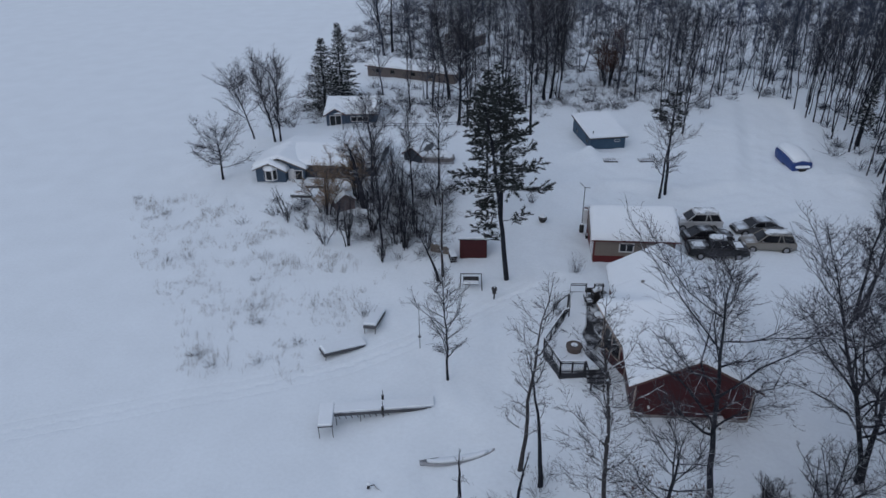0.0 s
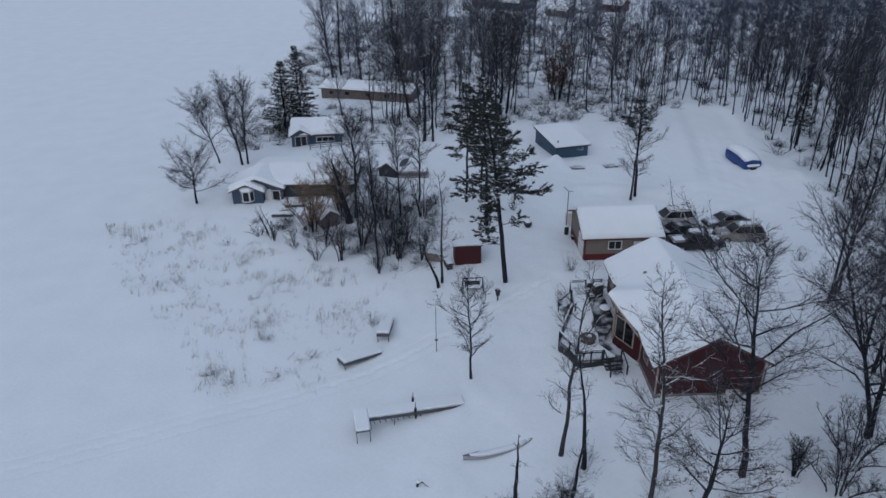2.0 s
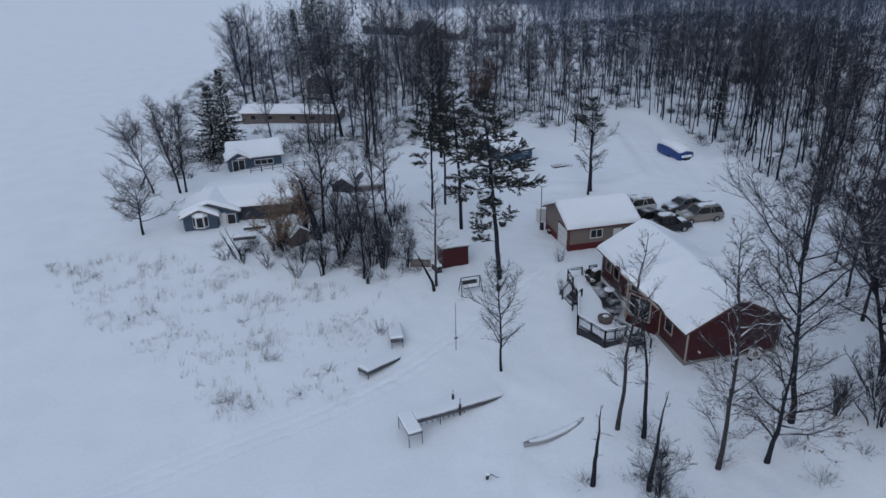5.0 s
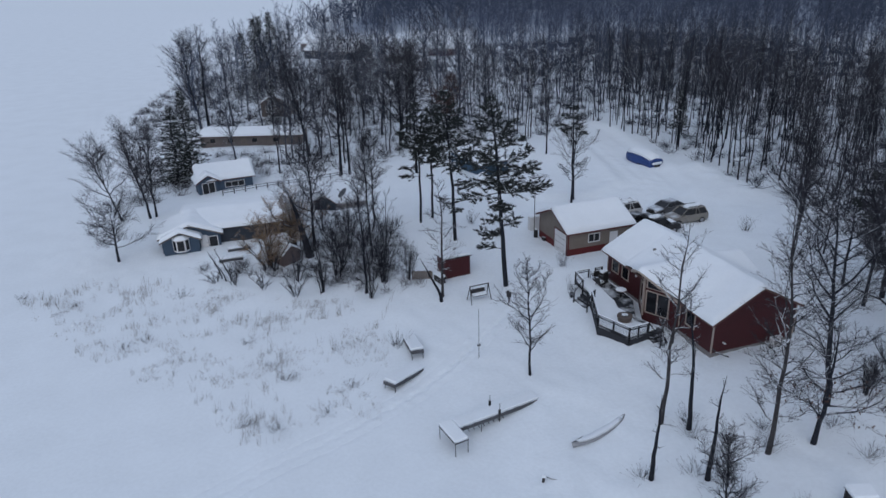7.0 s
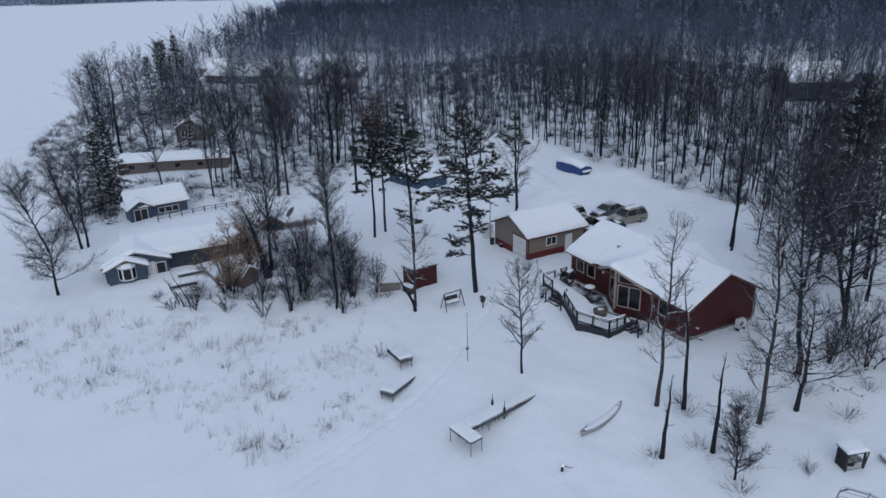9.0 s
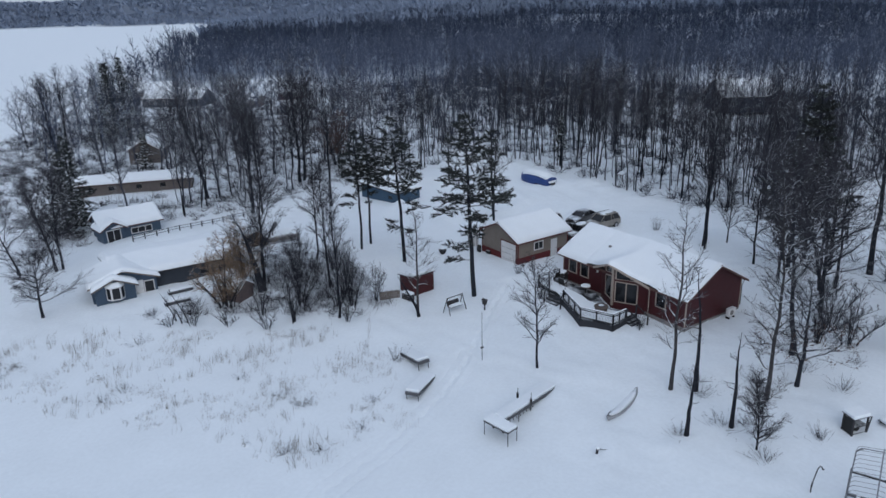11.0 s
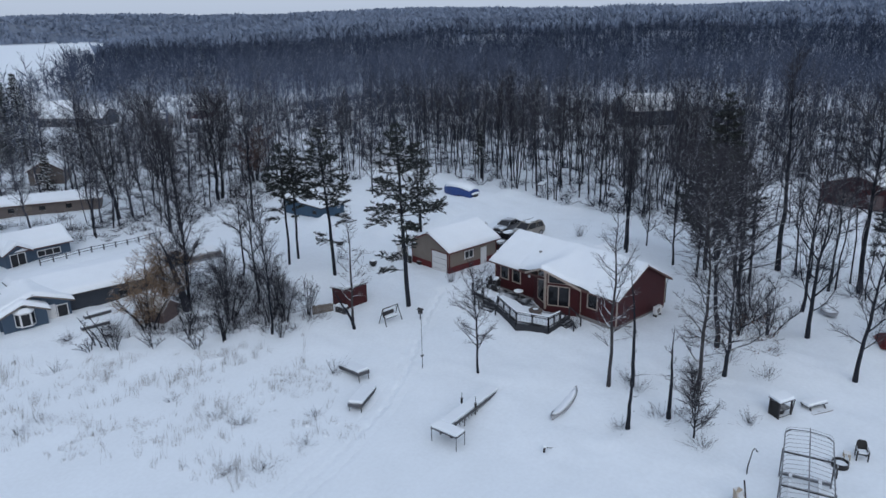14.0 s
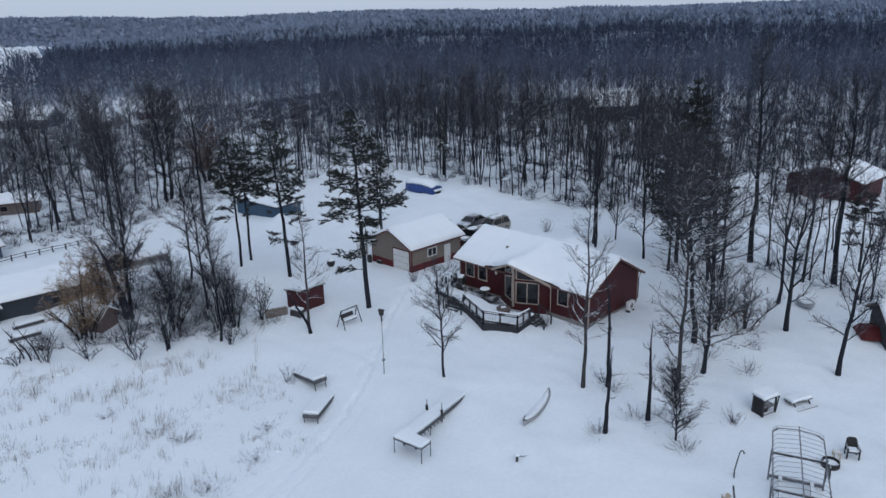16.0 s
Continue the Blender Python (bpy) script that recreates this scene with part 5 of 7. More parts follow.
def arch(x):
    return [(x, -LW / 2, LT - 0.45), (x, -LW / 2 + 0.04, LT - 0.2), (x, -LW / 2 + 0.22, LT - 0.04), (x, 0, LT + 0.12), (x, LW / 2 - 0.22, LT - 0.04), (x, LW / 2 - 0.04, LT - 0.2), (x, LW / 2, LT - 0.45)]


for k in range(17):
    obj("rib", Geo().tube(arch(-LL / 2 + 0.5 + k * (LL - 1.0) / 16), 0.012, 5), GALVANISED, lift)
for y, z in ((-LW / 2, LT - 0.45), (LW / 2, LT - 0.45)):
    obj("side_rail", Geo().tube([(-LL / 2, y * 0.8, z), (-LL / 2 + 0.5, y, z), (LL / 2 - 0.5, y, z), (LL / 2, y * 0.8, z)], 0.035, 6), GALVANISED, lift)
obj("ridge_pole", Geo().tube([(-LL / 2 + 0.4, 0, LT + 0.1), (LL / 2 - 0.4, 0, LT + 0.1)], 0.035, 6), GALVANISED, lift)
for s in (-1, 1):
    obj("end_hoop", Geo().tube([(s * (LL / 2 - 0.5), -LW / 2, LT - 0.45), (s * LL / 2, -LW * 0.36, LT - 0.45), (s * (LL / 2 + 0.1), 0, LT - 0.4), (s * LL / 2, LW * 0.36, LT - 0.45), (s * (LL / 2 - 0.5), LW / 2, LT - 0.45)], 0.03, 6), GALVANISED, lift)
for x in (-1.9, 1.7):
    for y in (-LW / 2 - 0.05, LW / 2 + 0.05):
        obj("upright", Geo().box((x - 0.04, y - 0.04, -0.5), (x + 0.04, y + 0.04, LT - 0.4)), GALVANISED, lift)
        obj("brace", Geo().tube([(x, y, 0.2), (x + (0.8 if x < 0 else -0.8), y, LT - 0.5)], 0.025, 5), GALVANISED, lift)
    obj("cross_beam", Geo().box((x - 0.05, -LW / 2, 1.7), (x + 0.05, LW / 2, 1.8)), BLACK_IRON, lift)
    obj("cross_beam", Geo().box((x - 0.07, -LW / 2, 0.15), (x + 0.07, LW / 2, 0.3)), GALVANISED, lift)
for y in (-0.8, 0.8):
    obj("bunk", Geo().box((-1.9, y - 0.1, 0.3), (1.7, y + 0.1, 0.45)), DARK_WOOD, lift)
obj("winch_wheel", Geo().tube([(1.7, -LW / 2 - 0.2, 1.2), (1.7, -LW / 2 - 0.25, 1.2)], 0.45, 16), BLACK_IRON, lift)
tarp_heap = thing("canvas_bundle", pose(-2.6, 19.3, 0.2, 0, 0, 35), "crumpled pale canvas bundle beside the boat lift", "canvas")
rc = random.Random(4)
obj("canvas", Geo().loft([[(-0.9 + 0.3 * k + rc.uniform(-0.05, 0.05), 0.35 * math.cos(a) * rc.uniform(0.7, 1.2), 0.35 + 0.5 * math.sin(a) * rc.uniform(0.6, 1.2)) for a in [j * math.pi / 4 for j in range(8)]] for k in range(7)]), CANVAS, tarp_heap)
obj("strut", Geo().tube([(0.5, -0.4, 0), (0.7, -0.2, 1.5)], 0.05), DARK_WOOD, tarp_heap)
ringpit = thing("fire_ring", pose(5.3, 16.2, z_at(5.3, 16.2)), "dark steel fire ring filled with snow", "fire ring")
rr = [(0.5 * math.cos(a), 0.5 * math.sin(a)) for a in [k * math.pi / 12 for k in range(24)]]
obj("band", Geo().loft([[(x, y, -0.05) for x, y in rr], [(x, y, 0.36) for x, y in rr], [(x * 0.92, y * 0.92, 0.36) for x, y in rr], [(x * 0.92, y * 0.92, 0.05) for x, y in rr]]), BLACK_IRON, ringpit)
obj("snow", Geo().tube([(0, 0, 0.0), (0, 0, 0.2), (0, 0, 0.26)], [0.45, 0.42, 0.2], 20), ROOF_SNOW, ringpit)


def plastic_chair(m):
    c = thing("lawn_chair", m, "dark plastic lawn chair with snow on its seat", "chair", "lawn chairs")
    obj("seat", Geo().box((-0.3, -0.3, 0.38), (0.3, 0.3, 0.45)), BLACK_IRON, c, bevel=0.02)
    obj("backrest", Geo().loft([[(-0.3 * a, 0.28 + 0.2 * t, 0.42 + 0.62 * t), (0.3 * a, 0.28 + 0.2 * t, 0.42 + 0.62 * t), (0.3 * a, 0.33 + 0.2 * t, 0.42 + 0.62 * t), (-0.3 * a, 0.33 + 0.2 * t, 0.42 + 0.62 * t)] for t, a in ((0, 1), (0.5, 1.05), (0.85, 0.9), (1, 0.5))]), BLACK_IRON, c)
    for x in (-0.32, 0.32):
        obj("armrest", Geo().box((x - 0.05, -0.32, 0.62), (x + 0.05, 0.34, 0.67)), BLACK_IRON, c)
        for y in (-0.28, 0.28):
            obj("leg", Geo().box((x - 0.035, y - 0.035, -0.1), (x + 0.035, y + 0.035, 0.62)), BLACK_IRON, c)
    obj("snow", Geo().box((-0.24, -0.26, 0.455), (0.24, 0.24, 0.54)), ROOF_SNOW, c, bevel=0.03)
    return c


plastic_chair(pose(6.9, 15.4, z_at(6.9, 15.4), 0, 0, -68))
stool = thing("side_table", pose(6.3, 16.1, z_at(6.3, 16.1), 0, 0, 20), "small pale plastic side table in snow", "table")
obj("tabletop", Geo().box((-0.24, -0.2, 0.4), (0.24, 0.2, 0.45)), CANVAS, stool, bevel=0.02)
for x in (-0.2, 0.2):
    for y in (-0.16, 0.16):
        obj("leg", Geo().box((x - 0.03, y - 0.03, -0.1), (x + 0.03, y + 0.03, 0.4)), CANVAS, stool)
bar = thing("outdoor_bar", pose(8.5, 20.9, z_at(8.5, 21.1) - 0.15, 0, 0, -22), "dark timber serving stand with a snow-capped roof", "stand")
for x in (-0.6, 0.6):
    for y in (-0.38, 0.38):
        obj("post", Geo().box((x - 0.05, y - 0.05, -0.2), (x + 0.05, y + 0.05, 1.3)), DARK_WOOD, bar)
obj("counter", Geo().box((-0.6, -0.4, 0.62), (0.6, 0.4, 0.68)), BLACK_IRON, bar)
obj("shelf", Geo().box((-0.6, -0.4, 0.15), (0.6, 0.4, 0.2)), DARK_WOOD, bar)
obj("back_panel", Geo().box((-0.6, 0.3, 0.0), (0.6, 0.34, 1.25)), BLACK_IRON, bar)
obj("side_panel", Geo().box((-0.6, -0.36, 0.0), (-0.56, 0.3, 1.25)), BLACK_IRON, bar)
obj("barrel", Geo().tube([(0.05, 0, 0.2), (0.05, 0, 0.4), (0.05, 0, 0.6)], [0.22, 0.26, 0.22], 12), BLACK_IRON, bar)
obj("top", Geo().sheet([(-0.72, -0.5, 1.3), (0.72, -0.5, 1.3), (0.72, 0.5, 1.4), (-0.72, 0.5, 1.4)], (0, 0, 0.06)), DARK_WOOD, bar)
obj("snow", Geo().sheet([(-0.7, -0.48, 1.56), (0.7, -0.48, 1.56), (0.7, 0.48, 1.66), (-0.7, 0.48, 1.66)], (0, 0, -0.215)), ROOF_SNOW, bar, bevel=0.06)
obj("brace", Geo().tube([(0.72, -0.5, 1.35), (0.62, -0.42, 0.1)], 0.04), DARK_WOOD, bar)
picnic = thing("picnic_table", pose(11.1, 19.45, z_at(11.1, 19.45) - 0.42, 0, 0, -28), "wooden picnic table nearly buried in snow", "picnic table")
obj("tabletop", Geo().box((-0.9, -0.38, 0.7), (0.9, 0.38, 0.75)), DARK_WOOD, picnic)
for y in (-0.75, 0.75):
    obj("bench", Geo().box((-0.9, y - 0.13, 0.4), (0.9, y + 0.13, 0.45)), OLD_WOOD, picnic)
for x in (-0.65, 0.65):
    obj("trestle", Geo().tube([(x, -0.75, 0.0), (x, -0.2, 0.7)], 0.05).tube([(x, 0.75, 0.0), (x, 0.2, 0.7)], 0.05).box((x - 0.04, -0.75, 0.33), (x + 0.04, 0.75, 0.4)), DARK_WOOD, picnic)
obj("snow", Geo().box((-0.88, -0.36, 0.755), (0.88, 0.36, 0.95)), ROOF_SNOW, picnic, bevel=0.07)
rack = thing("dock_rail", pose(0, 0, 0), "thin pipe rail of a stacked dock at the beach edge", "rail")
ends_ = [Vector((9.0, 13.9, 0)), Vector((6.6, 13.1, 0)), Vector((4.3, 12.6, 0))]
for p in ends_:
    obj("post", Geo().tube([(p.x, p.y, z_at(p.x, p.y) - 0.2), (p.x, p.y, z_at(p.x, p.y) + 1.0)], 0.025, 6), GALVANISED, rack)
for p, q in zip(ends_, ends_[1:]):
    for h in (0.45, 0.75, 0.98):
        obj("rail", Geo().tube([(p.x, p.y, z_at(p.x, p.y) + h), (q.x, q.y, z_at(q.x, q.y) + h)], 0.018, 5), GALVANISED, rack)
hook = thing("plant_hook", pose(0.85, 20.25, z_at(0.85, 20.2)), "bent black iron shepherd hook in snow", "hook")
obj("shaft", Geo().tube([(0, 0, -0.2), (0.02, 0.03, 0.5), (0.25, 0.0, 1.0), (0.35, -0.05, 1.5), (0.5, -0.1, 1.62), (0.68, -0.15, 1.5), (0.75, -0.18, 1.32), (0.9, -0.2, 1.28)], 0.035, 6), BLACK_IRON, hook)
obj("arm", Geo().tube([(0.02, 0.03, 0.3), (0.2, 0.1, 0.1), (0.42, 0.12, 0.15), (0.5, 0.12, 0.35)], 0.03, 6), BLACK_IRON, hook)
cover = thing("tarp", pose(24.0, 17.6, z_at(24, 17.6), 0, 0, 25), "dark red tarp draped over a heap beside the gazebo", "tarp")
obj("sheet", Geo().loft([[(-1.3 + 0.43 * k, -0.8, 0.0), (-1.3 + 0.43 * k, -0.5, h), (-1.3 + 0.43 * k, 0.5, h * 0.9), (-1.3 + 0.43 * k, 0.8, 0.0)] for k, h in enumerate((0.2, 0.7, 0.9, 0.75, 0.8, 0.6, 0.15))]), RED_METAL, cover)
debris = thing("tree_stand", on_ground(50.6, 70.6, 20), "dark wooden stand at the edge of the woods", "wooden stand")
obj("platform", Geo().box((-1.0, -0.5, 0.9), (1.0, 0.5, 1.0)), DARK_WOOD, debris)
for x in (-0.9, 0.9):
    obj("leg", Geo().tube([(x, -0.4, -0.2), (x, -0.4, 0.9)], 0.06).tube([(x, 0.4, -0.2), (x, 0.4, 0.9)], 0.06), DARK_WOOD, debris)
obj("snow", Geo().box((-0.95, -0.45, 1.005), (0.95, 0.45, 1.15)), ROOF_SNOW, debris, bevel=0.05)

# ---- trees ----
def spikes(base, tip, r):
    """Slender three-sided cones from base points to tips: vertices and triangles."""
    base, tip, r = np.asarray(base, float), np.asarray(tip, float), np.asarray(r, float)
    d = tip - base
    d /= np.linalg.norm(d, axis=1, keepdims=True) + 1e-9
    ref = np.where(np.abs(d[:, 2:3]) < 0.9, np.array([[0, 0, 1.0]]), np.array([[1.0, 0, 0]]))
    u = np.cross(d, ref)
    u /= np.linalg.norm(u, axis=1, keepdims=True) + 1e-9
    w = np.cross(d, u)
    vs = [base + (u * math.cos(a) + w * math.sin(a)) * r[:, None] for a in (0.0, 2.094, 4.189)] + [tip]
    v = np.stack(vs, 1).reshape(-1, 3)
    k = np.arange(len(base))[:, None] * 4
    f = np.concatenate([k + [[0, 1, 3]], k + [[1, 2, 3]], k + [[2, 0, 3]]])
    return v, f


def blades(base, tip, r):
    """One slim triangle for each twig, turned at random about its length."""
    base, tip, r = np.asarray(base, float), np.asarray(tip, float), np.asarray(r, float)
    d = unit(tip - base)
    rb = np.random.RandomState(len(base) % 9973)
    u = unit(np.cross(d, rb.normal(0, 1, d.shape)))
    v = np.stack([base - u * r[:, None], base + u * r[:, None], tip], 1).reshape(-1, 3)
    return v, np.arange(len(v)).reshape(-1, 3)


def unit(v):
    return v / (np.linalg.norm(v, axis=-1, keepdims=True) + 1e-9)


class Mesh3:
    def __init__(self):
        self.v, self.f, self.n = [], [], 0

    def add(self, vf):
        v, f = vf
        self.v.append(v)
        self.f.append(f + self.n)
        self.n += len(v)

    def arrays(self):
        return np.concatenate(self.v), np.concatenate(self.f)


def tubes(P, R, k=3):
    """Many tapered tubes at once: P is (n, m, 3), R is (n, m)."""
    n, m = P.shape[:2]
    d = np.gradient(P, axis=1)
    d /= np.linalg.norm(d, axis=2, keepdims=True) + 1e-9
    ref = np.where(np.abs(d[..., 2:3]) < 0.9, np.array([0, 0, 1.0]), np.array([1.0, 0, 0]))
    u = unit(np.cross(d, ref))
    w = np.cross(d, u)
    ang = np.arange(k) * 6.28319 / k
    v = P[:, :, None] + (u[:, :, None] * np.cos(ang)[:, None] + w[:, :, None] * np.sin(ang)[:, None]) * R[:, :, None, None]
    i = np.arange(n * m * k).reshape(n, m, k)
    p, q = i[:, :-1], i[:, 1:]
    pn, qn = np.roll(p, -1, 2), np.roll(q, -1, 2)
    f = np.concatenate([np.stack([p, pn, qn], -1).reshape(-1, 3), np.stack([p, qn, q], -1).reshape(-1, 3)])
    return v.reshape(-1, 3), f


def offshoots(r, P, count, lo, hi, length, spread, lift, droop, bend=0.16, pts=3):
    """Side shoots from polylines P (n, m, 3): count each, between shares lo and hi; length gives (n,) metres. Returns (n*count, pts, 3) and each one's length."""
    n, m = P.shape[:2]
    share = lo + (hi - lo) * (np.arange(count)[None] + r.uniform(0, 0.95, (n, count))) / count
    at = np.clip(share * (m - 1), 0, m - 1.001)
    j = at.astype(int)
    row = np.arange(n)[:, None]
    o = P[row, j] + (P[row, j + 1] - P[row, j]) * (at - j)[..., None]
    seg = unit(P[row, j + 1] - P[row, j])
    flat = unit(np.cross(seg, np.array([0, 0, 1.0]) + r.normal(0, 0.05, seg.shape)))
    turn = np.where((np.arange(count)[None] + r.randint(0, 2, (n, 1))) % 2 == 0, 1.0, -1.0)[..., None]
    d = unit(seg * 0.8 + flat * turn * spread * r.uniform(0.5, 1.3, turn.shape) + r.normal(0, 0.28, seg.shape) + np.array([0, 0, lift - droop]))
    ln = length[:, None] * (1.15 - 0.6 * share) * r.uniform(0.6, 1.25, share.shape)
    out = [o]
    for _ in range(pts - 1):
        out.append(out[-1] + d * (ln / (pts - 1))[..., None])
        d = unit(d + r.normal(0, bend, d.shape) + np.array([0, 0, lift * 0.7 - droop]))
    return np.stack(out, 2).reshape(-1, pts, 3), ln.ravel()


def bare_tree(seed, h, spread=0.3, first=0.35, limbs=20, subs=8, twigs=4, up=45, r0=0.16, lean=(0, 0), k=7, twig=0.0105, droop=0.0, cheap=False, nseg=5):
    """A leafless tree: a curved trunk with limbs, and the finer branches apart. Returns wood and twig arrays."""
    r = np.random.RandomState(seed)
    wood, fine = Mesh3(), Mesh3()
    n = 5 if cheap else 11
    t = np.linspace(0, 1, n)
    sway = np.cumsum(r.normal(0, 0.022 * h / n * 3, (n, 2)), 0)
    trunk = np.stack([sway[:, 0] + lean[0] * t ** 1.3, sway[:, 1] + lean[1] * t ** 1.3, h * t], 1)
    trunk -= trunk[0]
    rad = r0 * (1 - t) ** 0.85 + 0.01
    rad[0] *= 1.25
    trunk[0, 2] -= 0.35
    wood.add(tubes(trunk[None], rad[None], k))
    s = first + (0.98 - first) * ((np.arange(limbs) + r.uniform(0, 0.9, limbs)) / limbs)
    p = np.stack([np.interp(s, t, trunk[:, c]) for c in range(3)], 1)
    az = np.cumsum(2.4 + r.normal(0, 0.5, limbs)) + r.uniform(0, 6.28)
    rel = (s - first) / (1 - first)
    L = spread * h * (0.32 + 0.9 * np.sin(np.pi * np.minimum(1, rel * 0.72 + 0.26))) * r.uniform(0.55, 1.25, limbs)
    el = np.radians(up + 25 * (s - first) + r.normal(0, 12, limbs))
    d = np.stack([np.cos(az) * np.cos(el), np.sin(az) * np.cos(el), np.sin(el)], 1)
    path = [p]
    for _ in range(nseg):
        path.append(path[-1] + d * (L / nseg)[:, None])
        d = unit(d + r.normal(0, 0.2, d.shape) + np.array([0, 0, 0.07 - droop]))
    path = np.stack(path, 1)
    lr = np.minimum(np.interp(s, t, rad) * 0.6, 0.013 * L + 0.010)
    if cheap:
        boughs, bl = offshoots(r, path, subs, 0.15, 1.0, L * 0.38, 0.7, 0.16, droop, pts=2)
        tw, _ = offshoots(r, boughs, twigs, 0.2, 1.0, bl * 0.5, 0.7, 0.16, droop, pts=2)
        fine.add(spikes(path[:, 0], path[:, -1], lr))
        fine.add(blades(boughs[:, 0], boughs[:, 1], np.full(len(boughs), twig * 1.8)))
        fine.add(blades(tw[:, 0], tw[:, 1], np.full(len(tw), twig * 1.3)))
        return wood.arrays(), fine.arrays()
    taper = np.linspace(1, 0, nseg + 1)
    wood.add(tubes(path, lr[:, None] * taper + 0.006, 4 if k > 5 else 3))
    boughs, bl = offshoots(r, path, max(4, int(subs * 0.95)), 0.14, 1.0, L * 0.48, 0.75, 0.08, droop, pts=4)
    br = np.minimum(0.008 * bl + 0.009, 0.025)
    wood.add(spikes(boughs[:, 0], boughs[:, 2], br)), wood.add(spikes(boughs[:, 1] + (boughs[:, 2] - boughs[:, 1]) * 0.6, boughs[:, 3], br * 0.75))
    tw, tl = offshoots(r, boughs, twigs, 0.1, 1.0, bl * 0.58, 0.65, 0.10, droop)
    own, ol = offshoots(r, path, max(2, subs - 2), 0.25, 1.0, L * 0.26, 0.8, 0.08, droop)
    tw, tl = np.concatenate([tw, own]), np.concatenate([tl, ol])
    slim = np.clip(tl * 0.022, 0.005, twig)
    fine.add(blades(tw[:, 0], tw[:, 1] + (tw[:, 1] - tw[:, 0]) * 0.3, slim * 1.5))
    fine.add(blades(tw[:, 1], tw[:, 2], slim * 1.2))
    ends, _ = offshoots(r, tw, 2, 0.2, 0.95, tl * 0.62, 0.7, 0.10, droop, pts=2)
    fine.add(blades(ends[:, 0], ends[:, 1], slim.repeat(2)))
    return wood.arrays(), fine.arrays()


def plant(name, m, wood, fine, bark, twig_mat, label, category="tree", group="", twig_name="crown"):
    t_ = thing(name, m, label, category, group)
    for nm, (v, f), mt in (("trunk", wood, bark), (twig_name, fine, twig_mat)):
        o = new(nm, array_mesh(nm, v, f, mt))
        o.parent = t_
    return t_


def tree_at(x, y, h, label, seed, turn=0.0, bark=None, twig_mat=None, name="bare_tree", group="bare trees by the shore", **kw):
    kw["subs"], kw["twigs"], kw["r0"], kw["spread"] = kw["subs"] + 2, kw["twigs"] + 4, kw["r0"] * 0.82, kw["spread"] * 1.05
    wood, fine = bare_tree(seed, h, **kw)
    return plant(name, pose(x, y, z_at(x, y), 0, 0, turn), wood, fine, bark or BARK, twig_mat or TWIG, label, group=group)


# trees on the shore in front of the house
tree_at(4.35, 31.95, 13.6, "tall slender bare aspen, snow along its trunk", 101, spread=0.15, first=0.22, limbs=30, subs=4, twigs=2, up=30, r0=0.17, lean=(1.3, 0.4), bark=PALE_BARK)
tree_at(8.15, 26.65, 16.2, "tall bare aspen plastered with snow patches", 102, spread=0.15, first=0.12, limbs=44, subs=4, twigs=4, up=30, r0=0.18, lean=(-1.0, 0.6), bark=PALE_BARK)
tree_at(14.6, 27.9, 14.6, "broad bare tree with forking limbs over the roof", 103, spread=0.4, first=0.34, limbs=17, subs=12, twigs=5, up=40, r0=0.24, lean=(-1.0, 1.2))
tree_at(-0.1, 41.1, 9.0, "young bare maple standing alone on the shore", 104, spread=0.25, first=0.2, limbs=26, subs=6, twigs=3, up=36, r0=0.11, lean=(-0.5, 0.4))
tree_at(-0.5, 56.05, 11.0, "slender bare tree with short snowy branches before the red shed", 155, spread=0.15, first=0.2, limbs=26, subs=5, twigs=1, up=22, r0=0.15, lean=(-0.5, 0.5), bark=PALE_BARK)
tree_at(2.3, 24.3, 4.6, "small bare multi-stemmed shrub tree on the shore", 105, spread=0.42, first=0.08, limbs=26, subs=8, twigs=5, up=52, r0=0.07, lean=(0.2, 0.3))
tree_at(20.7, 22.8, 12.5, "bare tree leaning beside the snowed path", 106, spread=0.34, first=0.18, limbs=18, subs=8, twigs=4, up=40, r0=0.22, lean=(2.4, 0.6))
tree_at(16.3, 18.1, 11.5, "bare tree with crooked limbs near the gazebo", 107, spread=0.32, first=0.2, limbs=16, subs=8, twigs=4, up=42, r0=0.2, lean=(1.8, -0.4))
tree_at(36.3, 30.3, 21.0, "very tall dark bare tree at the edge of the woods", 108, spread=0.2, first=0.4, limbs=20, subs=8, twigs=4, up=42, r0=0.32, lean=(0.6, 0.8))
tree_at(34.6, 22.2, 18.0, "tall dark bare tree at the edge of the yard", 109, spread=0.29, first=0.42, limbs=24, subs=8, twigs=4, up=42, r0=0.3, lean=(-0.3, 0.5))
tree_at(26.6, 25.0, 14.0, "slim bare tree behind the small rowboat", 110, spread=0.24, first=0.35, limbs=18, subs=8, twigs=4, up=44, r0=0.17, lean=(0.8, 0.2))
tree_at(33.2, 24.6, 13.0, "slim bare tree beside the neighbours' yard", 111, spread=0.24, first=0.35, limbs=18, subs=8, twigs=4, up=44, r0=0.15, lean=(0.5, 0.2))
tree_at(24.2, 29.8, 14.5, "broad bare tree leaning beside the house", 119, spread=0.32, first=0.2, limbs=26, subs=10, twigs=4, up=42, r0=0.2, lean=(-4.2, 3.0))
tree_at(24.4, 29.9, 14.0, "bare tree with upright limbs beside the house", 129, spread=0.34, first=0.18, limbs=26, subs=9, twigs=4, up=42, r0=0.22, lean=(0.2, 1.2))
tree_at(29.0, 36.0, 11.5, "bare tree close behind the house", 139, spread=0.24, first=0.3, limbs=12, subs=4, twigs=0, up=46, r0=0.16, lean=(0.8, 0.4))
tree_at(31.0, 39.5, 10.5, "bare tree with slim limbs behind the house", 150, spread=0.34, first=0.2, limbs=16, subs=9, twigs=4, up=46, r0=0.14, lean=(1.2, 0.8))
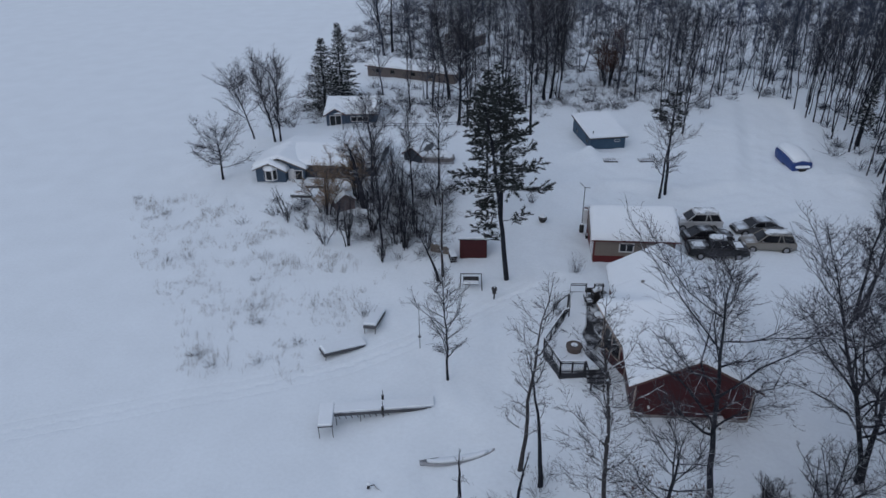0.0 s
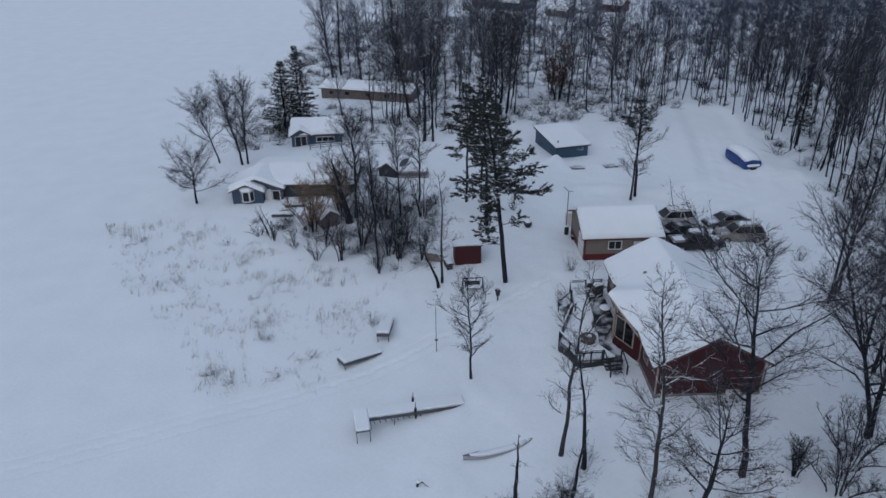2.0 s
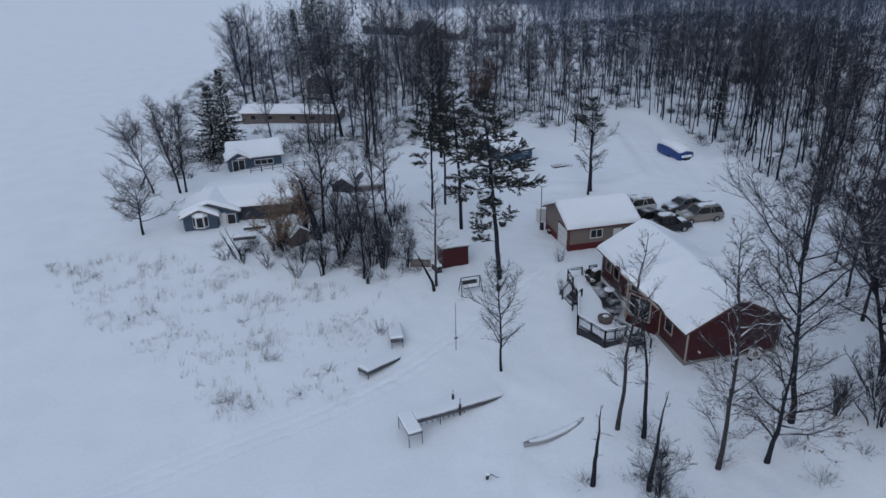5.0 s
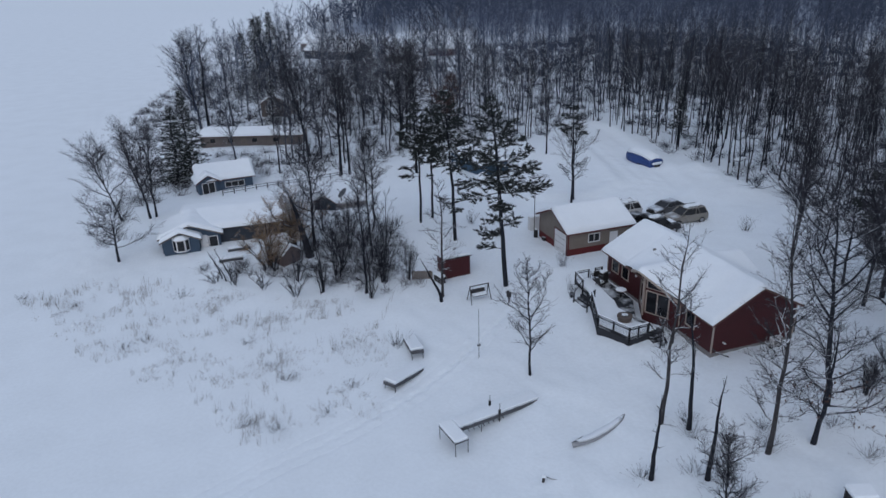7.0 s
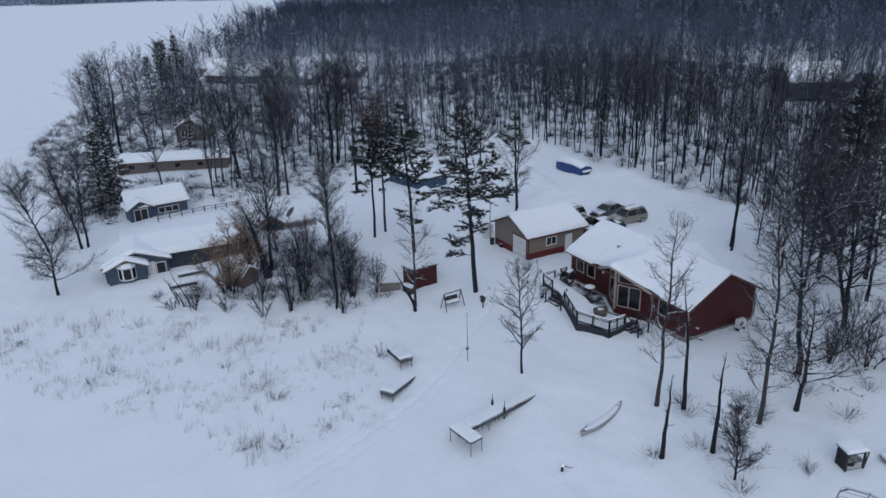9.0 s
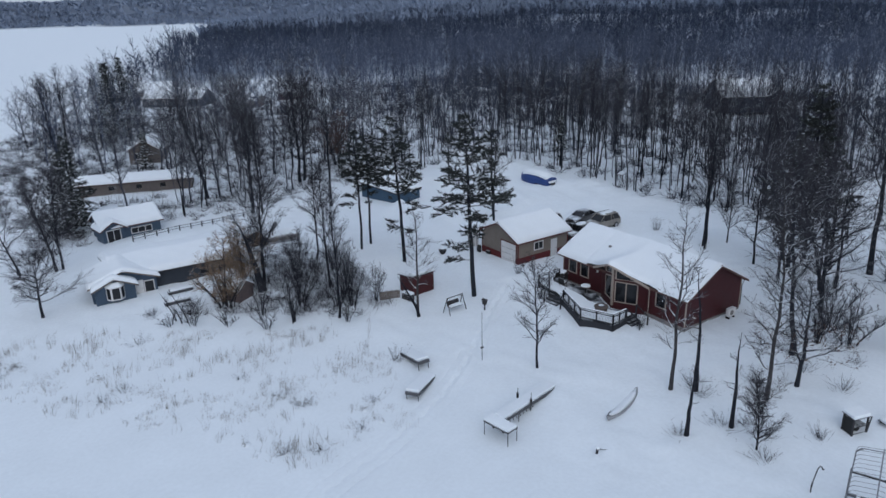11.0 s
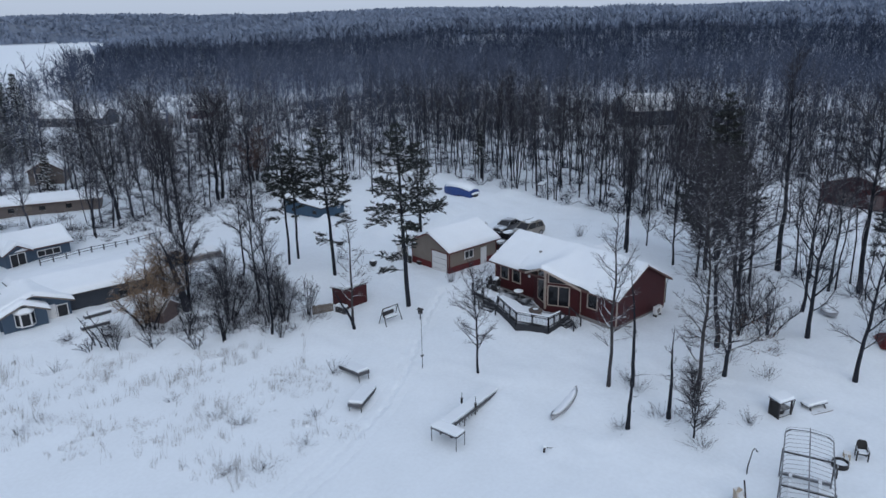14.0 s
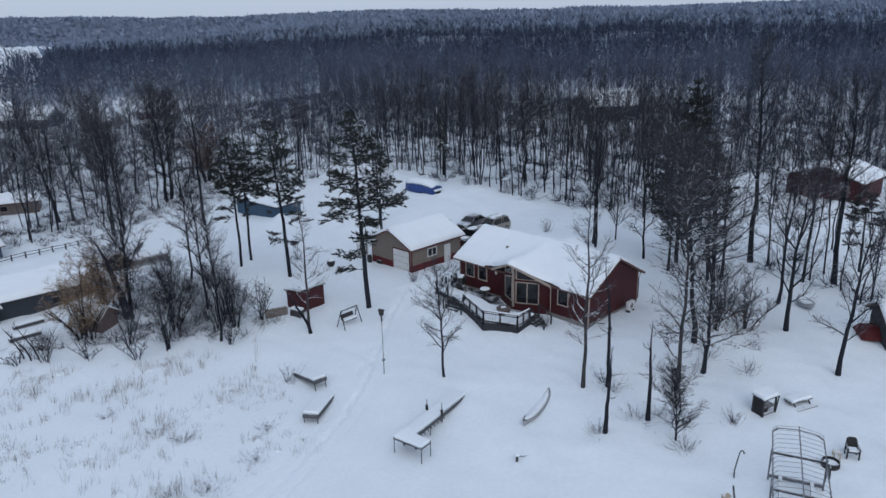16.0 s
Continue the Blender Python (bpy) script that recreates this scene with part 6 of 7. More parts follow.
tree_at(48.0, 58.7, 13.5, "bare tree at the edge of the woods", 140, spread=0.28, first=0.2, limbs=24, subs=8, twigs=4, up=46, r0=0.17, lean=(1.0, 0.2))
tree_at(28.8, 31.9, 13.5, "bare tree in a cluster beside the house", 120, spread=0.15, first=0.5, limbs=10, subs=3, twigs=0, up=48, r0=0.17, lean=(0.4, 0.5))
tree_at(30.4, 31.2, 13.0, "bare tree in a cluster behind the house", 127, spread=0.15, first=0.5, limbs=10, subs=3, twigs=0, up=48, r0=0.17, lean=(0.7, 0.5))
tree_at(31.5, 45.4, 13.5, "tall straight bare tree behind the house", 128, spread=0.14, first=0.45, limbs=16, subs=7, twigs=3, up=48, r0=0.15, lean=(0.3, 0.2))
tree_at(23.4, 70.5, 11.2, "bare tree standing in the snowy yard", 112, spread=0.22, first=0.2, limbs=26, subs=8, twigs=4, up=35, r0=0.15, lean=(0.4, 0.1))
tree_at(31.2, 88.6, 9.0, "bare tree beside the snow bank", 113, spread=0.3, first=0.25, limbs=20, subs=8, twigs=4, up=40, r0=0.14, lean=(0.3, 0.1))
tree_at(33.0, 46.5, 10.5, "bare tree by the drive behind the house", 115, spread=0.24, first=0.3, limbs=18, subs=8, twigs=4, up=46, r0=0.14)
tree_at(35.0, 44.7, 7.5, "bare young tree cluster by the drive", 116, spread=0.28, first=0.12, limbs=18, subs=7, twigs=4, up=55, r0=0.09)
tree_at(32.3, 46.0, 14.0, "tall bare tree leaning over the drive", 118, spread=0.24, first=0.4, limbs=18, subs=8, twigs=4, up=42, r0=0.18, lean=(2.2, 1.2))
# the left shore
tree_at(-27.65, 80.2, 5.6, "round-crowned bare tree on the lake shore", 121, spread=0.72, first=0.25, limbs=20, subs=9, twigs=5, up=24, r0=0.17)
tree_at(-23.7, 92.4, 10.2, "bare tree with two upright stems on the shore", 122, spread=0.4, first=0.18, limbs=24, subs=9, twigs=4, up=58, r0=0.18, lean=(-1.6, 0.2))
tree_at(-23.0, 92.6, 10.6, "upright bare tree on the lake shore", 123, spread=0.36, first=0.2, limbs=24, subs=9, twigs=4, up=58, r0=0.16, lean=(0.6, 0.1))
tree_at(-27.0, 94.0, 8.2, "bare tree leaning over the frozen lake", 124, spread=0.46, first=0.35, limbs=20, subs=9, twigs=4, up=45, r0=0.14, lean=(-2.0, 0.2))
tree_at(-12.0, 138.5, 15.5, "broad tall bare tree behind the mobile home", 125, spread=0.34, first=0.2, limbs=26, subs=9, twigs=4, up=55, r0=0.25, lean=(-1.0, 0))
tree_at(-10.4, 140.5, 18.0, "very tall dark bare trunk behind the mobile home", 126, spread=0.14, first=0.5, limbs=14, subs=7, twigs=4, up=45, r0=0.3)
tree_at(-6.5, 60.4, 12.5, "bare alder with thin upright stems at the bank", 131, spread=0.18, first=0.3, limbs=20, subs=7, twigs=4, up=60, r0=0.13)
tree_at(-3.6, 66.8, 13.0, "slim bare tree beside the bushes", 132, spread=0.18, first=0.35, limbs=20, subs=7, twigs=4, up=52, r0=0.13)
tree_at(-8.4, 72.0, 11.5, "dark bare tree among the bushes", 133, spread=0.32, first=0.25, limbs=24, subs=9, twigs=4, up=45, r0=0.2)
tree_at(0.6, 108.4, 14.5, "big crooked bare tree among the cottages", 146, spread=0.34, first=0.22, limbs=24, subs=9, twigs=4, up=42, r0=0.3, lean=(-2.0, 0.5))
tree_at(15.2, 106.5, 15.5, "tall dark double-stemmed bare tree behind the shed", 147, spread=0.3, first=0.2, limbs=30, subs=9, twigs=4, up=52, r0=0.3, lean=(-0.8, 0.2))
tree_at(16.2, 107.0, 15.0, "tall dark bare tree behind the shed", 148, spread=0.3, first=0.2, limbs=28, subs=9, twigs=4, up=50, r0=0.25, lean=(1.4, 0.2))
tree_at(1.8, 95.6, 15.0, "tall double-stemmed bare tree by the fence", 134, spread=0.24, first=0.3, limbs=24, subs=8, twigs=4, up=45, r0=0.26)
tree_at(3.0, 95.3, 14.0, "tall bare tree by the fence", 135, spread=0.22, first=0.3, limbs=22, subs=8, twigs=4, up=45, r0=0.2)
tree_at(11.4, 90.8, 17.0, "tall bare tree in the yard behind the pines", 136, spread=0.22, first=0.3, limbs=22, subs=8, twigs=4, up=42, r0=0.22)
tree_at(-1.2, 73.5, 11.0, "slim bare tree behind the bushes", 137, spread=0.22, first=0.3, limbs=20, subs=8, twigs=4, up=48, r0=0.13)
tree_at(16.5, 129.0, 14.0, "spreading crooked bare tree among the cottages", 138, spread=0.4, first=0.25, limbs=18, subs=9, twigs=4, up=40, r0=0.26, lean=(-1.5, 0))

# broken dead trunks on the shore
for x, y, h, lean_, sd in ((5.5, 30.6, 9.9, (-0.75, -0.05), 141), (0.45, 28.2, 6.0, (0.0, -0.3), 142), (3.3, 26.6, 6.6, (1.1, 0.6), 143), (-0.9, 55.3, 4.2, (-1.6, 0.9), 144), (-18.0, 69.7, 3.0, (-1.2, 0.5), 156), (-17.5, 69.5, 3.6, (-1.2, 0.5), 157), (-18.3, 70.4, 3.0, (-1.0, 0.3), 145)):
    w_, f_ = bare_tree(sd, h, spread=0.12, first=0.35, limbs=7, subs=3, twigs=3, up=35, r0=0.15 if h > 4 else 0.06, lean=lean_)
    plant("dead_tree", pose(x, y, z_at(x, y)), w_, f_, BARK, TWIG, "broken dead trunk with a few stubs of branches", "dead tree", "dead trunks")

# oak that kept its brown leaves
w_, f_ = bare_tree(151, 7.8, spread=0.42, first=0.16, limbs=20, subs=12, twigs=6, up=26, r0=0.16, lean=(0.5, 0.2))
oak = plant("oak", pose(10.95, 25.8, z_at(10.9, 25.8)), w_, f_, BARK, TWIG, "bare oak with brown leaves clinging to low branches", group="bare trees by the shore")
tips_ = f_[0].reshape(-1, 3, 3)[:, 2]
tips_ = tips_[tips_[:, 2] < 5.0]
rl = np.random.RandomState(3)
tips_ = tips_[rl.rand(len(tips_)) < 0.09]
cl = np.repeat(tips_, 2, 0) + rl.normal(0, 0.09, (len(tips_) * 2, 3))
a1, a2 = unit(rl.normal(0, 1, (len(cl), 3))) * 0.09, unit(rl.normal(0, 1, (len(cl), 3))) * 0.06
lv = np.stack([cl - a1, cl + a2, cl + a1, cl - a2], 1).reshape(-1, 3)
leaf_ob = new("leaves", array_mesh("leaves", lv, np.arange(len(lv)).reshape(-1, 4), DRY_LEAF))
leaf_ob.parent = oak
leaf_ob["label"] = "dry russet leaves"


# willows with fine yellow-brown shoots, and thickets of bushes
def thicket(x, y, h, w, label, seed, stems=9, tw=0.008, mat=None, bark=None, name="bush", group="bare bushes", twigs=5, subs=9, droop=0.0):
    r = np.random.RandomState(seed)
    wood, fine = Mesh3(), Mesh3()
    for i in range(stems):
        az, out = r.uniform(0, 6.28), r.uniform(0.05, 1.0)
        hh = h * r.uniform(0.6, 1.0) * (1.05 - 0.3 * out)
        (v1, f1), (v2, f2) = bare_tree(seed * 50 + i, hh, spread=0.34, first=0.12, limbs=8, subs=subs, twigs=twigs, up=44, r0=0.009 * h ** 0.8 + 0.008, lean=(math.cos(az) * w * out, math.sin(az) * w * out), k=4, twig=tw, droop=droop)
        o = np.array([math.cos(az), math.sin(az), 0]) * w * 0.22 * out
        wood.add((v1 + o, f1)), fine.add((v2 + o, f2))
    return plant(name, pose(x, y, z_at(x, y)), wood.arrays(), fine.arrays(), bark or BARK, mat or TWIG, label, "bush" if name == "bush" else "tree", group)


for i, (x, y, h, w) in enumerate(((19.4, 25.6, 5.0, 3.2), (17.6, 27.4, 3.4, 2.4), (21.8, 28.0, 5.0, 3.0))):
    thicket(x, y, h, w, "fine bare shrub standing in the side yard", 260 + i, 9, 0.0095, subs=8, twigs=5)
thicket(-13.4, 70.0, 7.0, 3.4, "yellow-brown bare willow beside the cottage", 201, 13, 0.013, WILLOW_TWIG, name="willow", group="willows", subs=10, twigs=8, droop=0.06)
thicket(-10.2, 72.6, 7.2, 3.4, "tawny bare willow behind the bushes", 202, 12, 0.013, WILLOW_TWIG, name="willow", group="willows", subs=10, twigs=8, droop=0.06)
tree_at(-9.1, 70.8, 7.5, "thick crooked dark trunk among the bushes", 149, spread=0.4, first=0.25, limbs=14, subs=6, twigs=3, up=30, r0=0.5, lean=(-1.6, 0.6))
thicket(26.5, 113.5, 11.0, 3.6, "rust-brown bare willow before the woods", 203, 12, 0.02, RUST_TWIG, name="willow", group="willows", subs=10, twigs=8, droop=0.06)
for i, (x, y, h, w) in enumerate(((-8.0, 65.2, 7.0, 2.4), (-5.2, 62.6, 5.5, 2.2), (-11.8, 65.8, 5.0, 2.2), (-10.1, 62.5, 6.0, 1.6), (-6.4, 59.2, 2.4, 1.4), (-4.3, 61.5, 6.5, 2.0), (-12.6, 63.0, 2.6, 1.6),
                                  (-3.2, 64.5, 6.0, 2.2), (-6.6, 67.5, 7.0, 2.4), (-17.4, 68.4, 2.2, 1.6), (-15.0, 66.2, 2.0, 1.4), (-19.0, 69.8, 1.8, 1.4), (-5.0, 70.5, 6.5, 2.2), (-2.0, 61.0, 4.0, 1.6), (-6.2, 76.0, 6.0, 2.4), (-1.0, 70.0, 5.5, 2.2))):
    thicket(x, y, h, w, "open thicket of bare grey-brown stems on the bank", 210 + i, 7 if h > 5 else 6, 0.0095, subs=6, twigs=3)
def small_bush(x, y, h, w, seed, n=70):
    """A low bare bush: thin shoots fanning out of the snow."""
    r = np.random.RandomState(seed)
    o = np.concatenate([r.normal(0, w * 0.18, (n, 2)), np.full((n, 1), -0.08)], 1)
    d = unit(np.concatenate([o[:, :2] * 1.6 + r.normal(0, 0.28 * w, (n, 2)), r.uniform(0.5, 1.0, (n, 1)) * h], 1))
    tip = o + d * h * r.uniform(0.5, 1.1, (n, 1))
    at = o + (tip - o) * r.uniform(0.35, 0.9, (n, 1))
    side = at + unit(d + r.normal(0, 0.5, (n, 3))) * h * r.uniform(0.15, 0.4, (n, 1))
    stems = Mesh3()
    stems.add(spikes(o[:9] * 0.6, tip[:9], np.full(9, 0.014)))
    fine = spikes(np.concatenate([o, at, at]), np.concatenate([tip, side, at + (side - at) * 0.8 + r.normal(0, 0.08, (n, 3))]), np.full(3 * n, 0.0065))
    return plant("bush", pose(x, y, z_at(x, y)), stems.arrays(), fine, BARK, TWIG, "small bare bush poking out of the snow", "bush", "small bushes in the snow")


for i, (x, y, h, w) in enumerate(((-7.3, 50.4, 1.6, 1.2), (5.3, 30.0, 1.4, 1.8), (5.9, 31.2, 1.2, 1.4), (3.0, 27.2, 1.4, 2.0), (4.2, 26.2, 1.1, 1.4), (8.8, 27.0, 1.6, 1.4), (1.6, 23.4, 1.3, 1.4), (4.0, 24.6, 1.6, 1.4), (10.4, 39.0, 2.0, 0.8),
                                  (11.6, 54.5, 2.2, 1.0), (9.2, 69.5, 2.0, 0.8), (33.5, 52.8, 2.0, 0.9), (16.5, 24.0, 0.9, 1.2), (9.0, 49.2, 2.2, 0.6), (-16.6, 49.6, 1.1, 1.2), (-18.2, 56.6, 0.7, 1.2), (-27.8, 60.4, 0.9, 1.6),
                                  (-22.4, 68.4, 1.3, 1.3), (-17.2, 52.0, 0.7, 1.2), (-18.6, 43.6, 0.9, 1.2), (-31.8, 71.2, 0.7, 1.0), (-26.0, 60.9, 0.9, 1.4), (12.6, 23.2, 1.4, 1.4), (6.0, 22.0, 1.3, 0.9), (9.5, 28.2, 1.3, 1.4),
                                  (0.2, 28.6, 1.0, 1.2), (13.2, 26.2, 1.3, 1.4), (-36.5, 75.5, 0.8, 1.0), (-33.0, 70.0, 0.6, 1.2), (-20.3, 45.0, 0.8, 1.0), (-15.0, 44.0, 0.8, 1.2), (-12.4, 46.6, 0.8, 1.0))):
    small_bush(x, y, h, w, 240 + i, 44 if x > -10 else 34)


for x, y in ((20.3, 81.3), (24.4, 80.3), (25.4, 80.1)):
    small_bush(x, y, 0.45, 1.6, 280 + int(x), 150)


# ---- pines and spruces ----
def snow_lumps(pts, size, r):
    """Small flattened lumps of snow."""
    ico = np.array([(math.cos(a) * c, math.sin(a) * c, z) for z, c in ((0.35, 0.75), (-0.2, 1.0)) for a in [k * 1.2566 + z for k in range(5)]] + [(0, 0, 0.75), (0, 0, -0.5)])
    tri = [(10, k, (k + 1) % 5) for k in range(5)] + [(k, 5 + k, 5 + (k + 1) % 5) for k in range(5)] + [(k, 5 + (k + 1) % 5, (k + 1) % 5) for k in range(5)] + [(11, 5 + (k + 1) % 5, 5 + k) for k in range(5)]
    s = (size * r.uniform(0.5, 1.3, (len(pts), 1)) * np.stack([r.uniform(0.8, 1.6, len(pts)), r.uniform(0.8, 1.6, len(pts)), r.uniform(0.3, 0.55, len(pts))], 1))
    v = (ico[None] * s[:, None] + pts[:, None]).reshape(-1, 3)
    f = (np.array(tri)[None] + np.arange(len(pts))[:, None, None] * 12).reshape(-1, 3)
    return v, f


def conifer(x, y, h, label, seed, kind="pine", first=0.4, spread=0.2, lean=(0, 0), r0=0.24, name="pine", group="pines", density=1.0, snow=0.24, full=False):
    """A pine in flat, separate layers of boughs, or a spruce with a cone of drooping ones; each bough a spray of side shoots with needles."""
    r = np.random.RandomState(seed)
    wood = Mesh3()
    n = 12
    t = np.linspace(0, 1, n)
    trunk = np.stack([lean[0] * t ** 1.2 + np.cumsum(r.normal(0, 0.04, n)), lean[1] * t ** 1.2 + np.cumsum(r.normal(0, 0.04, n)), h * t], 1)
    trunk -= trunk[0]
    trunk[0, 2] -= 0.35
    wood.add(tubes(trunk[None], (r0 * (1 - t) ** 0.75 + 0.02)[None], 9))
    pine = kind == "pine"
    az, el, L, at = [], [], [], []
    s, turn = first, r.uniform(0, 6.28)
    while s < 0.985:
        rel = (s - first) / (1 - first)
        if pine:
            many = r.randint(1, 3) if rel < 0.33 and not full else r.randint(4, 6)
            reach = spread * h * (0.6 + 0.4 * rel / 0.42 if rel < 0.42 else ((1 - rel) / 0.58) ** 0.8)
        else:
            many, reach = 6, spread * h * (1.02 - rel) ** 0.85 + 0.1
        turn += r.uniform(0.5, 1.5)
        for w in range(many):
            az.append(turn + w * 6.28 / many + r.normal(0, 0.3))
            L.append(max(0.4, reach * (r.uniform(0.6, 1.1) if pine else r.uniform(0.8, 1.1))))
            el.append(radians(r.normal(-6 + (16 * rel if rel < 0.6 else 10 + 75 * (rel - 0.6)), 5) if pine else r.normal(-14 + 50 * rel ** 1.5, 5)))
            at.append(min(s + r.uniform(-0.006, 0.006), 0.99))
        s += (r.uniform(0.8, 1.25) if pine else r.uniform(0.4, 0.6)) / h * (1.0 if rel < 0.6 or not pine else 0.75)
    az, el, L, at = np.array(az), np.array(el), np.array(L), np.array(at)
    p = np.stack([np.interp(at, t, trunk[:, c]) for c in range(3)], 1)
    d = np.stack([np.cos(az) * np.cos(el), np.sin(az) * np.cos(el), np.sin(el)], 1)
    path = [p]
    for _ in range(4):
        path.append(path[-1] + d * (L / 4)[:, None])
        d = unit(d + np.array([0, 0, 0.05]) + r.normal(0, 0.09, d.shape))
    path = np.stack(path, 1)
    wood.add(tubes(path, (0.011 * L + 0.012)[:, None] * np.linspace(1, 0.25, 5), 4))
    nb, nt, nr, lumps = [], [], [], []
    per_m, fit_l = (6.5 * density, 0.36) if pine else (4.5 * density, 0.24)
    for i in range(len(L)):
        c = max(4, int(L[i] * per_m))
        sh, sl = offshoots(r, path[i:i + 1], c, 0.22 if pine else 0.12, 1.0, np.array([L[i] * fit_l + 0.18]), 0.9, 0.05 if pine else -0.06, 0.0, pts=3)
        sh[:, 1:, 2] += r.normal(0, 0.06, (len(sh), 1))
        wood.add(spikes(sh[:, 0], sh[:, 2], np.full(len(sh), 0.012)))
        tufts = max(3, int(sl.mean() / (0.10 if pine else 0.13)))
        a = r.uniform(0.1, 1.05, (len(sh), tufts))
        pos = (sh[:, :1] + (sh[:, 2:] - sh[:, :1]) * a[..., None]).reshape(-1, 3)
        along_ = unit(sh[:, 2] - sh[:, 0]).repeat(tufts, 0)
        m = 6
        dirs = unit(along_.repeat(m, 0) * 0.75 + r.normal(0, 0.6, (len(pos) * m, 3)) * [1, 1, 0.55] + [0, 0, 0.12 if pine else -0.08])
        o = pos.repeat(m, 0)
        nb.append(o - dirs * 0.03), nt.append(o + dirs * r.uniform(0.16, 0.38, (len(o), 1))), nr.append(np.full(len(o), 0.04))
        on = r.rand(len(pos)) < snow * (0.12 if pine else 0.3)
        lumps.append(pos[on] + [0, 0, 0.09])
    fine = blades(np.concatenate(nb), np.concatenate(nt), np.concatenate(nr))
    tr = plant(name, pose(x, y, z_at(x, y)), wood.arrays(), fine, BARK, NEEDLE, label, "conifer", group, "crown")
    lumps = np.concatenate(lumps)
    if len(lumps):
        v, f = snow_lumps(lumps, 0.12, r)
        so = new("snow", array_mesh("snow", v, f, ROOF_SNOW, True))
        so.parent = tr
        tagged(so, "lumps of snow on the boughs", kind="stuff")
    return tr


conifer(5.35, 54.5, 18.0, "tall white pine with layered snowy boughs", 301, first=0.22, spread=0.235, lean=(-2.7, -1.8), r0=0.22, density=0.8)
conifer(5.65, 66.2, 15.9, "tall leaning pine with dark layered boughs", 302, first=0.24, spread=0.24, lean=(-0.5, 1.2), r0=0.18, density=0.85)
conifer(4.4, 72.8, 13.6, "slender pine behind the small shed", 303, first=0.4, spread=0.23, lean=(0.1, 0.4), r0=0.13)
conifer(6.3, 73.7, 13.2, "slender pine with ragged boughs", 304, first=0.4, spread=0.22, lean=(0.3, 0.1), r0=0.13)
conifer(24.3, 71.4, 11.6, "pine growing beside a bare yard tree", 307, first=0.62, spread=0.18, lean=(-0.3, 0.2), r0=0.16)
for x, y, h, fs, sp, sd in ((31.6, 36.2, 14.0, 0.2, 0.2, 308), (36.0, 36.6, 18.4, 0.3, 0.125, 322), (35.0, 33.6, 12.0, 0.3, 0.15, 323)):
    conifer(x, y, h, "dense dark pine at the edge of the woods", sd, "pine", fs, sp * 1.15, (-0.4, 0.3), 0.2, density=1.5, snow=0.15, full=True)
conifer(39.6, 21.0, 8.0, "young dark pine among bare trees beside the yard", 341, "pine", 0.35, 0.3, (0.4, 0.2), 0.12, density=1.2, snow=0.15)
for i, (x, y, h, sp, fs) in enumerate(((-19.0, 107.0, 10.8, 0.3, 0.05), (-16.8, 111.5, 11.8, 0.27, 0.05), (5.0, 170.0, 17.0, 0.22, 0.1),
                                       (9.0, 172.0, 18.0, 0.22, 0.1), (7.5, 177.0, 16.5, 0.22, 0.1), (52.0, 84.0, 8.0, 0.2, 0.35), (1.5, 166.0, 14.0, 0.24, 0.1))):
    conifer(x, y, h, "dark spruce with drooping snow-dusted boughs", 320 + i, "spruce", fs, sp, (0.2, 0.1), 0.2, "spruce", "spruces", density=0.85 if i < 2 else 0.3, snow=0.25)

conifer(1.0, 137.2, 6.5, "small spruce white with snow before the tan cabin", 331, "spruce", 0.05, 0.24, (0.1, 0.0), 0.1, "spruce", "spruces", density=0.7, snow=0.7)

# ---- reeds along the marshy shore ----
rr_ = np.random.RandomState(77)
REEDS = [(-37, 76), (-32, 62), (-24, 50.5), (-20.5, 42), (-12, 41.5), (-9.5, 46), (-7.5, 51), (-5, 58), (-12, 61.5), (-19, 68), (-27, 75.5)]


def within(x, y, poly):
    inside = np.zeros(np.shape(x), bool)
    for (ax, ay), (bx, by) in zip(poly, poly[1:] + poly[:1]):
        if ay != by:
            inside ^= ((ay > y) != (by > y)) & (x < ax + (y - ay) * (bx - ax) / (by - ay))
    return inside


cx_, cy_ = rr_.uniform(-37, -5, 9000), rr_.uniform(41, 77, 9000)
keep = within(cx_, cy_, REEDS) & (waves(cx_, cy_, 6, 31) + 0.4 * waves(cx_, cy_, 2, 32) + rr_.normal(0, 0.7, 9000) > 0.8)
cx_, cy_ = cx_[keep], cy_[keep]
per = 7
sx, sy = np.repeat(cx_, per) + rr_.normal(0, 0.16, len(cx_) * per), np.repeat(cy_, per) + rr_.normal(0, 0.16, len(cx_) * per)
sz = ground_z(sx, sy)
base_ = np.stack([sx, sy, sz - 0.05], 1)
tip_ = base_ + np.stack([rr_.normal(0.1, 0.14, len(sx)), rr_.normal(0.05, 0.14, len(sx)), rr_.uniform(0.25, 1.05, len(sx)) * (0.6 + 0.5 * (waves(sx, sy, 9, 35) > 0))], 1)
v_, f_ = spikes(base_, tip_, np.full(len(sx), 0.008))
tagged(new("reeds", array_mesh("reeds", v_, f_, REED)), "dry tan reeds poking through snow on the marshy shore", "reeds", kind="stuff")
# snowed-over tussocks between the reeds
tus = np.stack([cx_[::4], cy_[::4], ground_z(cx_[::4], cy_[::4]) - 0.04], 1)
v_, f_ = snow_lumps(tus, 0.26, rr_)
tagged(new("snow_tussocks", array_mesh("snow_tussocks", v_, f_, SNOW, True)), "low snow-covered tussocks in the marsh", "tussocks", kind="stuff")

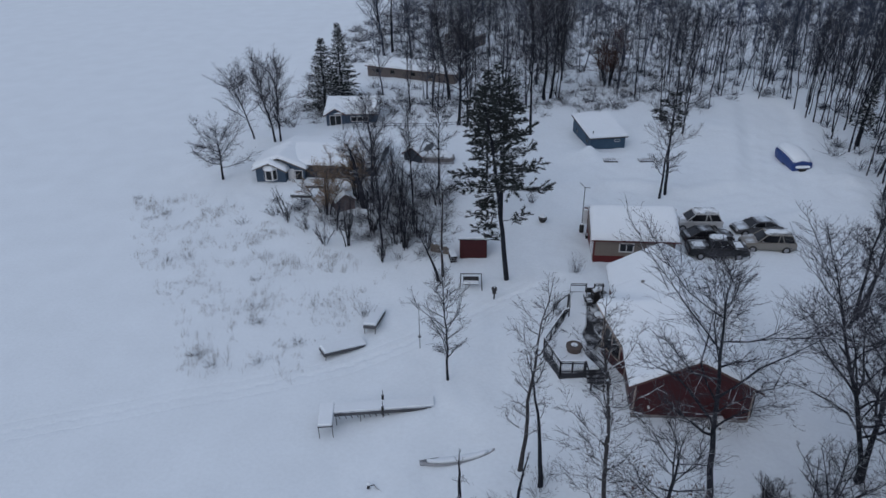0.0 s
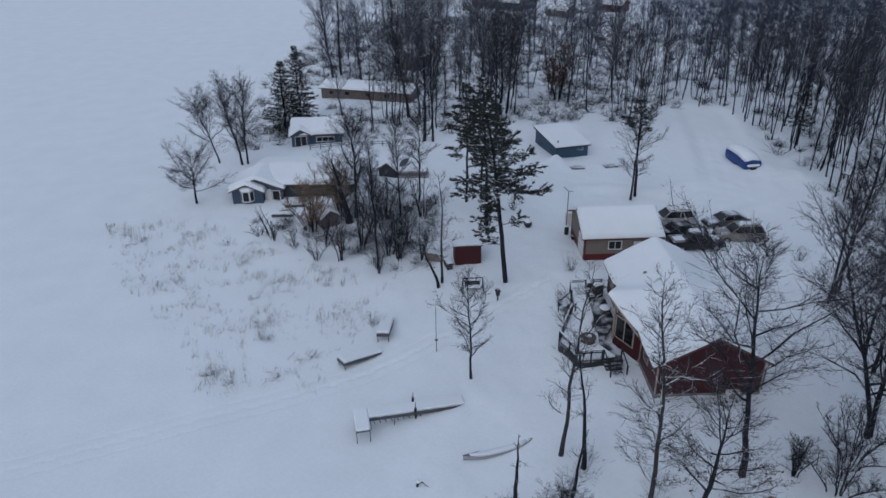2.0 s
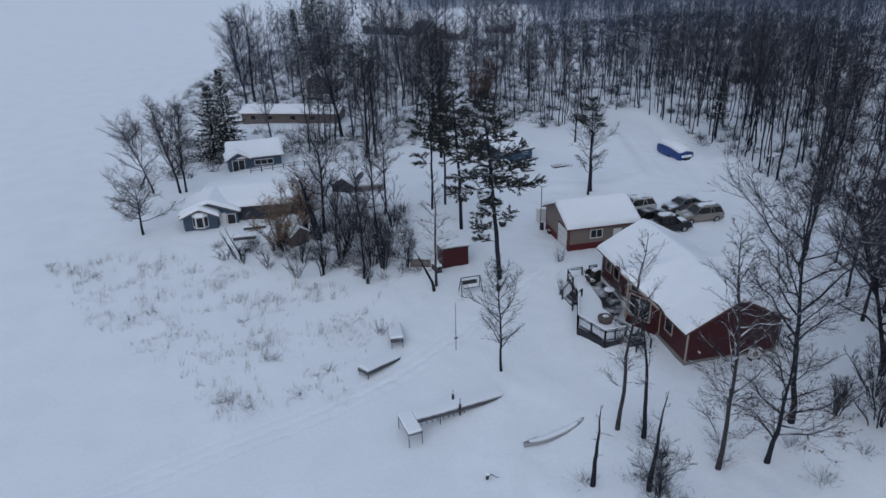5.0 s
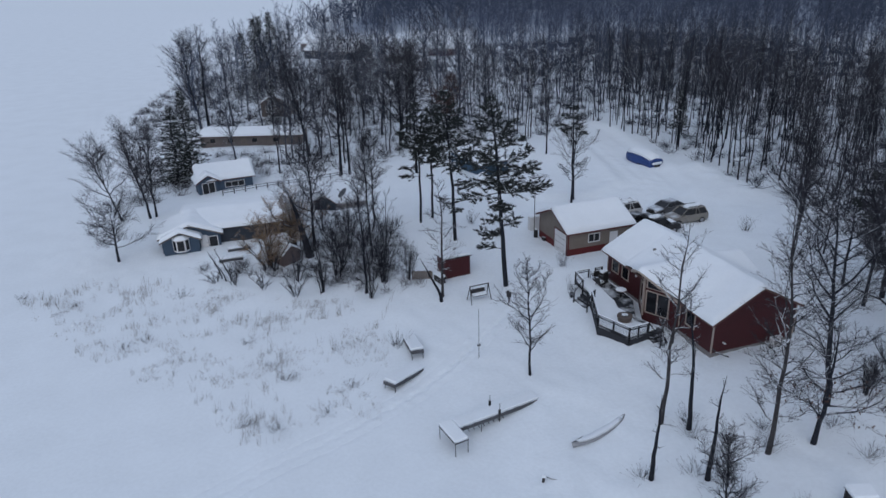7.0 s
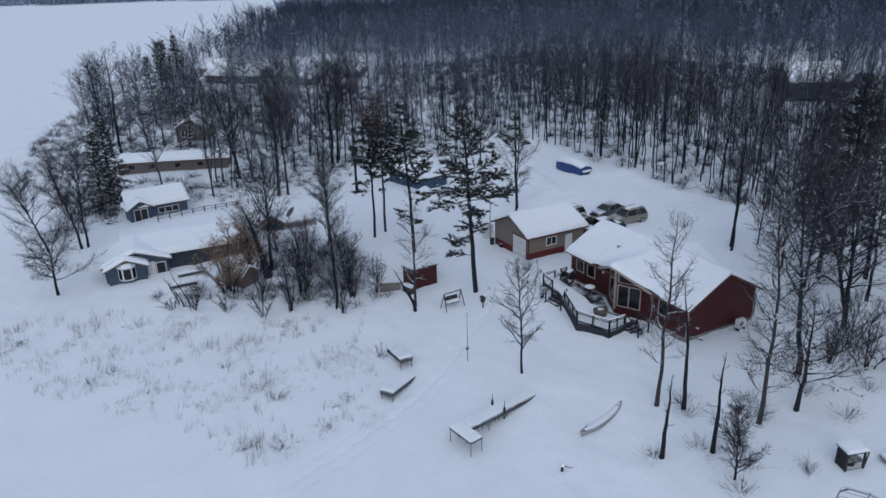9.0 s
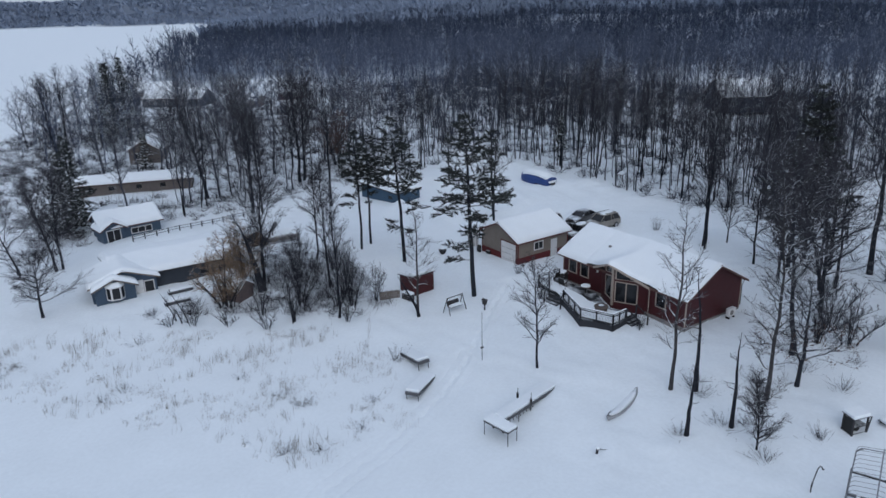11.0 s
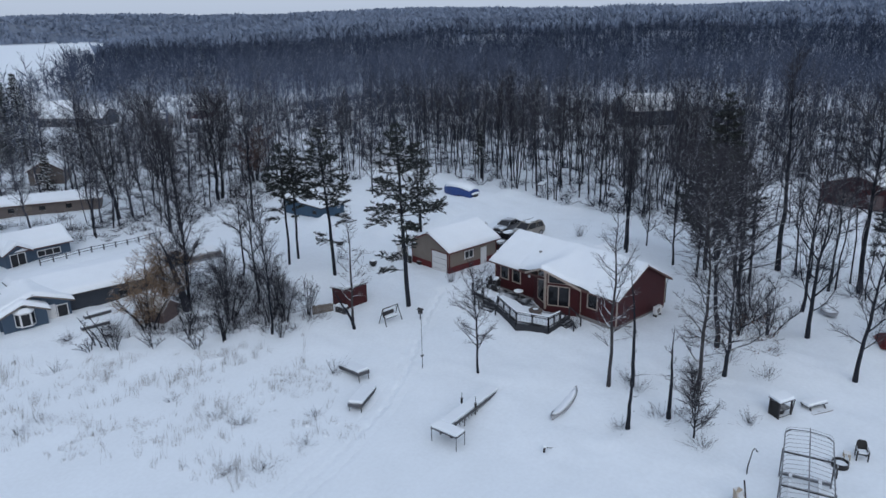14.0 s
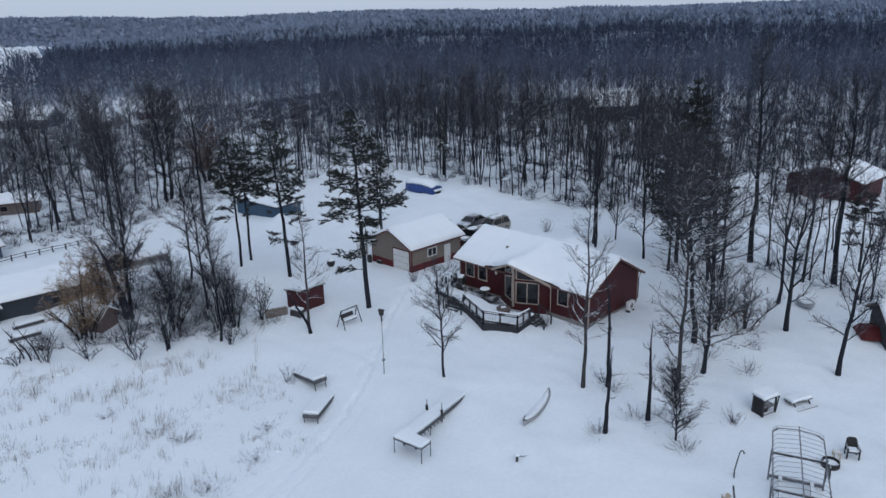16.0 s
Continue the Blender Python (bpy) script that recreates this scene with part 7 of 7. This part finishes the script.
# ---- the woods ----
YARD = [(-8, 10), (22, 5), (31, 21), (35, 29), (42, 36), (45, 44), (46, 51), (44.5, 60), (46.5, 70), (48, 88), (50, 101), (44, 104), (36, 98), (14, 101), (4, 101), (-20, 96), (-40, 95), (-40, 60), (-10, 40)]
CLEARING = [(72, 78), (84, 58), (110, 50), (150, 66), (160, 100), (130, 116), (96, 104)]
OPEN_WOODS = [(10, 96), (44, 60), (58, 52), (84, 78), (74, 118), (66, 150), (40, 155), (20, 130)]
GLADE = [(33, 16), (60, 14), (84, 16), (88, 36), (72, 46), (52, 42), (40, 35)]
COTTAGES = [(-60, 60), (14, 98), (30, 100), (44, 128), (62, 170), (98, 240), (108, 275), (30, 285), (-60, 250)]
HOUSES = [(-13, 123, 9), (-6, 121, 9), (0, 118, 8), (4, 143, 7), (52, 200, 8), (39, 226, 17), (42, 246, 14), (68, 206, 9), (29, 208, 11), (46, 188, 8), (60, 196, 7), (126, 91, 19), (74, 29, 11), (62, 31, 8), (25.5, 14, 5), (20, 88, 8), (-13, 99, 7), (-14, 83, 10)]
wr = np.random.RandomState(9)
# how much painted woods shade the ground takes, growing with distance
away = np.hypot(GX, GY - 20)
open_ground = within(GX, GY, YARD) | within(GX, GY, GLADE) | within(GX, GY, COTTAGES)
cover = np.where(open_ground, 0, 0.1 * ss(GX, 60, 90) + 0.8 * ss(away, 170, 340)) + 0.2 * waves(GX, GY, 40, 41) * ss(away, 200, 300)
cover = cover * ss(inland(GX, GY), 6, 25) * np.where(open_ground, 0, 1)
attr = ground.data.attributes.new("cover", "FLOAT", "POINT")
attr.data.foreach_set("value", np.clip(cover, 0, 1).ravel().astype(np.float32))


def spots(n, x0, x1, y0, y1):
    x, y = wr.uniform(x0, x1, n), wr.uniform(y0, y1, n)
    d = inland(x, y)
    ok = (d > 2.0) & ~((x < 12) & (d < 9)) & ~within(x, y, YARD) & ~(within(x, y, GLADE) & (wr.rand(n) > 0.12)) & (along(x, y, DRIVE) > 3.5)
    ok &= ~(within(x, y, COTTAGES) & (wr.rand(n) > 0.33))
    ok &= ~(within(x, y, CLEARING) & (wr.rand(n) > 0.85))
    ok &= ~(within(x, y, OPEN_WOODS) & (wr.rand(n) > 0.8))
    for hx, hy, hr in HOUSES:
        ok &= np.hypot(x - hx, y - hy) > hr
    return x[ok], y[ok]


def tree_kit(count, seed, **kw):
    out = []
    for i in range(count):
        w, f = bare_tree(seed + i, 1.0 * kw.get("h", 16) * (0.9 + 0.1 * (i % 3)), **{k: v for k, v in kw.items() if k != "h"}, lean=((i % 3 - 1) * 0.8, (i % 2) * 0.6 - 0.3))
        out.append((w, f))
    return out


# the nearest woods: single trees
protos = []
for i, (w, f) in enumerate(tree_kit(9, 500, h=15.0, spread=0.2, first=0.34, limbs=16, subs=6, twigs=4, up=56, r0=0.080, k=5, twig=0.015, nseg=4)):
    protos.append(plant("woodland_tree", pose(0, 0, -400), w, f, BARK, TWIG, "tall slender bare tree at the edge of the woods", group="woods around the yard"))
nx_, ny_ = spots(2350, -32, 110, 14, 128)
edge_d = np.hypot(nx_ - 22, ny_ - 65)
order = np.argsort(edge_d)[:190]
pick = set(order.tolist())
for c, i in enumerate(order):
    x, y = float(nx_[i]), float(ny_[i])
    s = wr.uniform(0.75, 1.12)
    m = pose(x, y, z_at(x, y), wr.uniform(-5, 5), wr.uniform(-5, 5), wr.uniform(0, 360)) @ Matrix.Scale(s, 4)
    if c < len(protos):
        protos[c].matrix_world = m
    else:
        o = copy_thing(protos[c % len(protos)], m)
        o.scale = (s, s, s)


# broad old trees between the cottages
broad = []
for i in range(4):
    w, f = bare_tree(560 + i, 12.5, spread=0.36, first=0.2, limbs=22, subs=7, twigs=5, up=42, r0=0.17, k=6, twig=0.015, nseg=4)
    broad.append(plant("bare_tree", pose(0, 0, -400), w, f, HAZY_SNOWY_BARK, HAZY_SNOWY_BARK, "broad bare tree standing among the cottages", group="trees among the cottages"))
bx_, by_ = spots(640, -28, 60, 100, 215)
keep_b = within(bx_, by_, COTTAGES)
bx_, by_ = bx_[keep_b][:72], by_[keep_b][:72]
for c in range(len(bx_)):
    x, y, s = float(bx_[c]), float(by_[c]), wr.uniform(0.7, 1.2)
    m = pose(x, y, z_at(x, y), wr.uniform(-4, 4), wr.uniform(-4, 4), wr.uniform(0, 360)) @ Matrix.Scale(s, 4)
    if c < 4:
        broad[c].matrix_world = m
    else:
        copy_thing(broad[c % 4], m).scale = (s, s, s)


def forest(name, kit, x, y, smin, smax, mat, label):
    """Many trees joined into one mesh."""
    vs, fs, n = [], [], 0
    z = ground_z(x, y)
    arrays = []
    for w, f in kit:
        arrays.append((np.concatenate([w[0], f[0]]), np.concatenate([w[1], f[1] + len(w[0])])))
    for i in range(len(x)):
        v, f = arrays[i % len(arrays)]
        a, s = wr.uniform(0, 6.28), wr.uniform(smin, smax)
        c, q = math.cos(a) * s, math.sin(a) * s
        lx, ly = wr.normal(0, 0.06, 2)
        zz = v[:, 2] * s
        vs.append(np.stack([v[:, 0] * c - v[:, 1] * q + x[i] + lx * zz, v[:, 0] * q + v[:, 1] * c + y[i] + ly * zz, zz + z[i]], 1))
        fs.append(f + n)
        n += len(v)
    tagged(new(name, array_mesh(name, np.concatenate(vs), np.concatenate(fs), mat)), label, "woods", kind="stuff")


rest = np.array([i for i in range(len(nx_)) if i not in pick])
kit_mid = tree_kit(7, 600, h=15.0, spread=0.22, first=0.34, limbs=14, subs=6, twigs=4, up=52, r0=0.08, k=3, twig=0.016, cheap=True)
by_cottages = within(nx_[rest], ny_[rest], COTTAGES)
forest("near_woods", kit_mid, nx_[rest[~by_cottages]], ny_[rest[~by_cottages]], 0.5, 1.15, WOODS, "dense bare winter woods around the yard")
forest("cottage_woods", kit_mid, nx_[rest[by_cottages]], ny_[rest[by_cottages]], 0.5, 1.15, HAZY_SNOWY_BARK, "bare snow-dusted trees among the cottages, haze in their bark")
mx_, my_ = spots(2700, -30, 230, 10, 290)
far_enough = ~((mx_ < 110) & (my_ < 128))
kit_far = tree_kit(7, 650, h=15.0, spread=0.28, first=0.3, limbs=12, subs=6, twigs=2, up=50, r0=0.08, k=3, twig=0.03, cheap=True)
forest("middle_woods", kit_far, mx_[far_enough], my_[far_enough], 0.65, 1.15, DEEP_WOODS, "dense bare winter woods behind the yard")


def brush(name, n, x0, x1, y0, y1, label, k=22, r=0.028, poly=None, tall=3.6):
    """Knee- to man-high bare shrubs under the trees."""
    if poly:
        x, y = wr.uniform(x0, x1, n), wr.uniform(y0, y1, n)
        inside = within(x, y, poly) & (inland(x, y) > 1.5)
        for hx, hy, hr in HOUSES:
            inside &= np.hypot(x - hx, y - hy) > hr * 0.7
        x, y = x[inside], y[inside]
    else:
        x, y = spots(n, x0, x1, y0, y1)
    z = ground_z(x, y)
    c = np.stack([x, y, z - 0.05], 1).repeat(k, 0)
    size = wr.uniform(tall * 0.28, tall, len(x)).repeat(k)
    d = unit(wr.normal(0, 1, (len(size), 3)) * [0.7, 0.7, 0.35] + [0, 0, 0.75])
    start = wr.uniform(0, 0.45, len(size))[:, None]
    mid = c + d * size[:, None] * start * 0.6 + np.concatenate([wr.normal(0, 0.25, (len(size), 2)), np.zeros((len(size), 1))], 1)
    tip = mid + unit(d + wr.normal(0, 0.35, d.shape)) * size[:, None] * wr.uniform(0.4, 1.0, (len(size), 1))
    tip[:, 2] = np.maximum(tip[:, 2], mid[:, 2] + 0.1)
    v, f = blades(mid, tip, np.full(len(size), r * 1.4))
    tagged(new(name, array_mesh(name, v, f, WOODS if r > 0.018 else TWIG)), label, "brush", kind="stuff")


brush("woodland_brush", 5600, -30, 170, 14, 220, "bare grey-brown brush under the winter trees", 40, 0.02)
BANK = [(-1.5, 59), (-4, 57.5), (-8, 58.5), (-12, 60.5), (-17, 66), (-23, 71.5), (-20, 74), (-14, 72), (-12, 75), (-4, 78), (1, 75), (0, 66)]
brush("bank_brush", 430, -25, 2, 57, 79, "fine bare brush and saplings along the bank", 50, 0.010, BANK, 2.6)


brush("garden_brush", 2700, -28, 60, 98, 210, "thin bare shrubs between the cottages", 30, 0.016, COTTAGES, 2.6)


def canopy(name, n, r0, r1, mat, label, size, h, k=8):
    """Far woods: many crowns of upright shoots on the hills."""
    dist = wr.uniform(r0 ** 1.3, r1 ** 1.3, n) ** (1 / 1.3)
    ang = wr.uniform(-0.55, 1.75, n)
    x, y = dist * np.sin(ang), 20 + dist * np.cos(ang)
    d = inland(x, y)
    ok = (d > 5) & ~((x < 230) & (x > -30) & (y < 290) & (y > 10))
    ok &= ~(within(x, y, COTTAGES))
    x, y, dist = x[ok], y[ok], dist[ok]
    z = ground_z(x, y)
    sc = size * (0.6 + 0.8 * dist / r1)
    c = np.stack([x, y, z], 1).repeat(k, 0)
    s = sc.repeat(k)
    hh = h * wr.uniform(0.7, 1.15, len(x)).repeat(k)
    o = wr.normal(0, 1, (len(s), 2))
    base = c + np.stack([o[:, 0] * s * 0.35, o[:, 1] * s * 0.35, hh * wr.uniform(0.0, 0.45, len(s))], 1)
    tip = c + np.stack([o[:, 0] * s * 0.75, o[:, 1] * s * 0.75, hh * wr.uniform(0.7, 1.05, len(s))], 1)
    v, f = blades(base, tip, s * 0.42)
    tagged(new(name, array_mesh(name, v, f, mat)), label, "woods", kind="stuff")


def far_trees(name, n, r0, r1, mat, label, kind="bare", h=15.0, k=16):
    """Woods farther off: each tree a trunk with rising branches, or a narrow dark cone of boughs."""
    dist = wr.uniform(r0 ** 1.5, r1 ** 1.5, n) ** (1 / 1.5)
    ang = wr.uniform(-0.5, 1.7, n)
    x, y = dist * np.sin(ang), 20 + dist * np.cos(ang)
    ok = (inland(x, y) > 4) & ~((x < 225) & (x > -30) & (y < 285) & (y > 10)) & ~within(x, y, COTTAGES)
    x, y, dist = x[ok], y[ok], dist[ok]
    m = len(x)
    hh = h * wr.uniform(0.55, 1.2, m) * (1 + 0.25 * waves(x, y, 70, 71))
    foot = np.stack([x, y, ground_z(x, y) - 0.3], 1)
    grow = (0.7 + dist / r1 * 1.1)
    H = hh.repeat(k)
    s = wr.uniform(0.18, 0.95, m * k) if kind == "bare" else np.tile(np.linspace(0.1, 0.95, k), m)
    az = wr.uniform(0, 6.28, m * k)
    wide = H * (0.30 * np.sin(np.pi * np.clip(s * 0.8 + 0.15, 0, 1)) if kind == "bare" else 0.2 * (1.02 - s)) * wr.uniform(0.6, 1.2, m * k)
    lift = H * (wr.uniform(0.12, 0.3, m * k) if kind == "bare" else -0.03)
    base = foot.repeat(k, 0) + np.stack([np.zeros(m * k), np.zeros(m * k), H * s * 0.85], 1)
    tip = base + np.stack([np.cos(az) * wide, np.sin(az) * wide, lift], 1)
    thin = (0.14 if kind == "bare" else 0.5) * grow.repeat(k)
    top = foot + np.stack([wr.normal(0, 0.5, m), wr.normal(0, 0.5, m), hh], 1)
    fork = base + (tip - base) * wr.uniform(0.3, 0.8, (m * k, 1))
    out = fork + unit(tip - base + wr.normal(0, 0.6, base.shape) * wide[:, None] * (kind == "bare")) * wide[:, None] * 0.8
    mesh = Mesh3()
    mesh.add(blades(np.concatenate([base, fork]), np.concatenate([tip, out]), np.concatenate([thin, thin * 0.8])))
    mesh.add(spikes(foot, top, 0.13 * grow))
    v, f = mesh.arrays()
    tagged(new(name, array_mesh(name, v, f, mat)), label, "woods", kind="stuff")


far_trees("far_woods", 16000, 190, 1200, HAZED_FAR, "snow-dusted far woods on rising ground, haze in their blue-grey")
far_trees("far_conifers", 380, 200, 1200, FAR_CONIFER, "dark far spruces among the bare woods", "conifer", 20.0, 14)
canopy("distant_woods", 30000, 850, 3900, DISTANT, "distant woods on the hills across the lake, haze in their pale colour", 12.5, 16, 5)
